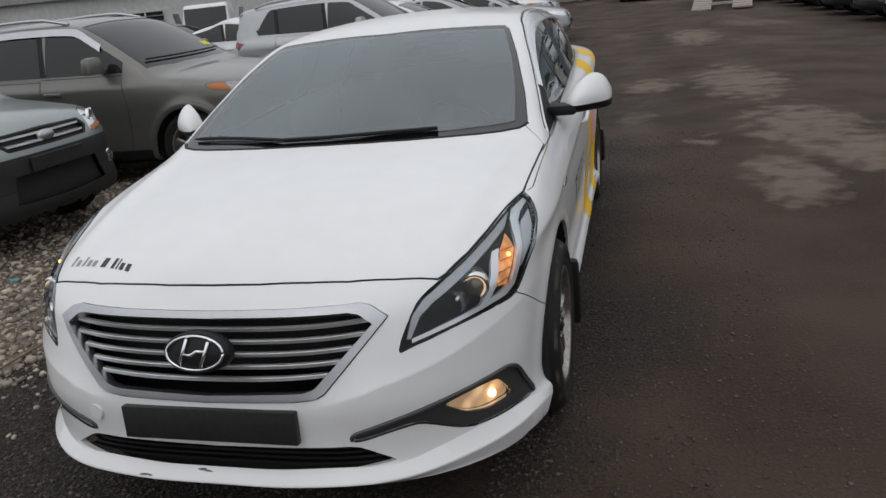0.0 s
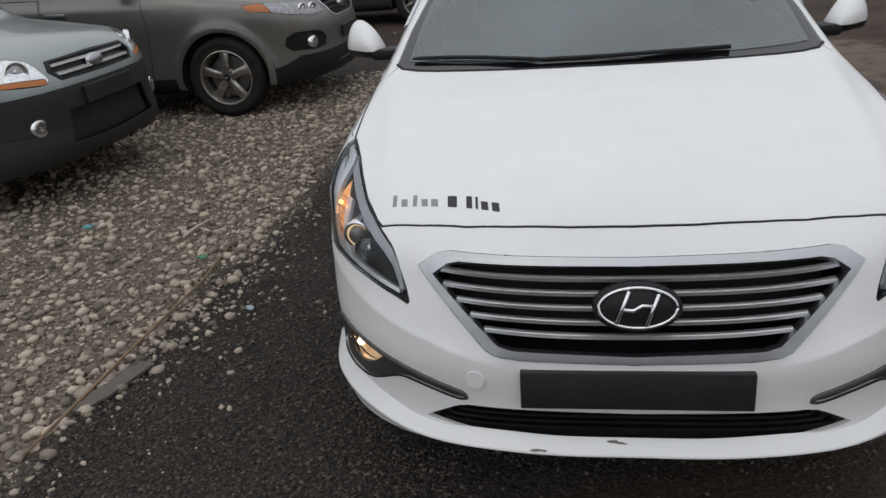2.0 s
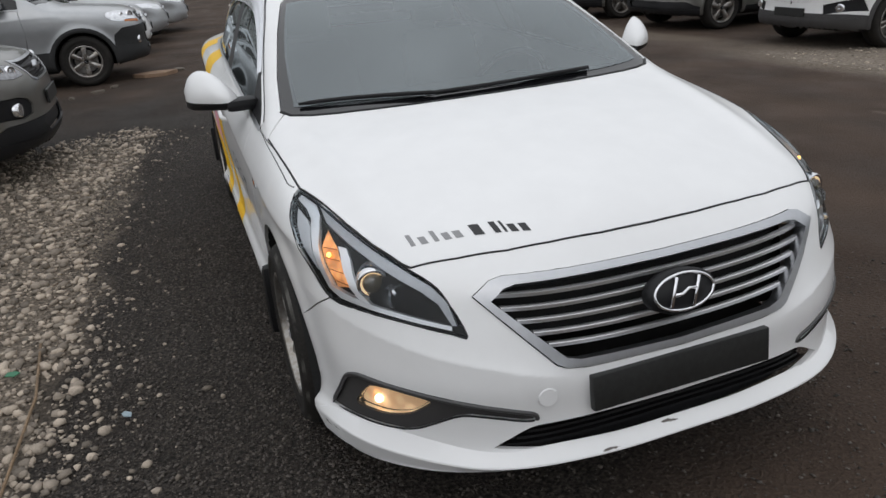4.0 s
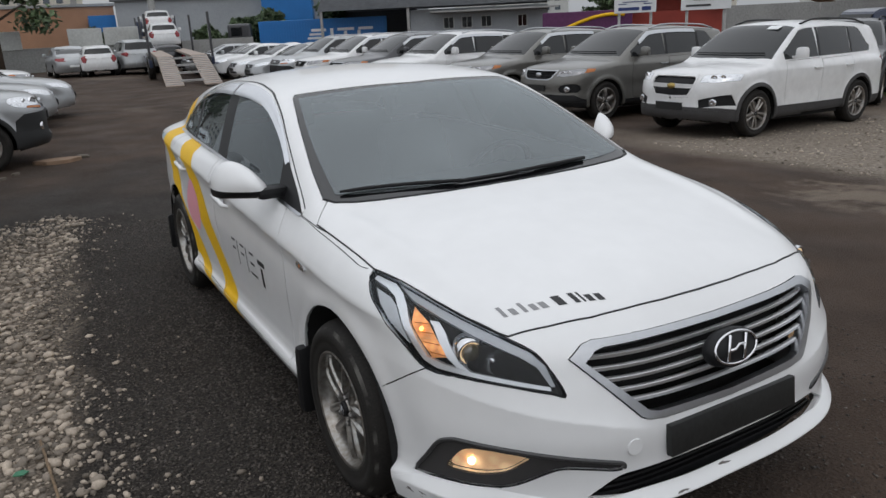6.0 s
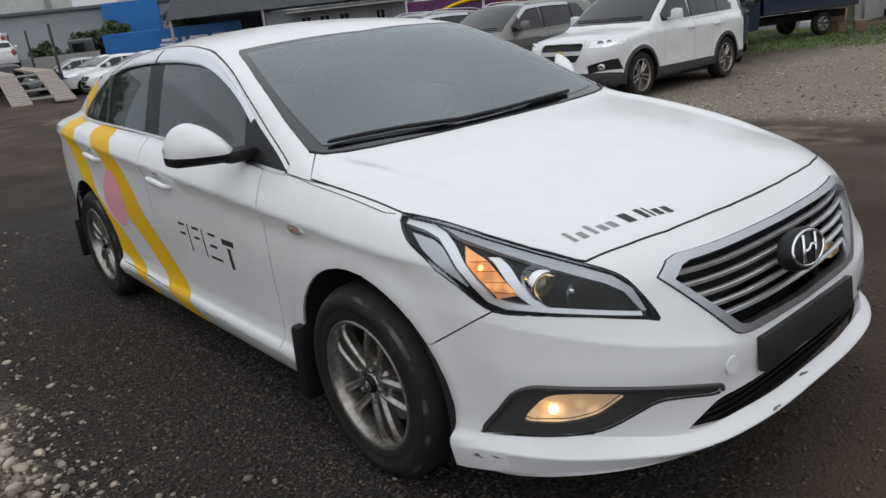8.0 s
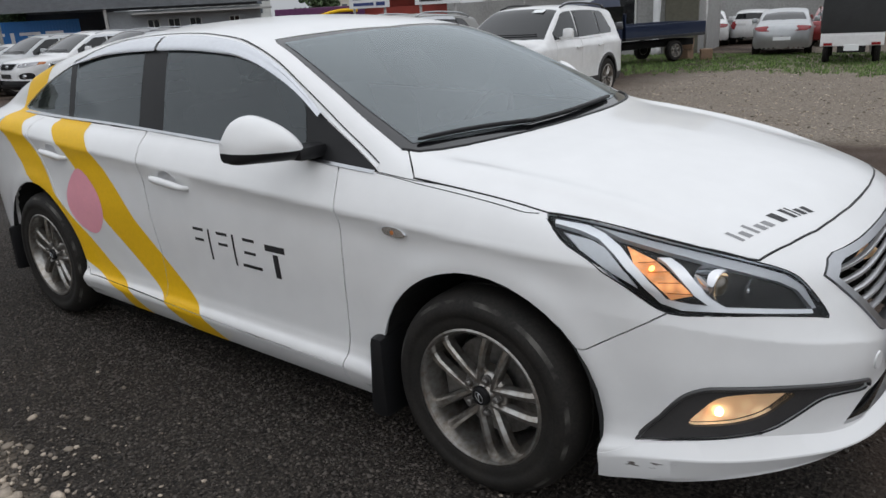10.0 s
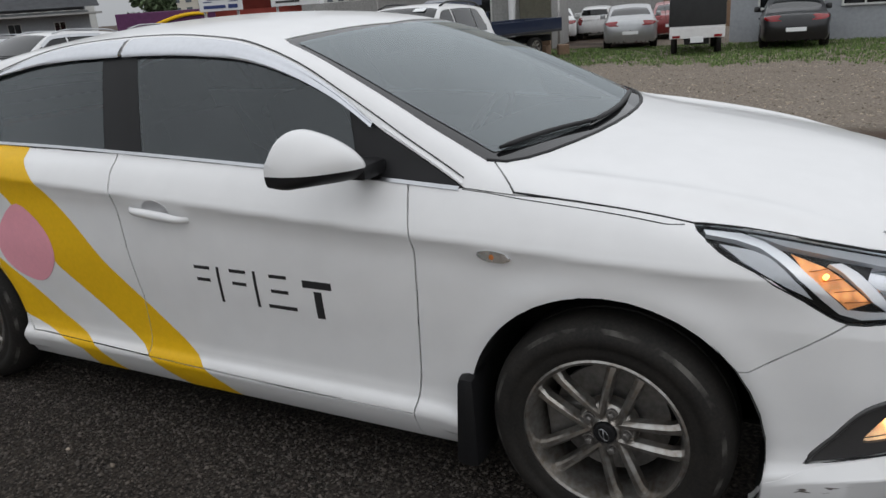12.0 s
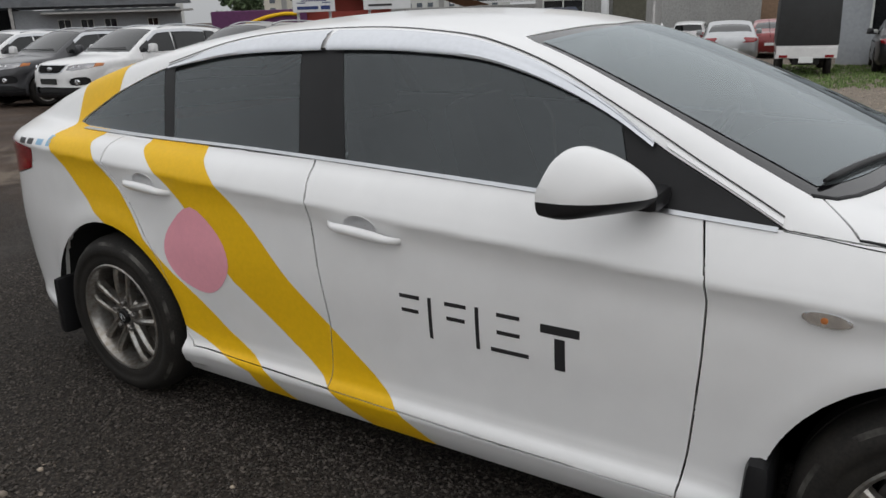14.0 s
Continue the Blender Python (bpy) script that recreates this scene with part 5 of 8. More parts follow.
    mirror_skin = []
    top_of = curve((0, 1.070), (0.10, 1.100), (0.25, 1.135), (0.42, 1.160), (0.58, 1.172), (0.74, 1.166), (0.90, 1.136), (1, 1.092))
    deep_of = curve((0, 0.02), (0.12, 0.07), (0.35, 0.105), (0.62, 0.108), (0.85, 0.090), (0.95, 0.065), (1, 0.035))
    for f in np.linspace(0, 1, 19):
        x = -0.905 - 0.195 * f
        yb = 1.665 + 0.145 * f
        h0, h1, d = 1.014 + 0.010 * max(0, f - 0.9) / 0.1 + 0.02 * max(0, 0.12 - f) / 0.12, float(top_of(f)), float(deep_of(f))
        row = []
        for a in np.linspace(0, 2 * math.pi, 32, endpoint=False):
            ca, sa = math.cos(a), math.sin(a)
            yy = yb - d * max(0, ca) ** 0.8 + 0.022 * max(0, -ca) ** 0.5
            zz = (h0 + h1) / 2 + (h1 - h0) / 2 * math.copysign(abs(sa) ** 0.85, sa)
            zz = h0 + (zz - h0) * (1 - 0.24 * max(0, ca))
            row.append(bm.verts.new((x, yy, zz)))
        mirror_skin.append(row)
    for p, q in zip(mirror_skin, mirror_skin[1:]):
        for k in range(32):
            bm.faces.new((p[k], p[(k + 1) % 32], q[(k + 1) % 32], q[k]))
    bm.faces.new(mirror_skin[0])
    bm.faces.new(mirror_skin[-1])
    for v in bm.verts:
        v.co = mir @ v.co
    bmesh.ops.recalc_face_normals(bm, faces=bm.faces[:])
    bmesh.ops.bisect_plane(bm, geom=bm.verts[:] + bm.edges[:] + bm.faces[:], dist=1e-5, plane_co=(0, 0, 1.055), plane_no=(0, 0, 1))
    low = [f for f in bm.faces if f.calc_center_median().z < 1.055]
    foot = bmesh.new()
    dup = {}
    for f in low:
        for v in f.verts:
            if v not in dup:
                dup[v] = foot.verts.new(v.co)
        foot.faces.new([dup[v] for v in f.verts])
    bmesh.ops.delete(bm, geom=low, context="FACES")
    cap = part("door_mirror", smooth_all(bm, 0.9), WHITE, pieces["front_door"][side], "white door mirror cap over a black base")
    box(foot, (-0.955, 1.60, 1.014), (-0.83, 1.70, 1.062), 0.02, mir)
    part("mirror_foot", smooth_all(foot, 0.9), BLACK, pieces["front_door"][side])

# arches, floor, mud flaps, wheels
for ya in SALOON["axles"]:
    for side in (-1, 1):
        bm = bmesh.new()
        rows = []
        for a in np.linspace(-0.35, math.pi + 0.35, 24):
            rows.append([bm.verts.new((side * x, ya + 0.402 * math.cos(a), 0.335 + 0.402 * math.sin(a))) for x in (0.915, 0.50)])
        for p, q in zip(rows, rows[1:]):
            bm.faces.new((p[0], q[0], q[1], p[1]))
        bm.faces.new([r[1] for r in rows])
        part("arch_liner", bm, DARK, taxi)
        bm = bmesh.new()
        box(bm, (-0.085, -0.050, -0.145 if ya < 2 else -0.10), (0.085, 0.030 if ya < 2 else 0.0, 0.150), 0.026 if ya < 2 else 0.02, pose(side * (0.874 if ya < 2 else 0.866), ya + 0.408, 0.300, 1, 0, 0), (0.97, 0.7))
        part("mud_flap", smooth_all(bm), BLACK, taxi, "black rubber mud flap")
        wheel(taxi, pose(side * (0.826 if ya < 2 else 0.815), ya, 0.335, 0, 0, 0 if side < 0 else 180) @ pose(0, 0, 0, 53 if ya < 2 else 41, 0, 0), rim=0.222, wide=0.215, alloy=TAXI_ALLOY, rubber=KERBED)
bm = bmesh.new()
box(bm, (-0.78, 1.38, 0.17), (0.78, 3.32, 0.42), 0.02)
part("floor_pan", bm, DARK, taxi)
bm = bmesh.new()
box(bm, (-0.5, 0.15, 0.19), (0.5, 4.65, 0.44), 0.02)
part("chassis", bm, DARK, taxi)

# cabin
bm = bmesh.new()
rows = []
for x in np.linspace(-0.74, 0.74, 15):
    drop = 0.03 * (x / 0.74) ** 2
    rows.append([bm.verts.new((x, y, z - drop)) for y, z in ((1.22, 1.02), (1.45, 1.03), (1.62, 1.02), (1.70, 0.97), (1.70, 0.6))])
for p, q in zip(rows, rows[1:]):
    for k in range(4):
        bm.faces.new((p[k], q[k], q[k + 1], p[k + 1]))
bm.normal_update()
part("dashboard", smooth_all(bm, 0.8), TRIM, taxi, "dark grey dashboard")
for x in (-0.37, 0.37):
    bm = bmesh.new()
    box(bm, (-0.25, -0.10, 0.0), (0.25, 0.10, 0.62), 0.06, pose(x, 2.62, 0.52, -18, 0, 0), (0.85, 0.7))
    box(bm, (-0.25, -0.28, -0.08), (0.25, 0.28, 0.10), 0.05, pose(x, 2.36, 0.48, 6, 0, 0))
    part("front_seat", smooth_all(bm), SEAT, taxi)
    bm = bmesh.new()
    box(bm, (-0.13, -0.05, 0.0), (0.13, 0.05, 0.19), 0.04, pose(x, 2.83, 1.14, -14, 0, 0))
    part("headrest", smooth_all(bm), SEAT, taxi)
bm = bmesh.new()
box(bm, (-0.68, -0.10, 0.0), (0.68, 0.10, 0.62), 0.06, pose(0, 3.52, 0.5, -24, 0, 0))
box(bm, (-0.68, -0.28, -0.08), (0.68, 0.28, 0.10), 0.05, pose(0, 3.24, 0.46, 4, 0, 0))
part("rear_bench", smooth_all(bm), SEAT, taxi)
bm = bmesh.new()
wheel_m = pose(0.37, 1.80, 0.93, -62, 0, 0)
tube(bm, [wheel_m @ Vector((0.185 * math.cos(a), 0.185 * math.sin(a), 0)) for a in np.linspace(0, 2 * math.pi, 33)], 0.015, 8)
lathe(bm, [(0.07, -0.03), (0.07, 0.01), (0.001, 0.02)], wheel_m, 20)
box(bm, (-0.18, -0.02, -0.01), (0.18, 0.02, 0.01), 0.005, wheel_m)
part("steering_wheel", smooth_all(bm, 0.8), BLACK, taxi)
bm = bmesh.new()
box(bm, (-0.12, -0.02, -0.035), (0.12, 0.02, 0.035), 0.015, pose(0, 1.98, 1.33, -8, 0, 0))
part("rear_view_mirror", smooth_all(bm), BLACK, taxi)
bm = bmesh.new()
box(bm, (-0.07, -0.03, -0.05), (0.07, 0.03, 0.02), 0.015, pose(0, 2.03, 1.375, -25, 0, 0))
part("sensor_cover", smooth_all(bm), BLACK, taxi)

# wipers
for x0, x1 in ((-0.72, -0.20), (-0.27, 0.44)):
    bm = bmesh.new()
    pts = []
    for f in np.linspace(0, 1, 12):
        x = x0 + (x1 - x0) * f
        y = 1.128 + 0.17 * abs(x / 0.74) ** 1.8 + 0.014 * math.sin(math.pi * f) + 0.004
        pts.append((x, y, surface_z(skin_field, x, y) + 0.012))
    tube(bm, pts, [0.005] + [0.0085] * 10 + [0.005], 6)
    tube(bm, [pts[-1] if x0 > -0.5 else pts[10], pts[6], pts[3]], [0.009, 0.008, 0.006], 6)
    part("wiper", bm, BLACK, taxi, "black windscreen wiper")


# ---- parked cars ----
PAINT = paint("silver_paint", (0.42, 0.43, 0.44), 0.6)
PAINTS = dict(
    silver=PAINT, white=paint("yard_white_paint", (0.74, 0.74, 0.74), dirt=0.07), grey=paint("bronze_grey_paint", (0.165, 0.160, 0.147), 0.55),
    mist=paint("pale_green_grey_paint", (0.26, 0.29, 0.29), 0.6), black=paint("black_paint", (0.012, 0.012, 0.014), 0.2), navy=paint("navy_paint", (0.02, 0.03, 0.065), 0.2),
    dark=paint("charcoal_paint", (0.05, 0.05, 0.055), 0.4), blue=paint("haulier_blue_paint", (0.02, 0.15, 0.42), 0.0), red=paint("dull_red_paint", (0.25, 0.03, 0.03), 0.2),
)


def ground_z(x, y):
    """The yard falls gently to the east and north."""
    return float(np.interp(x, [3, 8, 23, 33], [0, -0.26, -0.57, -0.75])) - 0.004 * min(max(0.0, y - 10), 60)


def car_spec(L, W, H, nose, cowl, cowl_y, belt, screen_top, wb, front, r, back=None, clad=0.0, rail=False, rounder=1.0):
    """Curves for a parked car from its main sizes."""
    h = W / 2
    slope = (H - 0.07 - cowl) / (screen_top - cowl_y - 0.1)
    c = dict(length=L, axles=(front, front + wb), hub=r, arch=r + 0.045, flare=0.022 if clad else 0.012,
             width=curve((0, h - 0.07), (0.5, h - 0.02), (1.2, h), (L - 1.3, h), (L - 0.5, h - 0.03), (L, h - 0.09)),
             flank=curve((0.2, 0.06), (0.30, 0.015), (0.42, 0.012), (0.60, 0.016), (belt - 0.22, 0.0), (belt - 0.12, 0.006), (belt, 0.045), (belt + 0.15, 0.11)), rise=0.02, ridge=0.0, tail_bow=0.15 * rounder, skirt=lambda z: 0 * z,
             bow=0.42 * rounder, bow2=0.06,
             rake=curve((0.2, 0.09), (0.32, 0.0), (0.55, 0.0), (nose - 0.12, 0.035), (nose, 0.10), (nose + 0.12, 0.24)),
             tail=curve((0.25, 0.08), (0.5, 0.0), (0.8, 0.02), (belt, 0.08), (belt + 0.2, 0.2)),
             top=curve((-0.2, nose - 0.14), (0.0, nose - 0.03), (0.2, nose + 0.03), (cowl_y * 0.6, cowl - 0.05), (cowl_y + 0.2, cowl), (cowl_y + 0.9, belt), (L - 0.4, belt + 0.04), (L, belt + 0.02)),
             crown=curve((0.0, 0.10), (cowl_y, 0.06), (L, 0.06)), soft_top=0.06, soft_nose=0.10, sill=curve((0, 0.24 if back else 0.19), (L, 0.26 if back else 0.2)),
             screen_y=cowl_y + 0.12, screen_z=cowl, screen_slope=slope, screen_curve=0.05, screen_run=screen_top - cowl_y, screen_bow=0.14, screen_half=h - 0.12,
             roof_crown=0.09, belt_z=belt, belt_half=curve((0, h - 0.07), (L - 1.2, h - 0.08), (L, h - 0.17)), tumble=0.30, tumble2=0.12, soft_rail=0.06, soft_screen=0.05, soft_belt=0.03,
             spine=(front + 0.1, L - (0.9 if back else 1.0), 0.62), nose=nose, belt=belt, cowl_y=cowl_y, screen_top=screen_top, half=h, height=H, clad=clad, rail=rail, slope=slope, r=r, cowl=cowl, wb=wb)
    if back:
        c.update(roof=curve((screen_top - 0.5, H - 0.14), (screen_top, H - 0.035), (screen_top + 0.6, H), (L - 1.2, H - 0.01), (L - 0.3, H - 0.07)), back_y=L - 0.06, back_slope=back)
    else:
        c.update(roof=curve((screen_top - 0.5, H - 0.14), (screen_top, H - 0.03), (screen_top + 0.5, H), (L - 1.9, H - 0.05), (L - 1.35, H - 0.17), (L - 0.9, belt + 0.17), (L - 0.5, belt + 0.02)))
    return c


def build_car(kind, c, style):
    """A parked car with its parts; style holds what its face looks like."""
    field = car_field(c)
    car = holder(kind)
    bm = skin(c, field, style.get("fine", (30, 40, 16)), style.get("turns", 74), -50)
    bmesh.ops.delete(bm, geom=[f for f in bm.faces if f.normal.z < -0.6 and f.calc_center_median().z < 0.36], context="FACES")
    h, L, belt, r = c["half"], c["length"], c["belt"], c["r"]
    for ya in c["axles"]:
        if c["clad"]:
            lip = peel(bm, cut(bm, disc_outline(ya, r, c["arch"] + 0.06, 30), SIDE, 2))
            bmesh.ops.delete(lip, geom=cut(lip, disc_outline(ya, r, c["arch"], 30), SIDE, 2), context="FACES")
            both("arch_trim", lip, style.get("arch_mat", style.get("clad", TEXTURED)), car, field, lift=0.008)
        else:
            bmesh.ops.delete(bm, geom=cut(bm, disc_outline(ya, r, c["arch"], 30), SIDE, 2), context="FACES")
    # glass
    sl, cy, st, H = c["slope"], c["cowl_y"], c["screen_top"], c["height"]
    w0, w1 = h - 0.14, h - 0.29
    line = [(0.05, cy + 0.02, 1), (-w0 * 0.6, cy + 0.07, 1), (-w0, cy + 0.17, 1), (-w1, st - 0.03, 1), (0.05, st - 0.07, 1)]
    part("windscreen", panel(peel(bm, cut(bm, [Vector(p) for p in line], ABOVE)), field, gap=0.004, deep=0.01, lift=-0.004, whole=True), DARKGLASS, car, "dark windscreen", field)
    roof = c["roof"]
    low = lambda y: belt + 0.03 + 0.02 * (y - 2)
    high = lambda y: min(float(roof(y)) - 0.115, c["cowl"] + sl * (y - cy - 0.12) - 0.06)
    end = L - (0.62 if "back_y" in c else 1.30)
    y0 = cy + 0.42 + (belt - c["cowl"]) / sl
    marks = style["pillars"]
    edges = [y0] + marks + [end]
    for n, (a, b) in enumerate(zip(edges, edges[1:])):
        a2, b2 = a + (0.035 if n else 0), b - (0.035 if n + 2 < len(edges) else 0)
        ys = np.linspace(a2, b2, 8)
        lean = 0.10 if n + 2 < len(edges) else -0.02
        tip = style.get("tip", 0.22)
        upper = [(y + (0.05 if n else 0.0) * 1, max(high(y), low(y) + 0.02)) for y in ys]
        if n + 2 == len(edges):
            upper = [(y, low(y) + (z - low(y)) * (1 if y < b2 - tip else max(0.12, (b2 + 0.02 - y) / (tip + 0.02)) ** 0.7)) for y, z in upper]
        got = cut(bm, sides(*[(y, low(y)) for y in ys], *upper[::-1]), SIDE)
        if got:
            both("side_window", peel(bm, got), DARKGLASS, car, field, gap=0.004, deep=0.01, lift=-0.004)
    for y in marks:
        got = cut(bm, sides((y - 0.035, low(y)), (y + 0.035, low(y)), (y + 0.085, high(y + 0.06)), (y - 0.03 + 0.05, high(y))), SIDE)
        if got:
            both("pillar_trim", peel(bm, got), BLACK, car, field, gap=0.0, deep=0.01, lift=-0.003)
    if "back_y" in c:
        z0, z1 = belt + 0.10, H - 0.16
        line = [Vector((x, 0, z)) for x, z in ((0.05, z0), (-h + 0.25, z0 + 0.01), (-h + 0.33, z1), (0.05, z1 + 0.02))]
        got = cut(bm, line, BEHIND)
    else:
        got = cut(bm, [Vector(p) for p in [(0.05, L - 1.62, 1), (-h + 0.36, L - 1.58, 1), (-h + 0.24, L - 0.95, 1), (0.05, L - 0.85, 1)]], ABOVE)
    if got:
        part("rear_window", panel(peel(bm, got), field, gap=0.004, deep=0.01, lift=-0.004, whole=True), DARKGLASS, car, field=field)
    # face
    if "lamp" in style:
        got = peel(bm, cut(bm, [Vector(p) for p in style["lamp"]], CORNER))
        if style.get("amber"):
            both("indicator", peel(got, cut(got, [Vector(p) for p in style["amber"]], CORNER)), AMBER, car, field, gap=0.003, deep=0.01)
        for p in both("headlamp", got, style.get("lamp_mat", LAMP), car, field, gap=0.005, deep=0.02):
            p["label"] = "clear headlamp"
    if "grille" in style:
        got = peel(bm, cut(bm, fronts(*style["grille"]), FRONT))
        g = part("grille", panel(got.copy(), field, gap=0.004, deep=0.03, lift=-0.03, whole=True), BLACK, car, field=field)
        zs, ws = [z for _, z in style["grille"]], max(-x for x, _ in style["grille"])
        for n in range(style.get("bars", 2)):
            z = min(zs) + (max(zs) - min(zs)) * (n + 0.75) / (style.get("bars", 2) + 0.5)
            rows, gm, tall = [], bmesh.new(), style.get("bar_tall", 0.008)
            wide = ws * style.get("bar_wide", 0.86)
            for x in np.linspace(-wide, wide, 15):
                y = surface_y(field, abs(x), z) + 0.004
                rows.append([gm.verts.new((x, y + d, z + q)) for d, q in ((0.03, tall + 0.002), (0.0, tall), (0.0, -tall), (0.03, -tall - 0.002))])
            for p, q in zip(rows, rows[1:]):
                for k in range(3):
                    gm.faces.new((p[k], p[k + 1], q[k + 1], q[k]))
            gm.normal_update()
            part("grille_bar", smooth_all(gm), style.get("bar_mat", CHROME), g)
        ring = got
        mid = Vector((0, 0, (max(zs) + min(zs)) / 2))
        inner = [Vector((p[0] * 0.93 if p[0] < 0 else p[0], 0, mid.z + (p[1] - mid.z) * 0.80)) for p in style["grille"]]
        bmesh.ops.delete(ring, geom=cut(ring, inner, FRONT), context="FACES")
        part("grille_frame", panel(ring, field, gap=0.003, deep=0.02, lift=0.004, whole=True), style.get("ring_mat", CHROME), g, field=field)
        gm = bmesh.new()
        zz = mid.z
        lathe(gm, [(1, -0.02), (1, 0.006), (0.85, 0.012), (0.001, 0.013)], pose(0, surface_y(field, 0, zz) - 0.002, zz, 84, 0, 0) @ Matrix.Diagonal((0.075, 0.042, 1, 1)), 24)
        part("emblem", smooth_all(gm, 0.8), style.get("emblem_mat", CHROME), g, "oval chrome emblem")
    for name, key, mat in (("lower_grille", "intake", BLACK), ("fog_recess", "fog", BLACK)):
        if key in style:
            outline = style[key]
            got = cut(bm, fronts(*outline) if len(outline[0]) == 2 else [Vector(p) for p in outline], FRONT if len(outline[0]) == 2 else CORNER)
            if got:
                sheet = peel(bm, got)
                if key == "fog":
                    both(name, sheet, mat, car, field, gap=0.003, deep=0.03, lift=-0.012)
                else:
                    part(name, panel(sheet, field, gap=0.003, deep=0.04, lift=-0.03, whole=True), mat, car, field=field)
    for x, z, wide in style.get("bowls", ()):
        y = surface_y(field, x, z)
        for s in (-1, 1):
            gm, aim = bmesh.new(), pose(s * x, y, z, 90, 0, s * 32)
            lathe(gm, [(wide, -0.02), (wide, 0.004), (wide * 0.9, 0.007), (wide * 0.8, 0.002)], aim, 20)
            lamp_bowl = part("lamp_bowl", smooth_all(gm, 0.8), BRIGHT, car)
            gm = bmesh.new()
            lathe(gm, [(wide * 0.8, 0.003), (wide * 0.5, -0.001), (wide * 0.2, 0.004), (0.001, 0.005)], aim, 20)
            part("bulb_shield", smooth_all(gm, 0.8), LAMP, lamp_bowl)
    if "fog_at" in style:
        x, z = style["fog_at"]
        y = surface_y(field, x, z)
        for s in (-1, 1):
            gm = bmesh.new()
            lathe(gm, [(0.055, -0.03), (0.055, 0.012), (0.045, 0.016), (0.001, 0.008)], pose(s * x, y, z, 90, 0, s * 12), 20)
            part("fog_lamp", smooth_all(gm, 0.8), LAMP, car)
    if c["clad"]:
        band = peel(bm, cut(bm, sides((-0.5, 0.0), (L + 0.5, 0.0), (L + 0.5, c["clad"]), (-0.5, c["clad"])), SIDE, 2))
        for piece in islands(band):
            for flip in (False, True):
                part("lower_cladding", panel(piece.copy(), field, gap=0.003, lift=0.004, flip=flip), style.get("clad", TEXTURED), car, "dark lower body cladding", field)
    for ya in c["axles"] if style.get("arch_clad") else ():
        for s in (-1, 1):
            gm, rows = bmesh.new(), []
            for a in np.linspace(0.12, math.pi - 0.12, 30):
                row = []
                for q, o in ((0.002, 0.002), (0.004, 0.014), (0.055, 0.012), (0.062, 0.001)):
                    y, z = ya + (c["arch"] + q) * math.cos(a), c["r"] + (c["arch"] + q) * math.sin(a)
                    row.append(gm.verts.new((s * (surface_x(field, y, z) + o), y, z)))
                rows.append(row)
            for p, q in zip(rows, rows[1:]):
                for k in range(3):
                    vs = (p[k], p[k + 1], q[k + 1], q[k])
                    gm.faces.new(vs if s > 0 else vs[::-1])
            gm.normal_update()
            part("arch_cladding", smooth_all(gm, 1.0), TEXTURED, car, "dark wheel arch trim")
    if "apron" in style:
        band = peel(bm, cut(bm, sides(*style["apron"]), SIDE, 2))
        part("bumper_cladding", panel(band, field, gap=0.003, lift=0.005, whole=True), style["clad"], car, "dark grained front bumper", field)
    # tail lamps and boot
    t0, t1 = style.get("tail", (belt - 0.22, belt - 0.02))
    got = cut(bm, sides((L - 0.36, t1 - 0.03), (L - 0.1, t1 + 0.02), (L + 0.4, t1), (L + 0.4, t0), (L - 0.1, t0)), SIDE, 2)
    got = [f for f in got if f.calc_center_median().x < -h + style.get("tail_wide", 0.34)]
    if got:
        both("tail_lamp", peel(bm, got), RED, car, field, gap=0.004, deep=0.02)
    # doors as gaps in the flank
    doors = []
    for a, b in style.get("doors", ()):
        line = sides((a, belt + 0.0), (a - 0.03, belt - 0.3), (a + 0.02, 0.36), (b - 0.02, 0.36), (b, belt - 0.3), (b + 0.04, belt + 0.02))
        got = cut(bm, line, SIDE)
        if got:
            doors.append(both("door", peel(bm, got), PAINT, car, field, gap=0.008))
    part("body", panel(bm, field, gap=0.004, whole=True), PAINT, car, field=field)
    for n, (a, b) in enumerate(style.get("doors", ())[: len(doors)]):
        for s, door in zip((-1, 1), doors[n]):
            gm = bmesh.new()
            y, z = b - 0.13, belt - 0.13
            x = surface_x(field, y, z)
            box(gm, (-0.025, -0.10, -0.016), (0.025, 0.10, 0.016), 0.012, pose(s * (x + 0.012), y, z, 2, 0, 0))
            part("door_handle", smooth_all(gm), style.get("handle", PAINT), door)
    if not style.get("far"):
        for s in (-1, 1):
            gm = bmesh.new()
            y, z = cy + 0.62, belt + 0.10
            x = surface_x(field, y, z)
            box(gm, (-0.10, -0.07, -0.085), (0.10, 0.06, 0.085), 0.045, pose(s * (x + 0.17), y, z + 0.02, 0, 0, s * 10), (0.85, 0.9))
            box(gm, (-0.06, -0.03, -0.02), (0.06, 0.03, 0.02), 0.01, pose(s * (x + 0.04), y, z - 0.05))
            part("door_mirror", smooth_all(gm), style.get("mirror", PAINT), car)
            if c["rail"]:
                gm = bmesh.new()
                pts = []
                for f in np.linspace(0, 1, 14):
                    y = st + 0.15 + (L - 0.55 - st - 0.15) * f
                    z = float(roof(y)) - 0.09 * (h - 0.33) ** 2 + 0.055 * min(1, 6 * f, 6 * (1 - f)) - 0.01
                    pts.append((s * (h - 0.33), y, z))
                tube(gm, pts, 0.016, 8)
                part("roof_rail", gm, style.get("rail", CHROME), car)
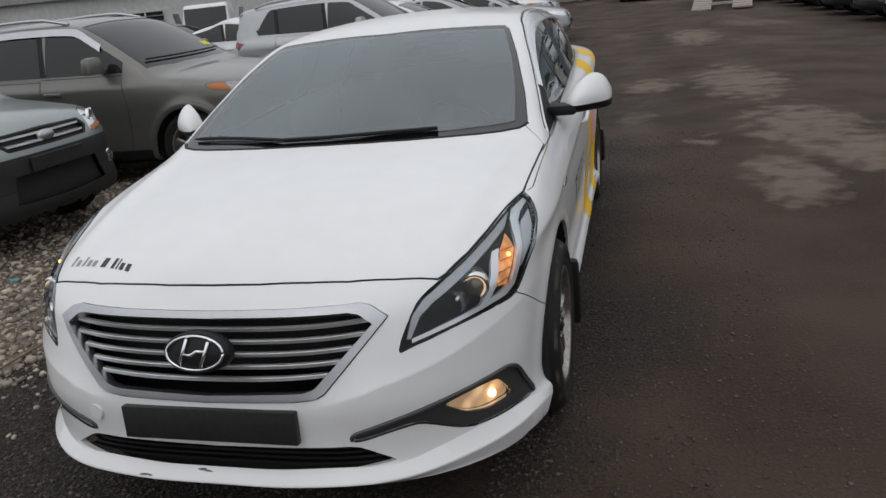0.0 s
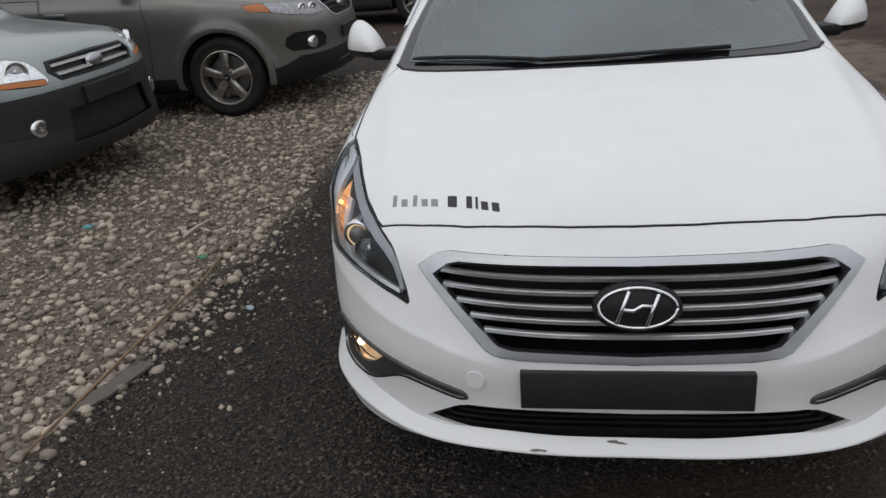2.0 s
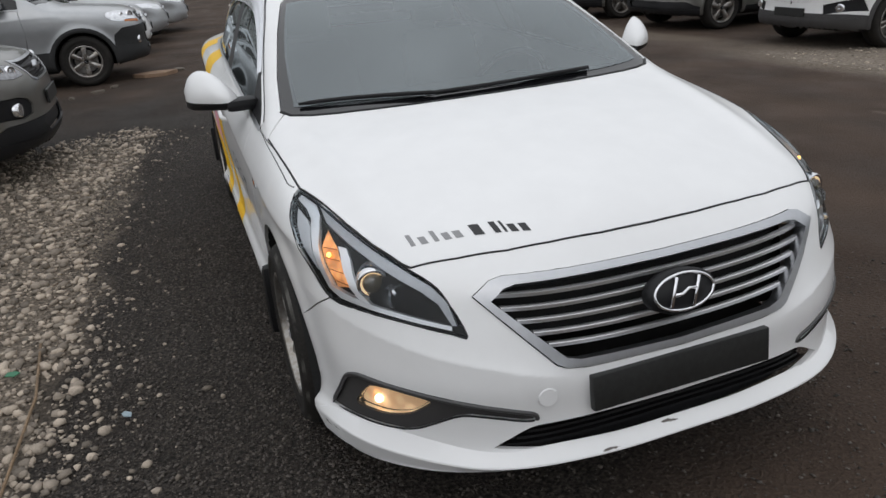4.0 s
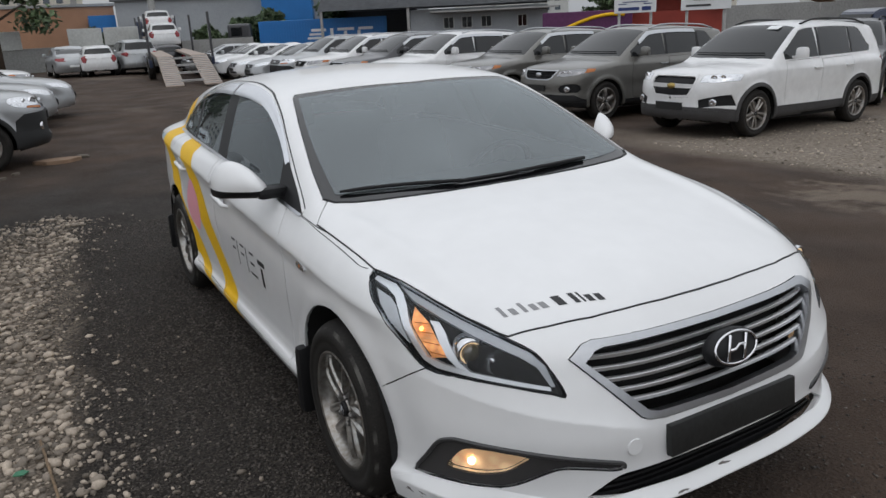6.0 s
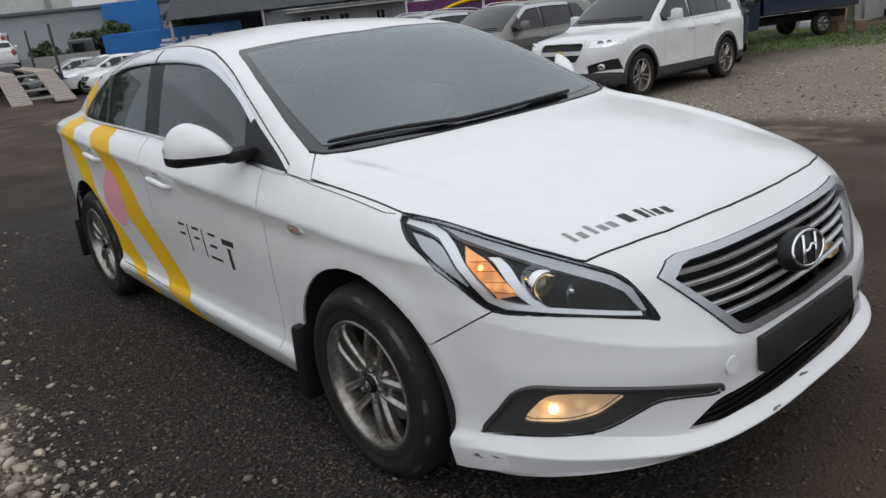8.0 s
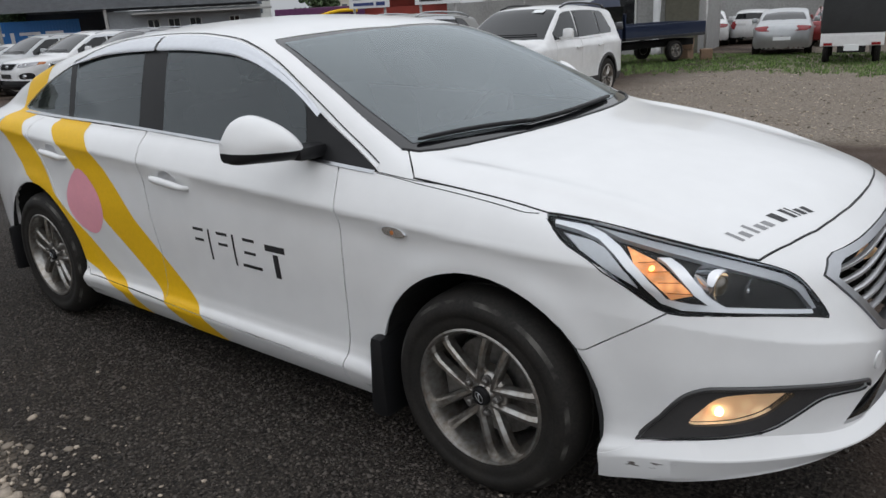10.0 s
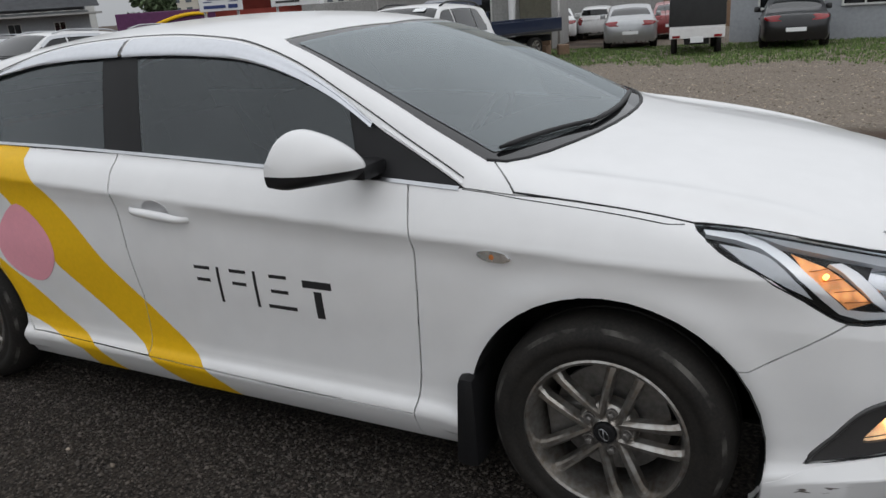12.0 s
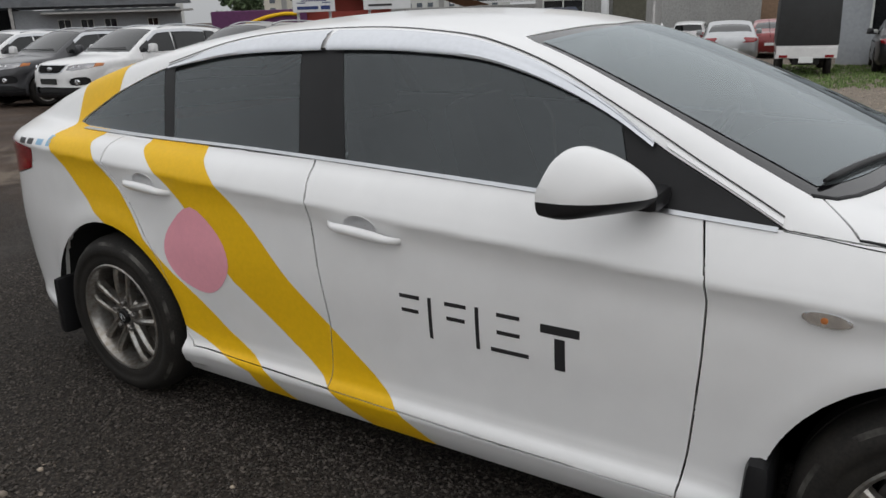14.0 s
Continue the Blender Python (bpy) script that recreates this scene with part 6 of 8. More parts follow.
            if style.get("visor"):
                gm, rows = bmesh.new(), []
                for y in np.linspace(y0 + 0.25, marks[-1], 22):
                    z = high(y)
                    rows.append([gm.verts.new((s * (surface_x(field, y, z + q) + o), y, z + q)) for q, o in ((-0.03, 0.016), (0.01, 0.016), (0.035, 0.002))])
                for p, q in zip(rows, rows[1:]):
                    for k in range(2):
                        vs = (p[k], q[k], q[k + 1], p[k + 1])
                        gm.faces.new(vs if s > 0 else vs[::-1])
                part("rain_visor", smooth_all(gm), CHROME, car)
        for x0, x1 in ((-w0 + 0.1, 0.0), (-0.05, w0 - 0.15)):
            gm = bmesh.new()
            tube(gm, [(x, cy + 0.10 + 0.14 * (x / w0) ** 2 + 0.02, surface_z(field, x, cy + 0.12 + 0.14 * (x / w0) ** 2) + 0.02) for x in np.linspace(x0, x1, 6)], 0.010, 5)
            part("wiper", gm, BLACK, car)
    gm = bmesh.new()
    y = surface_y(field, 0, style.get("plate_z", 0.5))
    box(gm, (-0.26, -0.01, -0.055), (0.26, 0.01, 0.055), 0.004, pose(0, y - 0.012, style.get("plate_z", 0.5)))
    part("number_plate_holder", gm, PLATE, car)
    gm = bmesh.new()
    box(gm, (-0.26, -0.006, -0.055), (0.26, 0.006, 0.055), 0.004, pose(0, L - 0.015 + (0.02 if "back_y" not in c else 0.0), style.get("rear_plate_z", 0.62), 4, 0, 0))
    part("rear_plate", gm, PAPER, car, "plain white rear plate")
    gm = bmesh.new()
    box(gm, (-h + 0.12, c["axles"][0] + r + 0.05, 0.22), (h - 0.12, c["axles"][1] - r - 0.05, 0.55))
    part("floor_pan", gm, DARK, car)
    gm = bmesh.new()
    box(gm, (-h + 0.34, 0.25, 0.26), (h - 0.34, L - 0.25, 0.60))
    part("chassis", gm, DARK, car)
    for ya in c["axles"]:
        for s in (-1, 1):
            gm, rows = bmesh.new(), []
            for a in np.linspace(-0.3, math.pi + 0.3, 16):
                rows.append([gm.verts.new((s * x, ya + (c["arch"] + 0.004) * math.cos(a), r + (c["arch"] + 0.004) * math.sin(a))) for x in (h - 0.03, h - 0.42)])
            for p, q in zip(rows, rows[1:]):
                gm.faces.new((p[0], q[0], q[1], p[1]))
            gm.faces.new([q[1] for q in rows])
            part("arch_liner", gm, DARK, car)
            wheel(car, pose(s * (h - 0.125), ya, r, 0, 0, 0 if s < 0 else 180), r, style.get("rim", 0.22), 0.225, style.get("spokes", "five"), 36)
    return car


SPECS = dict(
    suv=(car_spec(4.685, 1.885, 1.71, 0.98, 1.13, 1.20, 1.12, 2.15, 2.70, 0.95, 0.36, back=0.28, clad=0.37, rail=True),
         dict(pillars=[2.55, 3.50], doors=((1.62, 2.55), (2.60, 3.45)), spokes="five", rim=0.240, visor=True, clad=BLACK, arch_mat=PAINT, apron=((-0.5, 0.1), (0.60, 0.1), (0.55, 0.40), (0.40, 0.43), (0.25, 0.50), (-0.5, 0.52)), bowls=((0.60, 0.885, 0.045), (0.70, 0.895, 0.042)), handle=CHROME, lamp_mat=DIMLAMP, amber=[(-0.99, 0.76, 0.99), (-0.865, 0.53, 0.985), (-0.855, 0.46, 0.86), (-0.98, 0.64, 0.90)],
              lamp=[(-0.47, 0.12, 0.83), (-0.62, 0.17, 0.82), (-0.80, 0.34, 0.85), (-0.93, 0.62, 0.92), (-0.90, 0.70, 0.965), (-0.78, 0.42, 0.965), (-0.60, 0.24, 0.94), (-0.49, 0.18, 0.92)],
              grille=[(0.05, 0.945), (-0.36, 0.945), (-0.475, 0.955), (-0.46, 0.90), (-0.40, 0.80), (-0.30, 0.765), (0.05, 0.76)], bars=4, bar_mat=BLACK,
              intake=[(0.05, 0.50), (-0.42, 0.50), (-0.50, 0.46), (-0.42, 0.38), (0.05, 0.38)], fog_at=(0.71, 0.605), fog=[(-0.54, 0.1, 0.61), (-0.58, 0.12, 0.66), (-0.66, 0.17, 0.685), (-0.80, 0.32, 0.69), (-0.85, 0.37, 0.66), (-0.86, 0.38, 0.59), (-0.82, 0.34, 0.54), (-0.66, 0.17, 0.525), (-0.57, 0.11, 0.545)], plate_z=0.62)),
    old_suv=(car_spec(4.35, 1.84, 1.69, 0.98, 1.12, 1.15, 1.10, 2.05, 2.63, 0.86, 0.35, back=0.22, clad=0.52, rail=True, rounder=1.1),
             dict(pillars=[2.45, 3.35], doors=((1.55, 2.45), (2.5, 3.35)), spokes="six", rim=0.215, clad=material("slate_cladding", (0.013, 0.0135, 0.014), 0.55, vary=0.15, bump_by=0.0005),
                  apron=((-0.5, 0.5), (0.44, 0.5), (0.42, 0.66), (0.30, 0.745), (-0.5, 0.77)), amber=[(-0.47, 0.1, 0.825), (-0.72, 0.30, 0.832), (-0.72, 0.30, 0.800), (-0.45, 0.1, 0.780)],
                  lamp=rounded([(-0.45, 0.10, 0.79), (-0.63, 0.2, 0.795), (-0.80, 0.40, 0.825), (-0.84, 0.50, 0.90), (-0.81, 0.46, 0.965), (-0.67, 0.33, 0.98), (-0.52, 0.20, 0.955), (-0.46, 0.14, 0.88)], 3),
                  grille=[(0.05, 0.93), (-0.40, 0.92), (-0.44, 0.86), (-0.38, 0.80), (0.05, 0.795)], bars=2, bar_mat=GUIDE, bowls=((0.60, 0.895, 0.068), (0.735, 0.915, 0.036)), ring_mat=BLACK, fog_at=(0.62, 0.555), intake=[(0.05, 0.62), (-0.40, 0.62), (-0.45, 0.42), (0.05, 0.40)], plate_z=0.68)),
    big_suv=(car_spec(4.67, 1.87, 1.73, 1.00, 1.13, 1.18, 1.12, 2.12, 2.707, 0.93, 0.365, back=0.30, clad=0.44, rail=True),
             dict(arch_clad=True, pillars=[2.50, 3.45], doors=((1.60, 2.50), (2.55, 3.40)), spokes="split", rim=0.248, clad=TEXTURED, apron=((-0.5, 0.1), (0.66, 0.1), (0.60, 0.40), (0.45, 0.46), (0.2, 0.49), (-0.5, 0.50)), bowls=((0.66, 0.925, 0.050), (0.76, 0.935, 0.040)), emblem_mat=material("gilt_emblem", (0.5, 0.36, 0.12), 0.3, 0.9), ring_mat=PAINT, rail=BLACK, lamp=[(-0.48, 0.11, 0.86), (-0.70, 0.22, 0.85), (-0.90, 0.50, 0.88), (-0.91, 0.58, 0.985), (-0.72, 0.34, 0.985), (-0.50, 0.18, 0.965)],
                  grille=[(0.05, 0.985), (-0.40, 0.98), (-0.44, 0.93), (-0.42, 0.78), (-0.34, 0.64), (0.05, 0.62)], bars=1, bar_wide=0.97, bar_tall=0.030, bar_mat=PAINT, fog_at=(0.70, 0.57), fog=[(-0.50, 0.06, 0.60), (-0.86, 0.38, 0.68), (-0.90, 0.46, 0.52), (-0.52, 0.06, 0.48)], plate_z=0.50)),
    saloon=(car_spec(4.80, 1.84, 1.47, 0.80, 0.98, 1.25, 0.96, 2.25, 2.78, 0.92, 0.325),
            dict(far=False, pillars=[2.65, 3.45], doors=((1.60, 2.65), (2.70, 3.45)), spokes="ten", rim=0.205, lamp=[(-0.50, 0.08, 0.66), (-0.70, 0.20, 0.66), (-0.87, 0.48, 0.72), (-0.86, 0.62, 0.82), (-0.70, 0.34, 0.80), (-0.52, 0.16, 0.76)],
                 grille=[(0.05, 0.745), (-0.42, 0.74), (-0.46, 0.69), (-0.36, 0.58), (0.05, 0.56)], bars=3, intake=[(0.05, 0.42), (-0.5, 0.42), (-0.55, 0.34), (0.05, 0.32)], plate_z=0.49, rear_plate_z=0.55, tail=(0.78, 0.94), tail_wide=0.5)),
    hatch=(car_spec(4.15, 1.72, 1.46, 0.80, 1.0, 1.12, 0.96, 2.02, 2.57, 0.82, 0.31, back=0.45),
           dict(far=False, pillars=[2.40, 3.15], doors=((1.45, 2.40), (2.45, 3.15)), spokes="ten", rim=0.20, lamp=[(-0.46, 0.08, 0.66), (-0.66, 0.18, 0.67), (-0.82, 0.46, 0.76), (-0.80, 0.60, 0.84), (-0.64, 0.32, 0.82), (-0.48, 0.14, 0.76)],
                grille=[(0.05, 0.74), (-0.36, 0.735), (-0.40, 0.70), (-0.34, 0.64), (0.05, 0.63)], bars=1, intake=[(0.05, 0.46), (-0.42, 0.46), (-0.46, 0.32), (0.05, 0.31)], plate_z=0.52, tail=(0.66, 0.98), tail_wide=0.30)),
)
first_of = {}


def park(kind, x, y, turn, colour, label, group="", z=None, pitch=0, roll=0):
    """Stands a car with its nose at x, y; turn 90 points it east, -90 west, 180 north."""
    if z is None:
        way = Vector((-math.sin(math.radians(turn)), math.cos(math.radians(turn)), 0))
        front, rear = (ground_z(x + d * way.x, y + d * way.y) for d in (0.9, 3.6))
        pitch = math.degrees(math.atan2(rear - front, 2.7))
        z = front - 0.9 * math.tan(math.radians(pitch))
    m = pose(x, y, z, 0, 0, turn) @ pose(0, 0, 0, pitch, roll, 0)
    if kind not in first_of:
        first_of[kind] = car = build_car("parked_car", *SPECS[kind])
        car.matrix_world = m
    else:
        car = copy_thing(first_of[kind], m)
    for o in car.children_recursive:
        if o.data.materials and o.data.materials[0] == PAINT:
            o.material_slots[0].link = "OBJECT"
            o.material_slots[0].material = PAINTS[colour]
    return tagged(car, label, "car", group)


ROW = "cars parked along the lane"
pale_suv = park("old_suv", -3.15, 3.12, 86, "mist", "pale grey-green older off-roader with dark lower cladding", ROW)
bronze_suv = park("suv", -2.13, 5.76, 90, "grey", "bronze-grey off-roader with chrome window visors", ROW)
park("old_suv", -1.35, 11.2, 90, "silver", "silver older off-roader with grey cladding", ROW)
for kind, x, y, colour, text in (("saloon", -1.30, 14.2, "white", "white saloon parked nose to the lane"), ("saloon", -0.95, 16.4, "silver", "silver saloon parked nose to the lane"), ("saloon", -0.45, 18.5, "silver", "silver saloon parked nose to the lane"), ("suv", -1.1, 20.9, "white", "white off-roader parked nose to the lane"),
                                 ("hatch", -1.2, 23.3, "white", "small white hatchback parked nose to the lane"), ("saloon", -1.4, 25.7, "silver", "silver saloon parked nose to the lane")):
    park(kind, x, y, 91, colour, text, ROW)
white_suv = park("big_suv", 7.18, 7.12, -88, "white", "white off-roader with dark sills and arches", ROW)
park("suv", 7.0, 10.35, -89, "grey", "bronze-grey off-roader with a chrome grille", ROW)
park("suv", 6.9, 13.3, -89, "grey", "bronze-grey off-roader in a tight row", ROW)
for n, (kind, colour, text) in enumerate((("suv", "white", "white off-roader in a tight row"), ("suv", "dark", "charcoal off-roader in a tight row"), ("suv", "white", "white off-roader in a tight row"), ("old_suv", "silver", "silver older off-roader in a tight row"),
                                          ("saloon", "silver", "silver saloon in a tight row"), ("saloon", "white", "white saloon in a tight row"), ("hatch", "white", "small white hatchback in a tight row"), ("saloon", "white", "white saloon in a tight row"), ("hatch", "silver", "small silver hatchback in a tight row"))):
    park(kind, 6.2 - 0.05 * n + 0.12 * math.sin(3 * n), 16.1 + 2.6 * n, -89 + math.sin(5 * n), colour, text, ROW)
park("big_suv", 12.5, 8.0, -64, "dark", "dark off-roader parked behind the white one", ROW)
park("saloon", -5.2, 15.0, 95, "white", "white saloon in a second row behind", ROW)
park("saloon", -6.6, 18.5, 95, "white", "white saloon in a second row behind", ROW)
park("hatch", -7.5, 21.5, 92, "white", "small white hatchback in a second row behind", ROW)
park("saloon", -10.5, 20.0, 92, "silver", "silver saloon in a second row behind", ROW)
park("hatch", 2.45, 42.6, 177, "white", "small white hatchback seen from behind by the fence")
park("saloon", 1.0, 44.2, 183, "silver", "silver saloon seen from behind by the fence")
park("suv", 4.1, 43.4, 181, "silver", "silver off-roader seen from behind by the fence")
park("hatch", 5.9, 44.5, 180, "dark", "dark hatchback by the fence")
park("saloon", 28.2, 7.6, 103, "silver", "silver saloon seen from behind beside a gate")
park("saloon", 25.6, 1.75, 95, "black", "black saloon seen from behind on grass")
park("saloon", 35.0, 13.0, 110, "white", "white saloon beyond the gate")
park("hatch", 36.0, 10.8, 100, "white", "white hatchback beyond the gate")
park("saloon", 34.0, 7.0, 100, "red", "dull red saloon beyond the gate")


def paper_tag(car, kind, x, y, size, mat, label):
    """A sheet of paper lying against the windscreen."""
    field = car_field(SPECS[kind][0])
    z, up = surface_z(field, x, y), surface_z(field, x, y + 0.05)
    bm = bmesh.new()
    box(bm, (-size[0] / 2, -size[1] / 2, 0.0), (size[0] / 2, size[1] / 2, 0.003), 0, pose(x, y, z + 0.003, math.degrees(math.atan2(up - z, 0.05)), 0, 0))
    part("paper_tag", bm, mat, car, label)


YELLOWPAPER = material("yellow_paper", (0.72, 0.66, 0.04), 0.7, vary=0.05)
paper_tag(pale_suv, "old_suv", 0.50, 1.42, (0.20, 0.12), YELLOWPAPER, "yellow paper tag")
paper_tag(bronze_suv, "suv", 0.56, 1.50, (0.12, 0.08), YELLOWPAPER, "yellow paper tag")
paper_tag(white_suv, "big_suv", 0.36, 1.98, (0.22, 0.13), PAPER, "white paper sheet")


# ---- the yard's surroundings ----
CONCRETE = material("grey_concrete", (0.30, 0.30, 0.29), 0.85, vary=0.22, scale=0.6, fine=12, bump_by=0.003)
GREYWALL = material("grey_painted_wall", (0.33, 0.35, 0.37), 0.8, vary=0.12, scale=0.4, fine=9)
WALLWHITE = material("off_white_wall", (0.55, 0.56, 0.54), 0.8, vary=0.15, scale=0.5, fine=8)
BEIGE = material("beige_render", (0.58, 0.55, 0.48), 0.85, vary=0.08, scale=0.2)
BRICK = material("orange_brown_render", (0.36, 0.20, 0.12), 0.85, vary=0.15, scale=0.5)
SLATE = material("dark_roofing", (0.12, 0.125, 0.135), 0.7, vary=0.25, scale=2)
REDWALL = material("red_cladding", (0.30, 0.045, 0.03), 0.7, vary=0.2, scale=1.5)
BLUEBOX = material("container_blue", (0.015, 0.16, 0.46), 0.45, vary=0.12, scale=0.8)
SIGNWHITE = material("sign_white", (0.72, 0.73, 0.74), 0.5, vary=0.06)
SIGNBLUE = material("sign_navy", (0.02, 0.04, 0.16), 0.5)
PURPLE = material("purple_panel", (0.10, 0.02, 0.09), 0.5, vary=0.2)
GALV = material("galvanised_steel", (0.38, 0.37, 0.36), 0.55, 0.6, vary=0.25, scale=3)
RAMPSTEEL = material("worn_ramp_steel", (0.30, 0.25, 0.22), 0.7, 0.3, vary=0.3, scale=4, second=(0.42, 0.34, 0.28))
CANVAS = material("black_tarpaulin", (0.02, 0.021, 0.022), 0.6, vary=0.25, scale=3, bump_by=0.01)
BARK = material("bark", (0.07, 0.05, 0.035), 0.9, vary=0.3, bump_by=0.01)
LEAF = material("dark_leaves", (0.080, 0.118, 0.055), 0.65, vary=0.35, island=True)
GRASS = material("grass_blades", (0.125, 0.20, 0.05), 0.6, vary=0.3, island=True)
CARDBOARD = material("brown_board", (0.26, 0.17, 0.11), 0.8, vary=0.2)


def wall_run(name, a, b, low, high, thick, mat, label, kind="structure", category="wall"):
    """A straight wall from a to b in plan."""
    (ax, ay), (bx, by) = a, b
    d = Vector((bx - ax, by - ay, 0))
    bm = bmesh.new()
    m = Matrix.Translation((ax, ay, 0)) @ Matrix.Rotation(math.atan2(d.y, d.x), 4, "Z")
    box(bm, (0, 0, low), (d.length, thick, high), 0.02, m)
    return thing(name, bm, mat, label, category, kind=kind)


def plan(ax, ay, bx, by):
    return Matrix.Translation((ax, ay, 0)) @ Matrix.Rotation(math.atan2(by - ay, bx - ax), 4, "Z")


def window_on(parent, m, x, z, w, h, depth=0.08, frame_mat=WALLWHITE, glass=DARKGLASS, panes=2):
    """A framed window standing on a wall whose face is the xz plane of m, towards -y."""
    bm = bmesh.new()
    t = 0.06
    for lo, hi in (((x, z), (x + w, z + t)), ((x, z + h - t), (x + w, z + h)), ((x, z + t), (x + t, z + h - t)), ((x + w - t, z + t), (x + w, z + h - t))):
        box(bm, (lo[0], -depth, lo[1]), (hi[0], 0.01, hi[1]), 0.004, m)
    for k in range(1, panes):
        q = x + w * k / panes
        box(bm, (q - 0.025, -depth * 0.8, z + t), (q + 0.025, 0.01, z + h - t), 0.004, m)
    win = part("window", bm, frame_mat, parent)
    bm = bmesh.new()
    box(bm, (x + t, -0.02, z + t), (x + w - t, 0.008, z + h - t), 0, m)
    part("pane", bm, glass, win)
    return win


# fence, sheds and blocks to the north
fence = wall_run("fence_wall", (-40, 52.5), (13, 49.6), -0.6, 1.25, 0.15, CONCRETE, "long grey concrete yard fence")
for n, (x0, w) in enumerate(((-9, 3.0), (-5.9, 3.0), (-2.6, 2.0), (1.9, 1.9), (3.9, 2.0))):
    wall_run("white_panel", (x0, 50.2 - 0.05 * x0), (x0 + w, 50.2 - 0.05 * (x0 + w)), 1.2, 2.25, 0.05, WALLWHITE, "white sheet panel standing along the fence", kind="", category="panel")


def block(name, a, b, deep, low, high, mat, label, category="building", roof_mat=None, over=0.0):
    ob = tagged(holder(name), label, category)
    m = plan(*a, *b)
    L = math.hypot(b[0] - a[0], b[1] - a[1])
    bm = bmesh.new()
    box(bm, (0, 0, low), (L, deep, high), 0.03, m)
    part("wall", bm, mat, ob)
    if roof_mat:
        bm = bmesh.new()
        box(bm, (-over, -over, high + 0.004), (L + over, deep + over, high + 0.30), 0.03, m)
        part("roof", bm, roof_mat, ob)
    return ob, m, L


block("warehouse", (9.4, 86), (40, 74), 20, -1, 5.15, GREYWALL, "long grey windowless warehouse beyond the trees", roof_mat=SLATE, over=0.4)
block("brick_building", (-6, 94), (10.1, 93), 12, -1, 5.0, BRICK, "orange-brown rendered building behind the fence", roof_mat=CONCRETE, over=0.2)
block("blue_store", (6.9, 88), (9.5, 87.8), 5, -1, 3.9, BLUEBOX, "blue sheet-metal store building")
block("blue_store", (22.9, 79.4), (27.6, 77.0), 5, -1.0, 5.45, BLUEBOX, "blue sheet-metal upper store building")

shed, m, L = block("shed", (32.0, 63.2), (42.8, 56.3), 9, -1.2, 2.75, GREYWALL, "grey block-walled shed with a dark pitched roof")
bm = bmesh.new()
r0, r1 = [(-8.5, -1.2, 3.0), (L + 0.8, -1.2, 3.0)], [(-8.5, 4.5, 5.6), (L + 0.8, 4.5, 5.6)]
r2 = [(-8.5, 10.2, 3.0), (L + 0.8, 10.2, 3.0)]
rows = [[bm.verts.new(m @ Vector(p)) for p in r] for r in (r0, r1, r2)]
for p, q in zip(rows, rows[1:]):
    bm.faces.new((p[0], p[1], q[1], q[0]))
bmesh.ops.solidify(bm, geom=bm.faces[:], thickness=0.14)
part("roof", bm, SLATE, shed, "dark corrugated pitched roof")
bm = bmesh.new()
box(bm, (2.0, -2.0, 2.40), (L + 0.8, 0.0, 2.55), 0.02, m)
part("canopy", bm, CONCRETE, shed, "pale lean-to edge")
bm = bmesh.new()
box(bm, (-8.3, 8.6, -1.2), (0.0, 8.9, 3.0), 0.02, m)
part("back_wall", bm, TRIM, shed)
for x in (-8.2, -0.1):
    bm = bmesh.new()
    box(bm, (x - 0.12, -1.0, -1.2), (x + 0.12, -0.76, 3.0), 0.02, m)
    part("post", bm, GALV, shed)
for x in (3.1, 4.8, 6.6):
    window_on(shed, m, x, 0.95, 1.0, 1.05)
window_on(shed, m, 10.0, 0.85, 0.9, 1.1)

# the blue container on its lorry
lorry = tagged(holder("container_lorry"), "articulated lorry carrying a blue ribbed container", "lorry")
m = plan(19.9, 71.2, 31.2, 66.8)
bm = bmesh.new()
box(bm, (0, 0, -0.05), (12.2, 2.44, 2.40), 0.04, m)
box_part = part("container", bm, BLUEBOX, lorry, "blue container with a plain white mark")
for k in range(48):
    bm = bmesh.new() if not k else None
    if bm:
        box(bm, (-0.07, -0.035, 0.10), (0.07, 0.004, 2.26), 0.012)
        rib = mesh_from(bm, "rib", BLUEBOX)
    part("rib", rib, BLUEBOX, box_part, m=m @ pose(0.2 + 0.25 * k, 0, 0))
for x0, x1, z0, z1 in ((4.9, 6.3, 1.45, 1.7), (4.7, 6.1, 1.1, 1.3), (4.5, 5.9, 0.75, 0.95), (6.7, 7.0, 0.75, 1.7), (7.4, 9.0, 1.45, 1.7), (8.0, 8.3, 0.75, 1.4), (9.4, 10.8, 1.45, 1.7), (9.3, 9.6, 1.0, 1.4), (9.2, 10.5, 0.75, 0.95)):
    bm = bmesh.new()
    box(bm, (x0, -0.050, z0 - 0.2), (x1, -0.040, z1 - 0.2), 0, m)
    part("mark_bar", bm, SIGNWHITE, box_part)
bm = bmesh.new()
box(bm, (0.2, 0.2, -0.35), (12.0, 2.2, 0.05), 0.03, m)
part("trailer_frame", bm, DARK, lorry)
for x in (1.4, 2.7, 9.8, 11.0):
    for y in (0.15, 2.3):
        wheel(lorry, m @ pose(x, y, -0.55, 0, 0, 90 if y < 1 else -90), 0.5, 0.29, 0.28, "ten", 24)
bm = bmesh.new()
box(bm, (-3.0, 0.05, -0.5), (-0.7, 2.4, 2.3), 0.18, m, (0.92, 0.96))
part("cab", bm, PAINTS["dark"], lorry, "blue-grey lorry cab")
bm = bmesh.new()
box(bm, (-2.6, 0.02, 1.2), (-1.6, 0.10, 2.0), 0.03, m)
part("cab_window", bm, DARKGLASS, lorry)
for y in (0.15, 2.3):
    wheel(lorry, m @ pose(-2.1, y, -0.55, 0, 0, 90 if y < 1 else -90), 0.5, 0.29, 0.28, "ten", 24)

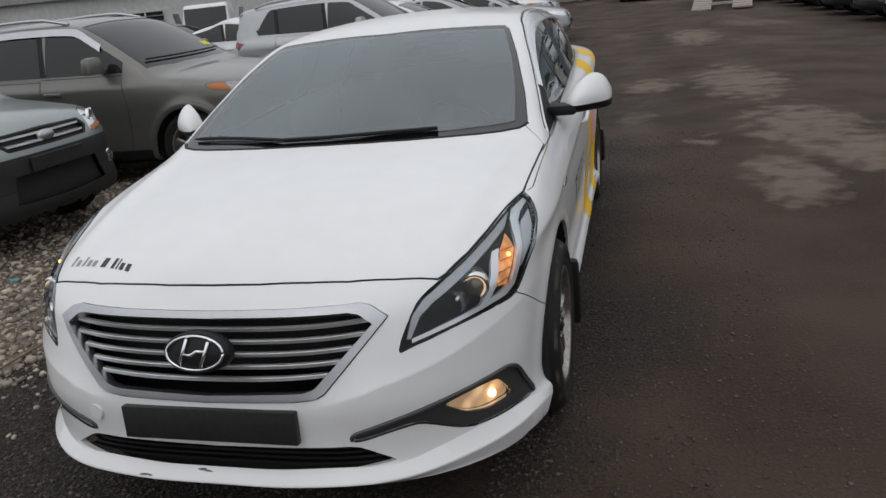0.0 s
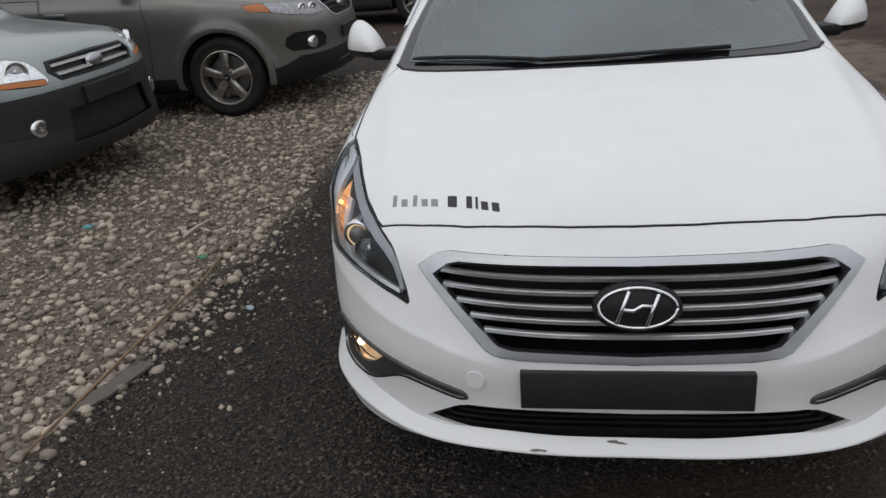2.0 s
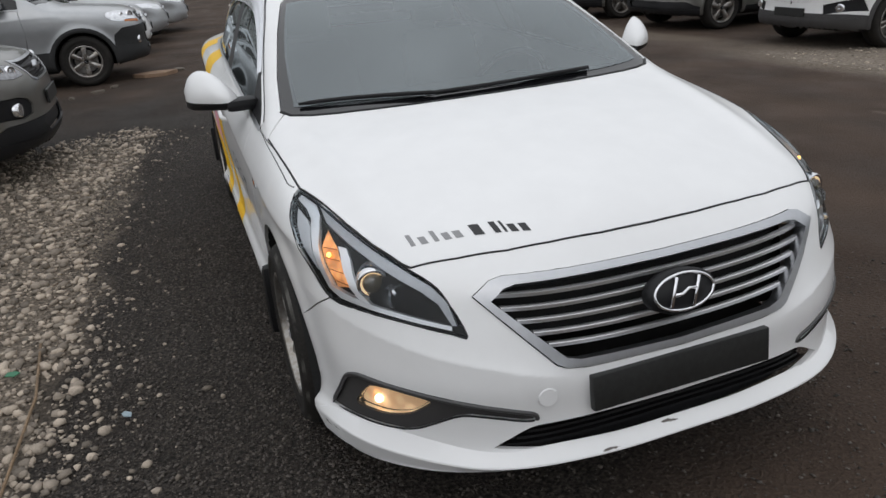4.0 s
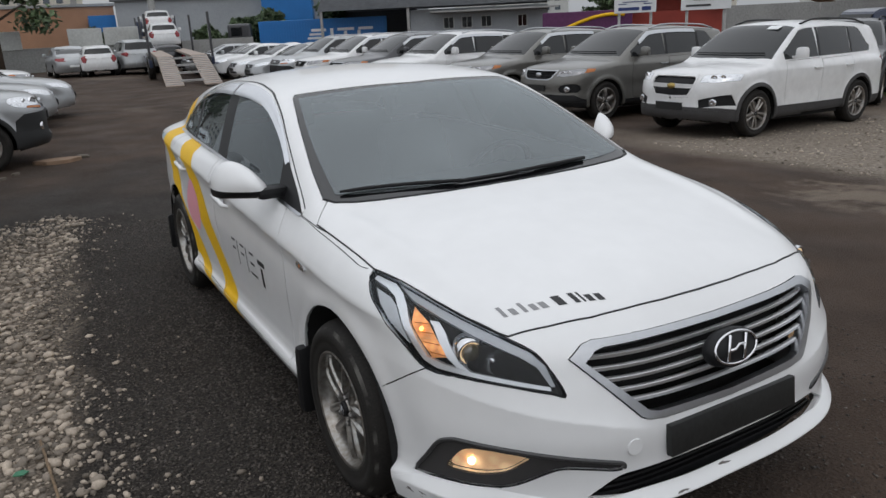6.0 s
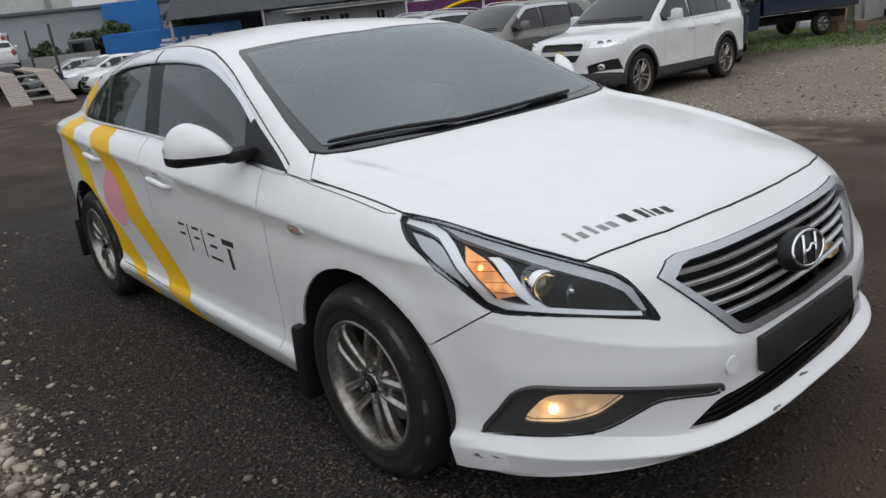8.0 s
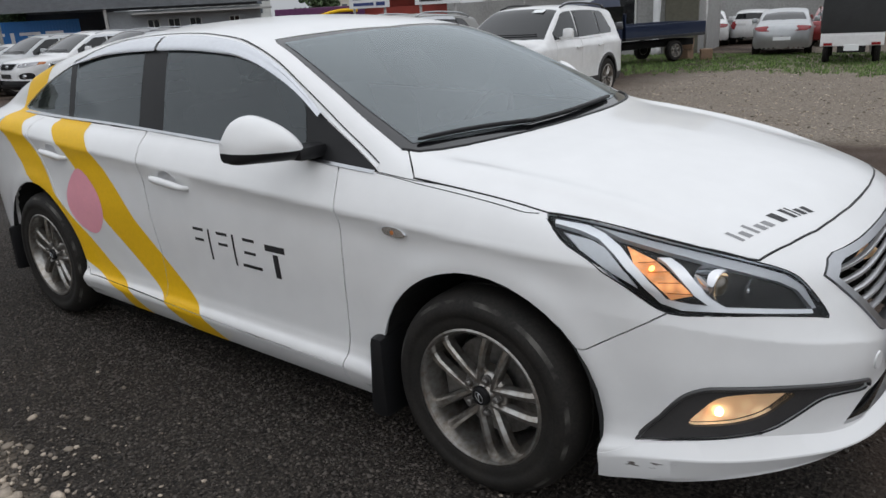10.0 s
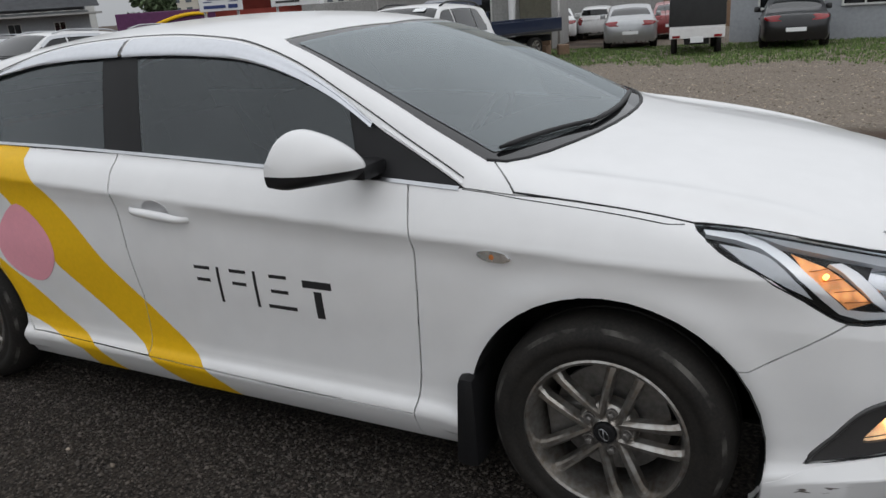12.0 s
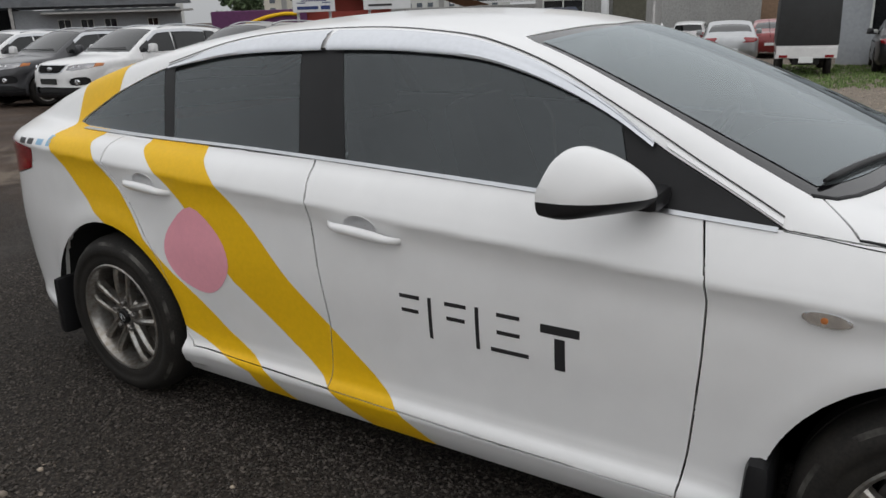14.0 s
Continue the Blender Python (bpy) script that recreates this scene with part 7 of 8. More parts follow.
# car carrier with its ramps down
carrier = tagged(holder("car_carrier"), "car carrier lorry with both rear ramps lowered and two cars aboard", "lorry")
m = pose(3.9, 26.0, ground_z(3.9, 26.0), 0, 0, -7.5)
for x in (-0.95, 0.35):
    bm = bmesh.new()
    d = math.degrees(math.atan2(0.86, 4.6))
    rm = m @ pose(x, 0, 0.02, d, 0, 0)
    box(bm, (0, 0, 0), (0.62, 4.75, 0.06), 0.015, rm)
    ramp = part("ramp", bm, RAMPSTEEL, carrier, "worn pinkish steel ramp plate")
    for k in range(15):
        bm = bmesh.new()
        box(bm, (0.02, 0.14 + 0.31 * k, 0.055), (0.60, 0.19 + 0.31 * k, 0.085), 0.008, rm)
        part("cleat", bm, GALV, ramp)
for k in range(4):
    bm = bmesh.new()
    y = 0.5 + 1.2 * k
    box(bm, (-0.40, y, 0.06 + y * 0.187), (0.40, y + 0.10, 0.14 + y * 0.187), 0.01, m)
    part("cross_bar", bm, GALV, carrier)
for x in (-0.95, 0.35):
    bm = bmesh.new()
    box(bm, (0, 0, 0), (0.62, 15.6, 0.10), 0.02, m @ pose(x, 4.6, 0.86, 0.3, 0, 0))
    part("deck_track", bm, RAMPSTEEL, carrier)
for x in (-1.2, 1.2):
    bm = bmesh.new()
    box(bm, (x - 0.06, 4.5, 0.55), (x + 0.06, 26.0, 0.85), 0.02, m)
    part("side_rail", bm, PAINTS["navy"], carrier)
    for y, top in ((4.6, 2.6), (14.0, 2.7), (25.5, 2.9)):
        bm = bmesh.new()
        box(bm, (x - 0.05, y, 0.55), (x + 0.05, y + 0.14, top), 0.015, m)
        part("post", bm, PAINTS["dark"], carrier)
    for y in (6.4, 7.6, 26.9):
        wheel(carrier, m @ pose(x * 0.96, y, 0.46, 0, 0, 0 if x < 0 else 180), 0.46, 0.27, 0.26, "ten", 24)
bm = bmesh.new()
box(bm, (-1.2, 26.4, 0.4), (1.2, 28.4, 2.7), 0.15, m)
part("cab", bm, PAINTS["navy"], carrier)
for x in (-0.95, 0.35):
    bm = bmesh.new()
    box(bm, (x, 20.2, 1.62), (x + 0.62, 26.2, 1.72), 0.02, m)
    part("upper_track", bm, RAMPSTEEL, carrier)
park("hatch", *(m @ Vector((0.0, 20.0, 0)))[:2], 172.5, "white", "white hatchback standing on the carrier's deck", z=0.88, pitch=-0.3)
park("hatch", *(m @ Vector((0.0, 24.9, 0)))[:2], 172.5, "white", "white car on the carrier's upper deck", z=1.63, pitch=0.3)


# boards on posts, red house, purple trailer, low wall to the north-east
def board(name, a, b, low, high, label, bars, foot=-1.0):
    ob = tagged(holder(name), label, "sign")
    m = plan(*a, *b)
    L = math.hypot(b[0] - a[0], b[1] - a[1])
    bm = bmesh.new()
    box(bm, (0, 0, low), (L, 0.08, high), 0.015, m)
    part("panel", bm, SIGNWHITE, ob)
    for x, z, w, h, mat in bars:
        bm = bmesh.new()
        box(bm, (x * L, -0.012, low + z * (high - low)), ((x + w) * L, -0.004, low + (z + h) * (high - low)), 0, m)
        part("mark_bar", bm, mat, ob)
    for x in (0.12 * L, 0.88 * L):
        bm = bmesh.new()
        tube(bm, [m @ Vector((x, 0.14, foot)), m @ Vector((x, 0.14, high))], 0.05, 8)
        part("post", bm, GALV, ob)
    return ob


board("sign_board", (17.82, 20.06), (18.86, 19.02), 1.64, 2.23, "small white sign board with a dark line drawing", ((0.2, 0.62, 0.6, 0.05, SIGNBLUE), (0.1, 0.5, 0.2, 0.05, SIGNBLUE), (0.7, 0.5, 0.2, 0.05, SIGNBLUE), (0.1, 0.15, 0.5, 0.18, SIGNBLUE), (0.66, 0.13, 0.22, 0.22, SIGNBLUE)))
board("sign_board", (18.15, 17.2), (19.12, 15.96), 1.64, 2.73, "white sign board with rows of dark bars", ((0.05, 0.45, 0.1, 0.5, INK), (0.22, 0.75, 0.7, 0.12, INK), (0.22, 0.55, 0.6, 0.1, INK), (0.25, 0.28, 0.5, 0.07, INK), (0.1, 0.1, 0.5, 0.06, INK)))
board("sign_board", (30.9, 21.6), (33.9, 17.0), 1.85, 3.6, "wide white sign board with a bold dark bar", ((0.08, 0.18, 0.12, 0.3, REDWALL), (0.24, 0.2, 0.16, 0.3, INK), (0.44, 0.2, 0.36, 0.3, INK), (0.24, 0.06, 0.6, 0.06, INK)))
house, m, L = block("red_house", (20.29, 22.59), (22.99, 19.57), 4.5, -1, 1.72, REDWALL, "low red-walled house with gabled brown roofs")
for x in (0.3, 4.2):
    bm = bmesh.new()
    rows = [[bm.verts.new(m @ Vector((x + dx, y, z))) for dx, z in ((-0.4, 1.70), (1.7, 2.42), (3.8, 1.70))] for y in (-0.4, 4.8)]
    for k in range(2):
        bm.faces.new((rows[0][k], rows[0][k + 1], rows[1][k + 1], rows[1][k]))
    bmesh.ops.solidify(bm, geom=bm.faces[:], thickness=0.16)
    part("roof", bm, CARDBOARD, house, "brown gabled roof")
    if x < 1:
        bm = bmesh.new()
        bm.faces.new([bm.verts.new(m @ Vector((x + dx, -0.05, z))) for dx, z in ((-0.2, 1.70), (3.6, 1.70), (1.7, 2.36))])
        bmesh.ops.solidify(bm, geom=bm.faces[:], thickness=0.1)
        part("gable", bm, REDWALL, house)
trailer, m, L = block("purple_trailer", (17.24, 23.57), (19.9, 21.29), 1.7, 0.3, 1.79, PURPLE, "purple box trailer with a yellow swoosh", category="trailer")
bm = bmesh.new()
tube(bm, [m @ Vector((0.9 + 2.3 * f, -0.03, 1.15 + 0.48 * math.sin(math.pi * f * 0.62))) for f in np.linspace(0, 1, 14)], 0.07, 6)
part("swoosh", bm, YELLOW, trailer)
for x in (0.6, 2.9):
    wheel(trailer, m @ pose(x, 0.1, 0.06, 0, 0, 90), 0.45, 0.27, 0.26, "ten", 24)
wall_run("wall_north_east", (33.5, 30.0), (37.0, 8.0), -1.2, 1.75, 0.2, CONCRETE, "low grey yard wall")

# apartment blocks far off
pane_bm = bmesh.new()
box(pane_bm, (-0.9, -0.15, -0.7), (0.9, 0.05, 0.7), 0.0)
far_pane = mesh_from(pane_bm, "window", material("far_window", (0.10, 0.12, 0.14), 0.2, vary=0.3))
for n, (x, y, wide, turn, mat, floors) in enumerate(((8, 262, 30, 2, BEIGE, 7), (52, 255, 34, -8, WALLWHITE, 5), (100, 243, 40, -22, BEIGE, 5), (150, 215, 38, -36, WALLWHITE, 5), (190, 178, 34, -46, BEIGE, 5), (222, 136, 36, -58, WALLWHITE, 5), (-38, 262, 40, 6, WALLWHITE, 6), (246, 92, 34, -68, BEIGE, 5))):
    flat = tagged(holder("apartment_block", pose(x, y, -1, 0, 0, turn)), "tall pale apartment block far beyond the yard", "building", "apartment blocks")
    bm = bmesh.new()
    box(bm, (-wide / 2, 0, 0), (wide / 2, 14, 54), 0.2)
    part("wall", bm, mat, flat)
    for f in range(floors):
        for k in range(int(wide // 3.6)):
            if k % 4 != 3:
                part("window", far_pane, mat, flat, m=pose(-wide / 2 + 2.0 + 3.6 * k, 0, 2.2 + 2.9 * f))
    for k in range(int(wide // 14.4)):
        bm = bmesh.new()
        box(bm, (-wide / 2 + 12.1 + 14.4 * k, -0.5, 0), (-wide / 2 + 13.8 + 14.4 * k, 0.0, 54), 0.05)
        part("stair_tower", bm, CONCRETE, flat)


# trees and bushes
def foliage(bm, centre, size, count, leaf, rng):
    for _ in range(count):
        d = Vector([rng.gauss(0, 1) for _ in range(3)]).normalized() * rng.uniform(0.35, 1.0)
        p = Vector(centre) + Vector((d.x * size[0], d.y * size[1], d.z * size[2]))
        q = Matrix.Rotation(rng.uniform(0, 6.3), 3, Vector([rng.gauss(0, 1) for _ in range(3)]).normalized())
        s = leaf * rng.uniform(0.6, 1.3)
        vs = [bm.verts.new(p + q @ Vector(v) * s) for v in ((-1, -0.5, 0), (0.2, -0.6, 0.2), (1, 0, 0), (0.1, 0.6, 0.2))]
        bm.faces.new(vs)


def tree(x, y, h, wide, label, seed, leaf=0.16, base=None):
    rng = random.Random(seed)
    z = ground_z(x, y) if base is None else base
    ob = tagged(holder("tree", pose(x, y, z)), label, "tree")
    bm = bmesh.new()
    tube(bm, [(0, 0, -0.2), (0.05, 0, h * 0.35), (-0.06, 0.04, h * 0.7), (0, 0, h * 0.92)], [0.05 * h * 0.6, 0.02 * h, 0.012 * h, 0.02], 8)
    part("trunk", bm, BARK, ob)
    tips = []
    for k in range(7):
        a, f = 2.4 * k, 0.35 + 0.08 * k
        tip = Vector((math.cos(a) * wide * (0.62 - 0.05 * k), math.sin(a) * wide * (0.62 - 0.05 * k), h * (f + 0.16)))
        bm = bmesh.new()
        tube(bm, [(0, 0, h * f), tip * 0.6 + Vector((0, 0, h * f * 0.4)), tip], [0.010 * h, 0.007 * h, 0.01], 6)
        part("limb", bm, BARK, ob)
        tips.append(tip)
    bm = bmesh.new()
    for tip in tips + [Vector((0, 0, h * 0.9)), Vector((0, 0, h * 0.6))]:
        for _ in range(4):
            foliage(bm, tip + Vector([rng.uniform(-0.35, 0.35) * wide for _ in range(3)]), (wide * 0.33, wide * 0.33, wide * 0.28), 110, leaf, rng)
    part("crown", bm, LEAF, ob)
    return ob


tree(-1.9, 48.8, 8.0, 3.4, "dark leafy tree behind the fence", 1, 0.22)
tree(-7.5, 50.0, 9.0, 3.2, "dark leafy tree behind the fence", 2, 0.22)
tree(4.0, 58, 1.9, 1.3, "low leafy tree behind the fence", 3, 0.2)
tree(6.4, 62, 1.8, 1.2, "low leafy tree behind the fence", 4, 0.2)
tree(15.5, 73, 2.4, 1.6, "leafy tree before the warehouse", 5, 0.24)
tree(19.5, 75, 2.9, 1.8, "leafy tree before the warehouse", 6, 0.24)
tree(23.0, 76, 3.6, 1.8, "leafy tree beside the shed", 7, 0.24)
tree(28.6, 74, 4.6, 2.0, "leafy tree beside the shed", 8, 0.24)
tree(52.0, 58.0, 4.4, 2.4, "leafy tree beside the shed", 9, 0.26)
tree(57.0, 54.0, 4.4, 2.4, "leafy tree beside the shed", 10, 0.26)
for n, (x, y) in enumerate(((6.6, 48.5), (10.5, 70.0))):
    bm = bmesh.new()
    tube(bm, [(x, y, -0.8), (x, y, 9.0)], [0.16, 0.10], 10)
    thing("utility_pole", bm, CONCRETE, "slim grey concrete utility pole", "pole")
for n, (pts) in enumerate((((6.6, 48.5, 7.4), (10.5, 70, 7.6)), ((6.6, 48.5, 6.6), (34, 70.0, 6.0)))):
    a, b = Vector(pts[0]), Vector(pts[1])
    bm = bmesh.new()
    tube(bm, [a.lerp(b, f) - Vector((0, 0, 2.4 * f * (1 - f))) for f in np.linspace(0, 1, 12)], 0.025, 5)
    thing("cable", bm, BLACK, "sagging black overhead cable", "cable")

# the house with the blue board to the west
west, m, L = block("west_office", (-23.5, 16.5), (-11.5, 25.8), 6, -0.2, 2.55, WALLWHITE, "long off-white yard office with barred windows", roof_mat=CONCRETE, over=0.25)
for x in (2.4, 5.6, 8.6):
    win = window_on(west, m, x, 1.15, 2.0, 0.8, panes=3)
    for z in (1.35, 1.55, 1.75):
        bm = bmesh.new()
        tube(bm, [m @ Vector((x, -0.12, z)), m @ Vector((x + 2.0, -0.12, z))], 0.02, 6)
        part("bar", bm, GALV, win)
bm = bmesh.new()
box(bm, (5.0, -0.12, 2.6), (10.0, 0.05, 3.6), 0.02, m)
board_west = part("name_board", bm, SIGNBLUE, west, "navy board with pale bars")
for x0, x1 in ((5.4, 5.8), (6.9, 7.6), (7.8, 9.6)):
    bm = bmesh.new()
    box(bm, (x0, -0.135, 2.85), (x1, -0.125, 3.15), 0, m)
    part("mark_bar", bm, SIGNWHITE, board_west)
wall_run("wall_west", (-11.4, 26.0), (-5.0, 30.5), -0.4, 1.9, 0.2, GREYWALL, "grey sheet wall behind the second row")
wall_run("wall_far_west", (-40, 8), (-23.6, 16.4), -0.2, 2.4, 0.2, GREYWALL, "grey sheet wall at the yard's edge")


# small lorries
def light_truck(name, m, colour, label, canvas, category="truck"):
    """A small flatbed, nose at y = 0."""
    ob = tagged(holder(name, m), label, category)
    bm = bmesh.new()
    rows = []
    for y, zs in ((0.0, (0.42, 0.95, 1.02)), (0.06, (0.40, 1.05, 1.10)), (0.42, (0.38, 1.05, 1.85)), (0.60, (0.36, 1.05, 1.93)), (1.45, (0.36, 1.05, 1.95)), (1.55, (0.40, 1.05, 1.90))):
        row = []
        for x, z in ((-0.80, zs[0]), (-0.84, zs[1]), (-0.70, zs[2]), (0.70, zs[2]), (0.84, zs[1]), (0.80, zs[0])):
            row.append(bm.verts.new((x, y, z)))
        rows.append(row)
    for p, q in zip(rows, rows[1:]):
        for k in range(5):
            bm.faces.new((p[k], p[k + 1], q[k + 1], q[k]))
    bm.faces.new(rows[0])
    bm.faces.new(rows[-1][::-1])
    bmesh.ops.recalc_face_normals(bm, faces=bm.faces[:])
    bmesh.ops.bevel(bm, geom=bm.edges[:], offset=0.03, segments=2, affect="EDGES")
    cab = part("cab", smooth_all(bm, 0.7), PAINTS[colour], ob)
    for s in (-1, 1):
        bm = bmesh.new()
        box(bm, (-0.008, 0.55, 1.12), (0.008, 1.35, 1.75), 0.0, pose(s * 0.775, 0, 0, 0, s * 9.5, 0) @ pose(s * 0.03, 0, 0))
        part("side_window", bm, DARKGLASS, cab)
    bm = bmesh.new()
    box(bm, (-0.68, -0.01, 0.0), (0.68, 0.01, 0.78), 0.0, pose(0, 0.06, 1.10, -25, 0, 0))
    part("windscreen", bm, DARKGLASS, cab)
    bm = bmesh.new()
    box(bm, (-0.38, 0.5, 0.42), (0.38, 4.85, 0.62), 0.02)
    part("chassis", bm, DARK, ob)
    bm = bmesh.new()
    box(bm, (-0.85, 1.65, 0.72), (0.85, 4.85, 0.80), 0.01)
    part("bed_floor", bm, PAINTS["dark"], ob)
    for lo, hi in (((-0.85, 1.65, 0.80), (-0.81, 4.85, 1.14)), ((0.81, 1.65, 0.80), (0.85, 4.85, 1.14)), ((-0.81, 4.81, 0.80), (0.81, 4.85, 1.14)), ((-0.81, 1.65, 0.80), (0.81, 1.69, 1.5))):
        bm = bmesh.new()
        box(bm, lo, hi, 0.008)
        part("drop_side", bm, PAINTS["white" if canvas else colour], ob)
    if canvas:
        bm = bmesh.new()
        box(bm, (-0.88, 1.62, 0.98), (0.88, 4.88, 2.45), 0.08, None, (0.96, 0.99))
        part("canvas_cover", smooth_all(bm), CANVAS, ob, "black tarpaulin box")
        bm = bmesh.new()
        box(bm, (-0.85, 4.86, 0.62), (0.85, 4.90, 0.94), 0.01)
        part("tail_board", bm, PAINTS["white"], ob)
        for s in (-1, 1):
            bm = bmesh.new()
            box(bm, (s * 0.64 - 0.12, 4.90, 0.64), (s * 0.64 + 0.12, 4.93, 0.72), 0.01)
            part("tail_lamp", bm, RED, ob)
        bm = bmesh.new()
        box(bm, (-0.2, 4.90, 0.48), (0.2, 4.92, 0.66), 0.004)
        part("rear_plate", bm, PAPER, ob)
    for y in (0.72, 3.7):
        for s in (-1, 1):
            wheel(ob, pose(s * 0.70, y, 0.31, 0, 0, 0 if s < 0 else 180), 0.31, 0.19, 0.19, "six", 28)
    return ob


light_truck("pickup_truck", pose(17.4, 11.0, ground_z(17.4, 11.0), 0, 0, -114), "navy", "navy flatbed pickup parked beside the wall", False)
light_truck("covered_truck", pose(23.7, 4.5, ground_z(22, 4), 0, 0, 100) @ Matrix.Scale(0.86, 4), "white", "small white truck with a black tarpaulin box", True)
light_truck("pickup_truck", pose(-12.4, 21.0, 0, 0, 0, 20), "white", "small white flatbed truck by the office", False)

# the house and gate to the east
east, m, L = block("east_house", (25.6, 3.6), (23.6, -12.0), 8, -1, 2.7, GREYWALL, "grey-walled house with white-framed windows", roof_mat=SLATE, over=0.3)
for x in (0.9, 3.4, 7.0):
    window_on(east, m, x, 0.42, 2.0, 1.25, panes=3)
store, m, L = block("gate_building", (24.9, 14.1), (25.6, 10.0), 5, -1, 2.9, CONCRETE, "plain grey building beside the gate", roof_mat=SLATE, over=0.2)
window_on(store, m, 0.3, 0.3, 1.6, 1.5, frame_mat=WALLWHITE, panes=2)
bm = bmesh.new()
box(bm, (3.0, -0.25, -0.8), (4.2, -0.05, 2.9), 0.04, m)
part("tarpaulin", bm, material("olive_tarpaulin", (0.10, 0.095, 0.07), 0.7, vary=0.2, bump_by=0.01), store, "olive tarpaulin hung on the wall")
bm = bmesh.new()
tube(bm, [m @ Vector((2.75 + dx, -0.45, z)) for dx, z in ((0, -0.62), (0.03, -0.3), (-0.02, 0.1), (0.02, 1.2), (0, 3.0))], [0.22, 0.17, 0.10, 0.14, 0.15], 10)
thing("wrapped_post", smooth_all(bm, 1.2), SIGNWHITE, "post wrapped in pale crumpled sheeting", "post")
wall_run("wall_beyond_gate", (38, 20), (38, -2), -1.2, 2.2, 0.2, CARDBOARD, "brown wall beyond the gate")
for x in (25.3, 25.0):
    bm = bmesh.new()
    y = 9.6 if x > 25.1 else 4.2
    tube(bm, [(x, y, -1), (x, y, 1.6)], 0.05, 8)
    thing("gate_post", bm, GALV, "slim steel gate post", "post")
for n, (dx, dz, s) in enumerate(((0, 0, 0.5), (0.1, 0.34, 0.42), (0.75, 0, 0.36))):
    bm = bmesh.new()
    box(bm, (-s / 2, -s / 2, 0), (s / 2, s / 2, 0.33), 0.02, pose(22.2, 9.2 - dx, ground_z(22.2, 9.2) + dz, 0, 0, 14 * n))
    thing("crate", bm, CARDBOARD, "weathered brown crate on the grass by the gate", "crate")
# added wall, always out of view; only light and reflections meet it
wall_run("unseen_wall_south", (-40, -30), (45, -30), -1.2, 3.0, 0.2, GREYWALL, "unseen plain grey wall added behind the camera")


# ---- stones, grass and litter ----
STONE = material("pale_stones", (0.335, 0.282, 0.226), 0.85, vary=0.25, scale=30, fine=200, island=True)
CHIP = material("dark_chips", (0.078, 0.066, 0.056), 0.65, vary=0.3, scale=40, fine=200, island=True)


def scatter(name, mat, label, spots, low, high, flat, seed, coarse=False):
    """Many small stones joined into one sheet of stuff: spots are their places in plan."""
    rng = np.random.default_rng(seed)
    ball = np.array([(0, 0, 1), (0.894, 0, 0.447), (0.276, 0.851, 0.447), (-0.724, 0.526, 0.447), (-0.724, -0.526, 0.447), (0.276, -0.851, 0.447),
                     (0.724, 0.526, -0.447), (-0.276, 0.851, -0.447), (-0.894, 0, -0.447), (-0.276, -0.851, -0.447), (0.724, -0.526, -0.447), (0, 0, -1)])
    tri = [(0, 1, 2), (0, 2, 3), (0, 3, 4), (0, 4, 5), (0, 5, 1), (1, 6, 2), (2, 7, 3), (3, 8, 4), (4, 9, 5), (5, 10, 1), (6, 7, 2), (7, 8, 3), (8, 9, 4), (9, 10, 5), (10, 6, 1), (11, 7, 6), (11, 8, 7), (11, 9, 8), (11, 10, 9), (11, 6, 10)]
    if coarse:
        ball = np.array([(0, 0, 1), (1, 0, 0), (0, 1, 0), (-1, 0, 0), (0, -1, 0), (0, 0, -1)], float)
        tri = [(0, 1, 2), (0, 2, 3), (0, 3, 4), (0, 4, 1), (5, 2, 1), (5, 3, 2), (5, 4, 3), (5, 1, 4)]
    corners = len(ball)
    n = len(spots)
    size = low * (high / low) ** (rng.random(n) ** 2.0)
    stretch = rng.uniform(0.6, 1.25, (n, 3)) * size[:, None]
    stretch[:, 2] *= flat
    a = rng.uniform(0, 6.283, n)
    p = ball[None] * rng.uniform(0.72, 1.15, (n, corners, 1)) * stretch[:, None]
    tilt = rng.uniform(-0.4, 0.4, n)
    y, z = p[..., 1] * np.cos(tilt)[:, None] - p[..., 2] * np.sin(tilt)[:, None], p[..., 1] * np.sin(tilt)[:, None] + p[..., 2] * np.cos(tilt)[:, None]
    x = p[..., 0]
    q = np.stack([x * np.cos(a)[:, None] - y * np.sin(a)[:, None] + spots[:, :1], x * np.sin(a)[:, None] + y * np.cos(a)[:, None] + spots[:, 1:2], z + (spots[:, 2] + stretch[:, 2] * 0.45)[:, None]], -1)
    me = bpy.data.meshes.new(name)
    faces = (np.array(tri)[None] + corners * np.arange(n)[:, None, None]).reshape(-1, 3)
    me.vertices.add(corners * n)
    me.vertices.foreach_set("co", q.ravel())
    me.loops.add(faces.size)
    me.loops.foreach_set("vertex_index", faces.ravel().astype(np.int32))
    me.polygons.add(len(faces))
    me.polygons.foreach_set("loop_start", np.arange(0, faces.size, 3, dtype=np.int32))
    me.update(calc_edges=True)
    me.materials.append(mat)
    return tagged(new(name, me), label, "gravel", kind="stuff")


def bed_edge(y):
    """Where the pale stone bed ends beside the dark lane."""
    return np.interp(y, [-3, 0.2, 0.8, 1.6, 2.4, 3.2, 4.2, 5.0, 6.4, 6.9], [-2.3, -1.98, -1.83, -1.72, -1.77, -1.88, -1.84, -1.70, -1.42, -1.5])


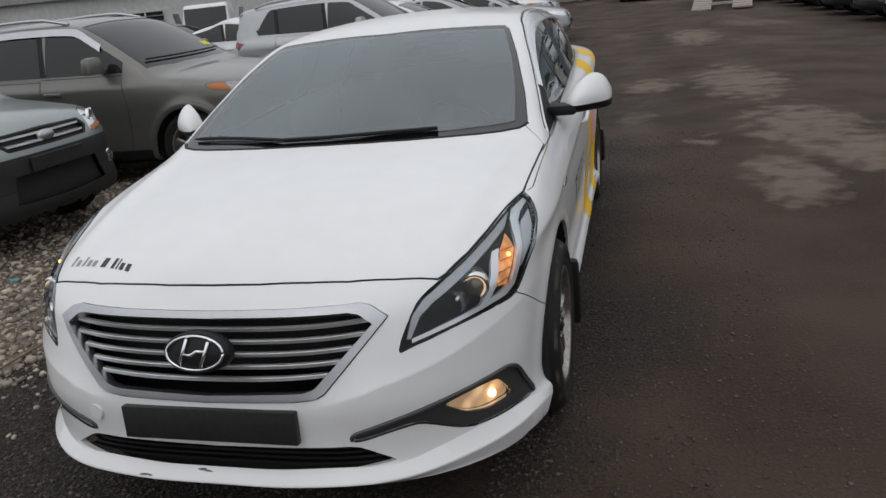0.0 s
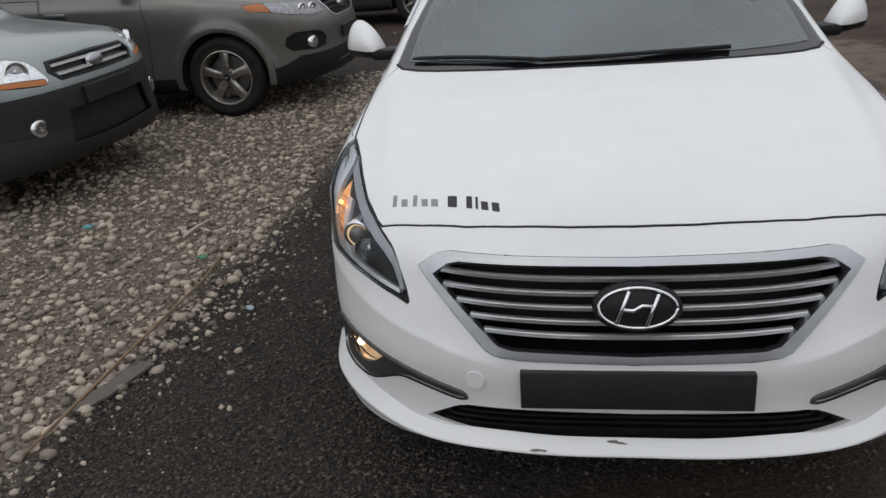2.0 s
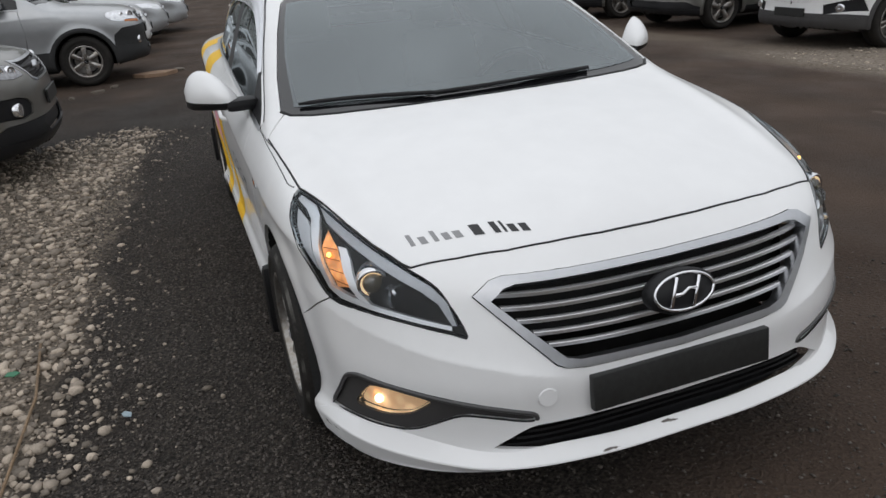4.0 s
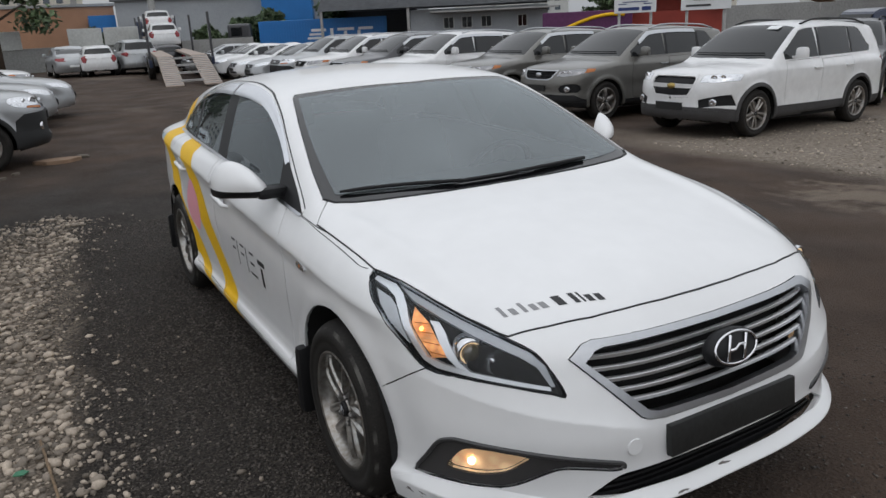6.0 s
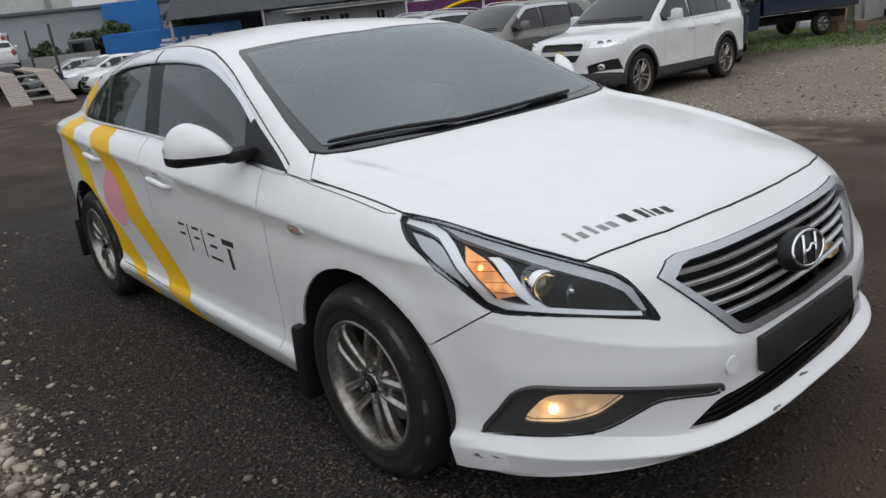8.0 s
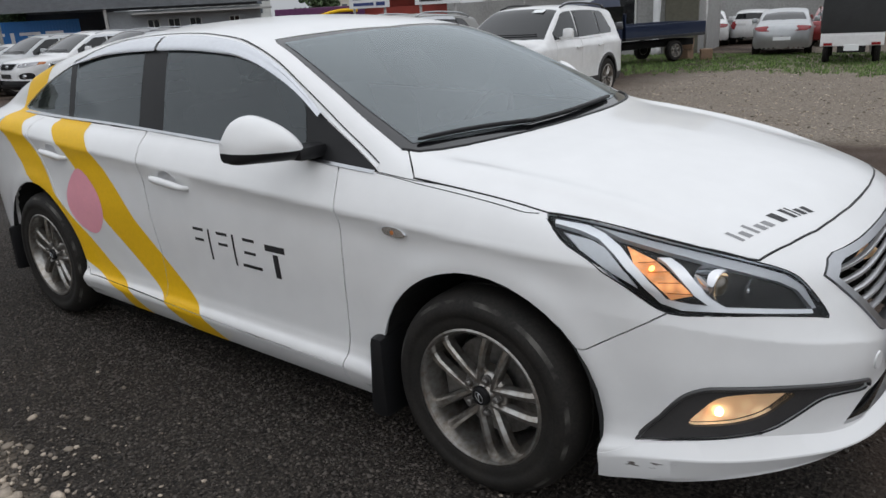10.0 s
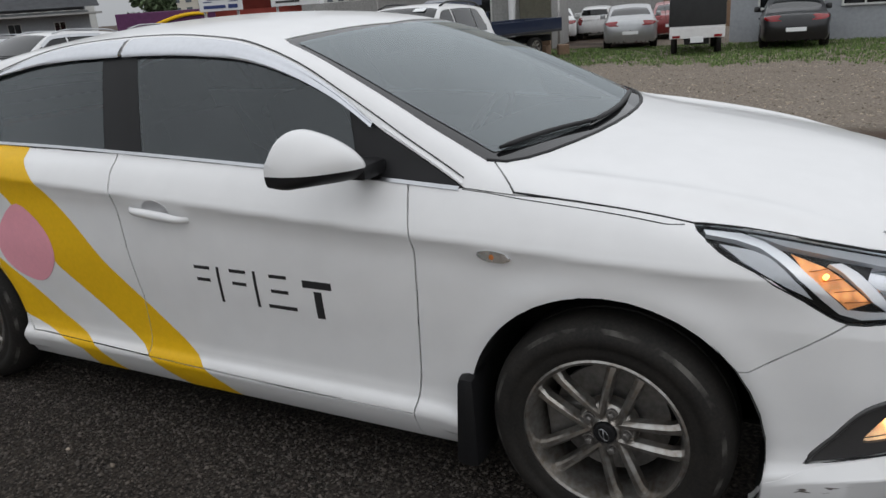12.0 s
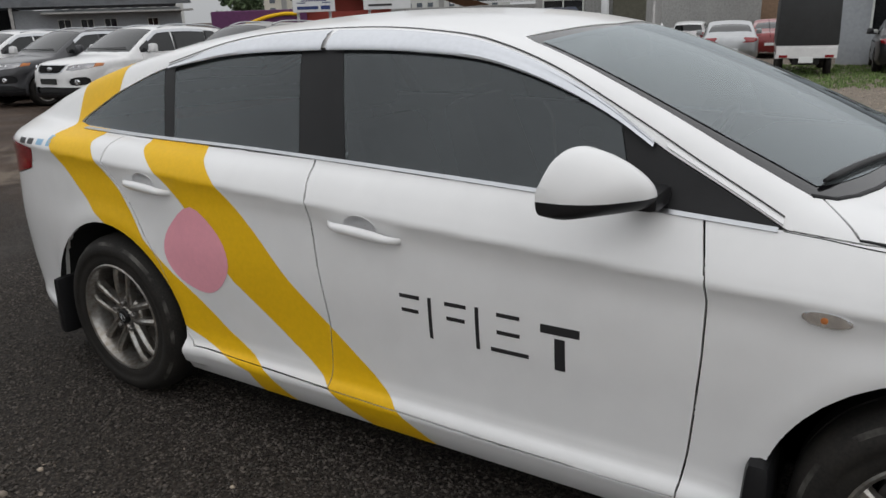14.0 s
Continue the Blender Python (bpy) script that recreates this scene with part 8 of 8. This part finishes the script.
rng = np.random.default_rng(5)
y = rng.uniform(-2.5, 7.0, 38000)
out = rng.random(38000) ** 1.25 * 4.2
x = bed_edge(y) - out + rng.normal(0, 0.06, 38000)
keep = (y < 6.7 - 0.35 * np.abs(x + 1.6) + rng.normal(0, 0.15, 38000)) & (y > -2.2)
scatter("stone_bed", STONE, "pale crushed stones in a bed beside the lane", np.stack([x, y, 0 * x], 1)[keep], 0.006, 0.036, 0.6, 1)
y = rng.uniform(-2.0, 6.5, 900)
x = bed_edge(y) + np.abs(rng.normal(0, 0.22, 900))
scatter("stray_stones", STONE, "pale stones strayed onto the dark lane", np.stack([x, y, 0 * x], 1), 0.005, 0.022, 0.6, 2)
n = 150000
x, y = rng.uniform(-2.6, 1.9, n), rng.uniform(-1.0, 6.0, n)
keep = (x > bed_edge(y) - 0.05) & ~((np.abs(x) < 0.7) & (y > 0.3) & (y < 4.6)) & (rng.random(n) < np.where((x > 0.9) | ((y < 0.25) & (x > -0.5)), 0.18, 1.0))
scatter("dark_grit", CHIP, "loose dark chippings on the damp lane", np.stack([x, y, 0 * x], 1)[keep], 0.0032, 0.0115, 0.6, 3, coarse=True)
n = 9000
x, y = rng.uniform(6.2, 20, n), rng.uniform(-4.0, 6.5, n)
keep = (x > 6.0 + 0.12 * (6 - y)) & (rng.random(n) < (9 / x))
z = np.interp(x, [3, 8, 23, 33], [0, -0.26, -0.57, -0.75])
scatter("east_gravel", STONE, "pale gravel strewn over the eastern yard", np.stack([x, y, z], 1)[keep], 0.010, 0.035, 0.5, 4)


def tuft_field(name, label, spots, height, seed):
    rng = random.Random(seed)
    vs, fs = [], []
    for x, y, z in spots:
        for _ in range(7):
            a, h, w = rng.uniform(0, 6.283), height * rng.uniform(0.5, 1.3), rng.uniform(0.006, 0.014)
            bx, by = x + rng.gauss(0, 0.05), y + rng.gauss(0, 0.05)
            lean = rng.uniform(0.1, 0.6) * h
            c, s = math.cos(a), math.sin(a)
            k = len(vs)
            vs += [(bx - s * w, by + c * w, z - 0.01), (bx + s * w, by - c * w, z - 0.01), (bx + c * lean * 0.4 + s * w * 0.7, by + s * lean * 0.4 - c * w * 0.7, z + h * 0.6), (bx + c * lean * 0.4 - s * w * 0.7, by + s * lean * 0.4 + c * w * 0.7, z + h * 0.6), (bx + c * lean, by + s * lean, z + h)]
            fs += [(k, k + 1, k + 2, k + 3), (k + 3, k + 2, k + 4)]
    me = bpy.data.meshes.new(name)
    me.from_pydata(vs, [], fs)
    me.materials.append(GRASS)
    return tagged(new(name, me), label, "grass", kind="stuff")


rng2 = random.Random(9)
spots = []
for _ in range(6000):
    x, y = rng2.uniform(15.5, 25.0), rng2.uniform(-3, 13)
    edge = 17.2 + 0.6 * math.sin(1.3 * y) + 0.5 * math.sin(0.5 * y + 1) - (1.4 if y < 3 else 0)
    if x > edge + rng2.gauss(0, 0.4):
        spots.append((x, y, ground_z(x, y)))
tuft_field("grass_strip", "uneven green grass along the eastern wall", spots, 0.06, 11)

# litter on the stone bed and the lane
bm = bmesh.new()
slab(bm, [(-0.17, -0.03), (-0.05, -0.045), (0.16, -0.035), (0.18, 0.0), (0.10, 0.045), (-0.08, 0.03), (-0.18, 0.01)], pose(-1.88, 0.60, 0.014, 3, -2, 66), 0.012, 0.003)
thing("slate_strip", bm, CHIP, "thin dark strip lying on the stone bed", "litter")
bm = bmesh.new()
tube(bm, [(-2.26, 2.03, 0.022), (-2.24, 2.13, 0.028), (-2.21, 2.26, 0.024)], [0.008, 0.009, 0.006], 6)
thing("stick", bm, material("bleached_stick", (0.5, 0.44, 0.36), 0.8, vary=0.2), "short bleached stick on the stone bed", "stick")
bm = bmesh.new()
tube(bm, [(-1.98, 0.2, 0.02), (-1.93, 0.9, 0.03), (-1.90, 1.5, 0.025), (-1.94, 2.0, 0.02)], 0.006, 6)
thing("twig", bm, material("brown_twig", (0.22, 0.15, 0.09), 0.85, vary=0.3), "long thin brown twig at the bed's edge", "stick")
for n, (x, y, s, col, text) in enumerate(((-2.02, 1.75, 0.03, (0.03, 0.16, 0.08), "scrap of green plastic among the stones"), (-2.95, 2.2, 0.035, (0.10, 0.32, 0.36), "scrap of turquoise plastic among the stones"), (-1.55, 1.2, 0.03, (0.35, 0.45, 0.5), "scrap of pale plastic on the lane"))):
    bm = bmesh.new()
    slab(bm, [(-s, -0.4 * s), (0.2 * s, -0.6 * s), (s, 0.1 * s), (0.3 * s, 0.6 * s), (-0.7 * s, 0.4 * s)], pose(x, y, 0.024, 12, 8, 50 * n), 0.004, 0.001)
    thing("plastic_scrap", bm, material("plastic_scrap_%s" % "abc"[n], col, 0.4, vary=0.15), text, "litter")
for n, (x, y, s) in enumerate(((-1.35, 10.6, 0.30), (-2.1, 9.6, 0.09), (-1.9, 9.9, 0.07), (-2.4, 9.3, 0.06), (-1.0, 10.9, 0.12))):
    bm = bmesh.new()
    slab(bm, [(s * math.cos(a) * (1 + 0.25 * math.sin(3 * a + n)), s * 0.6 * math.sin(a)) for a in np.linspace(0, 6.283, 12, endpoint=False)], pose(x, y, 0.0, 0, 0, 30 * n), 0.05 if n == 0 else 0.03, 0.01)
    thing("flat_stone", bm, CARDBOARD if n == 0 else STONE, "flat pale rubble lying on the dark ground", "stone")
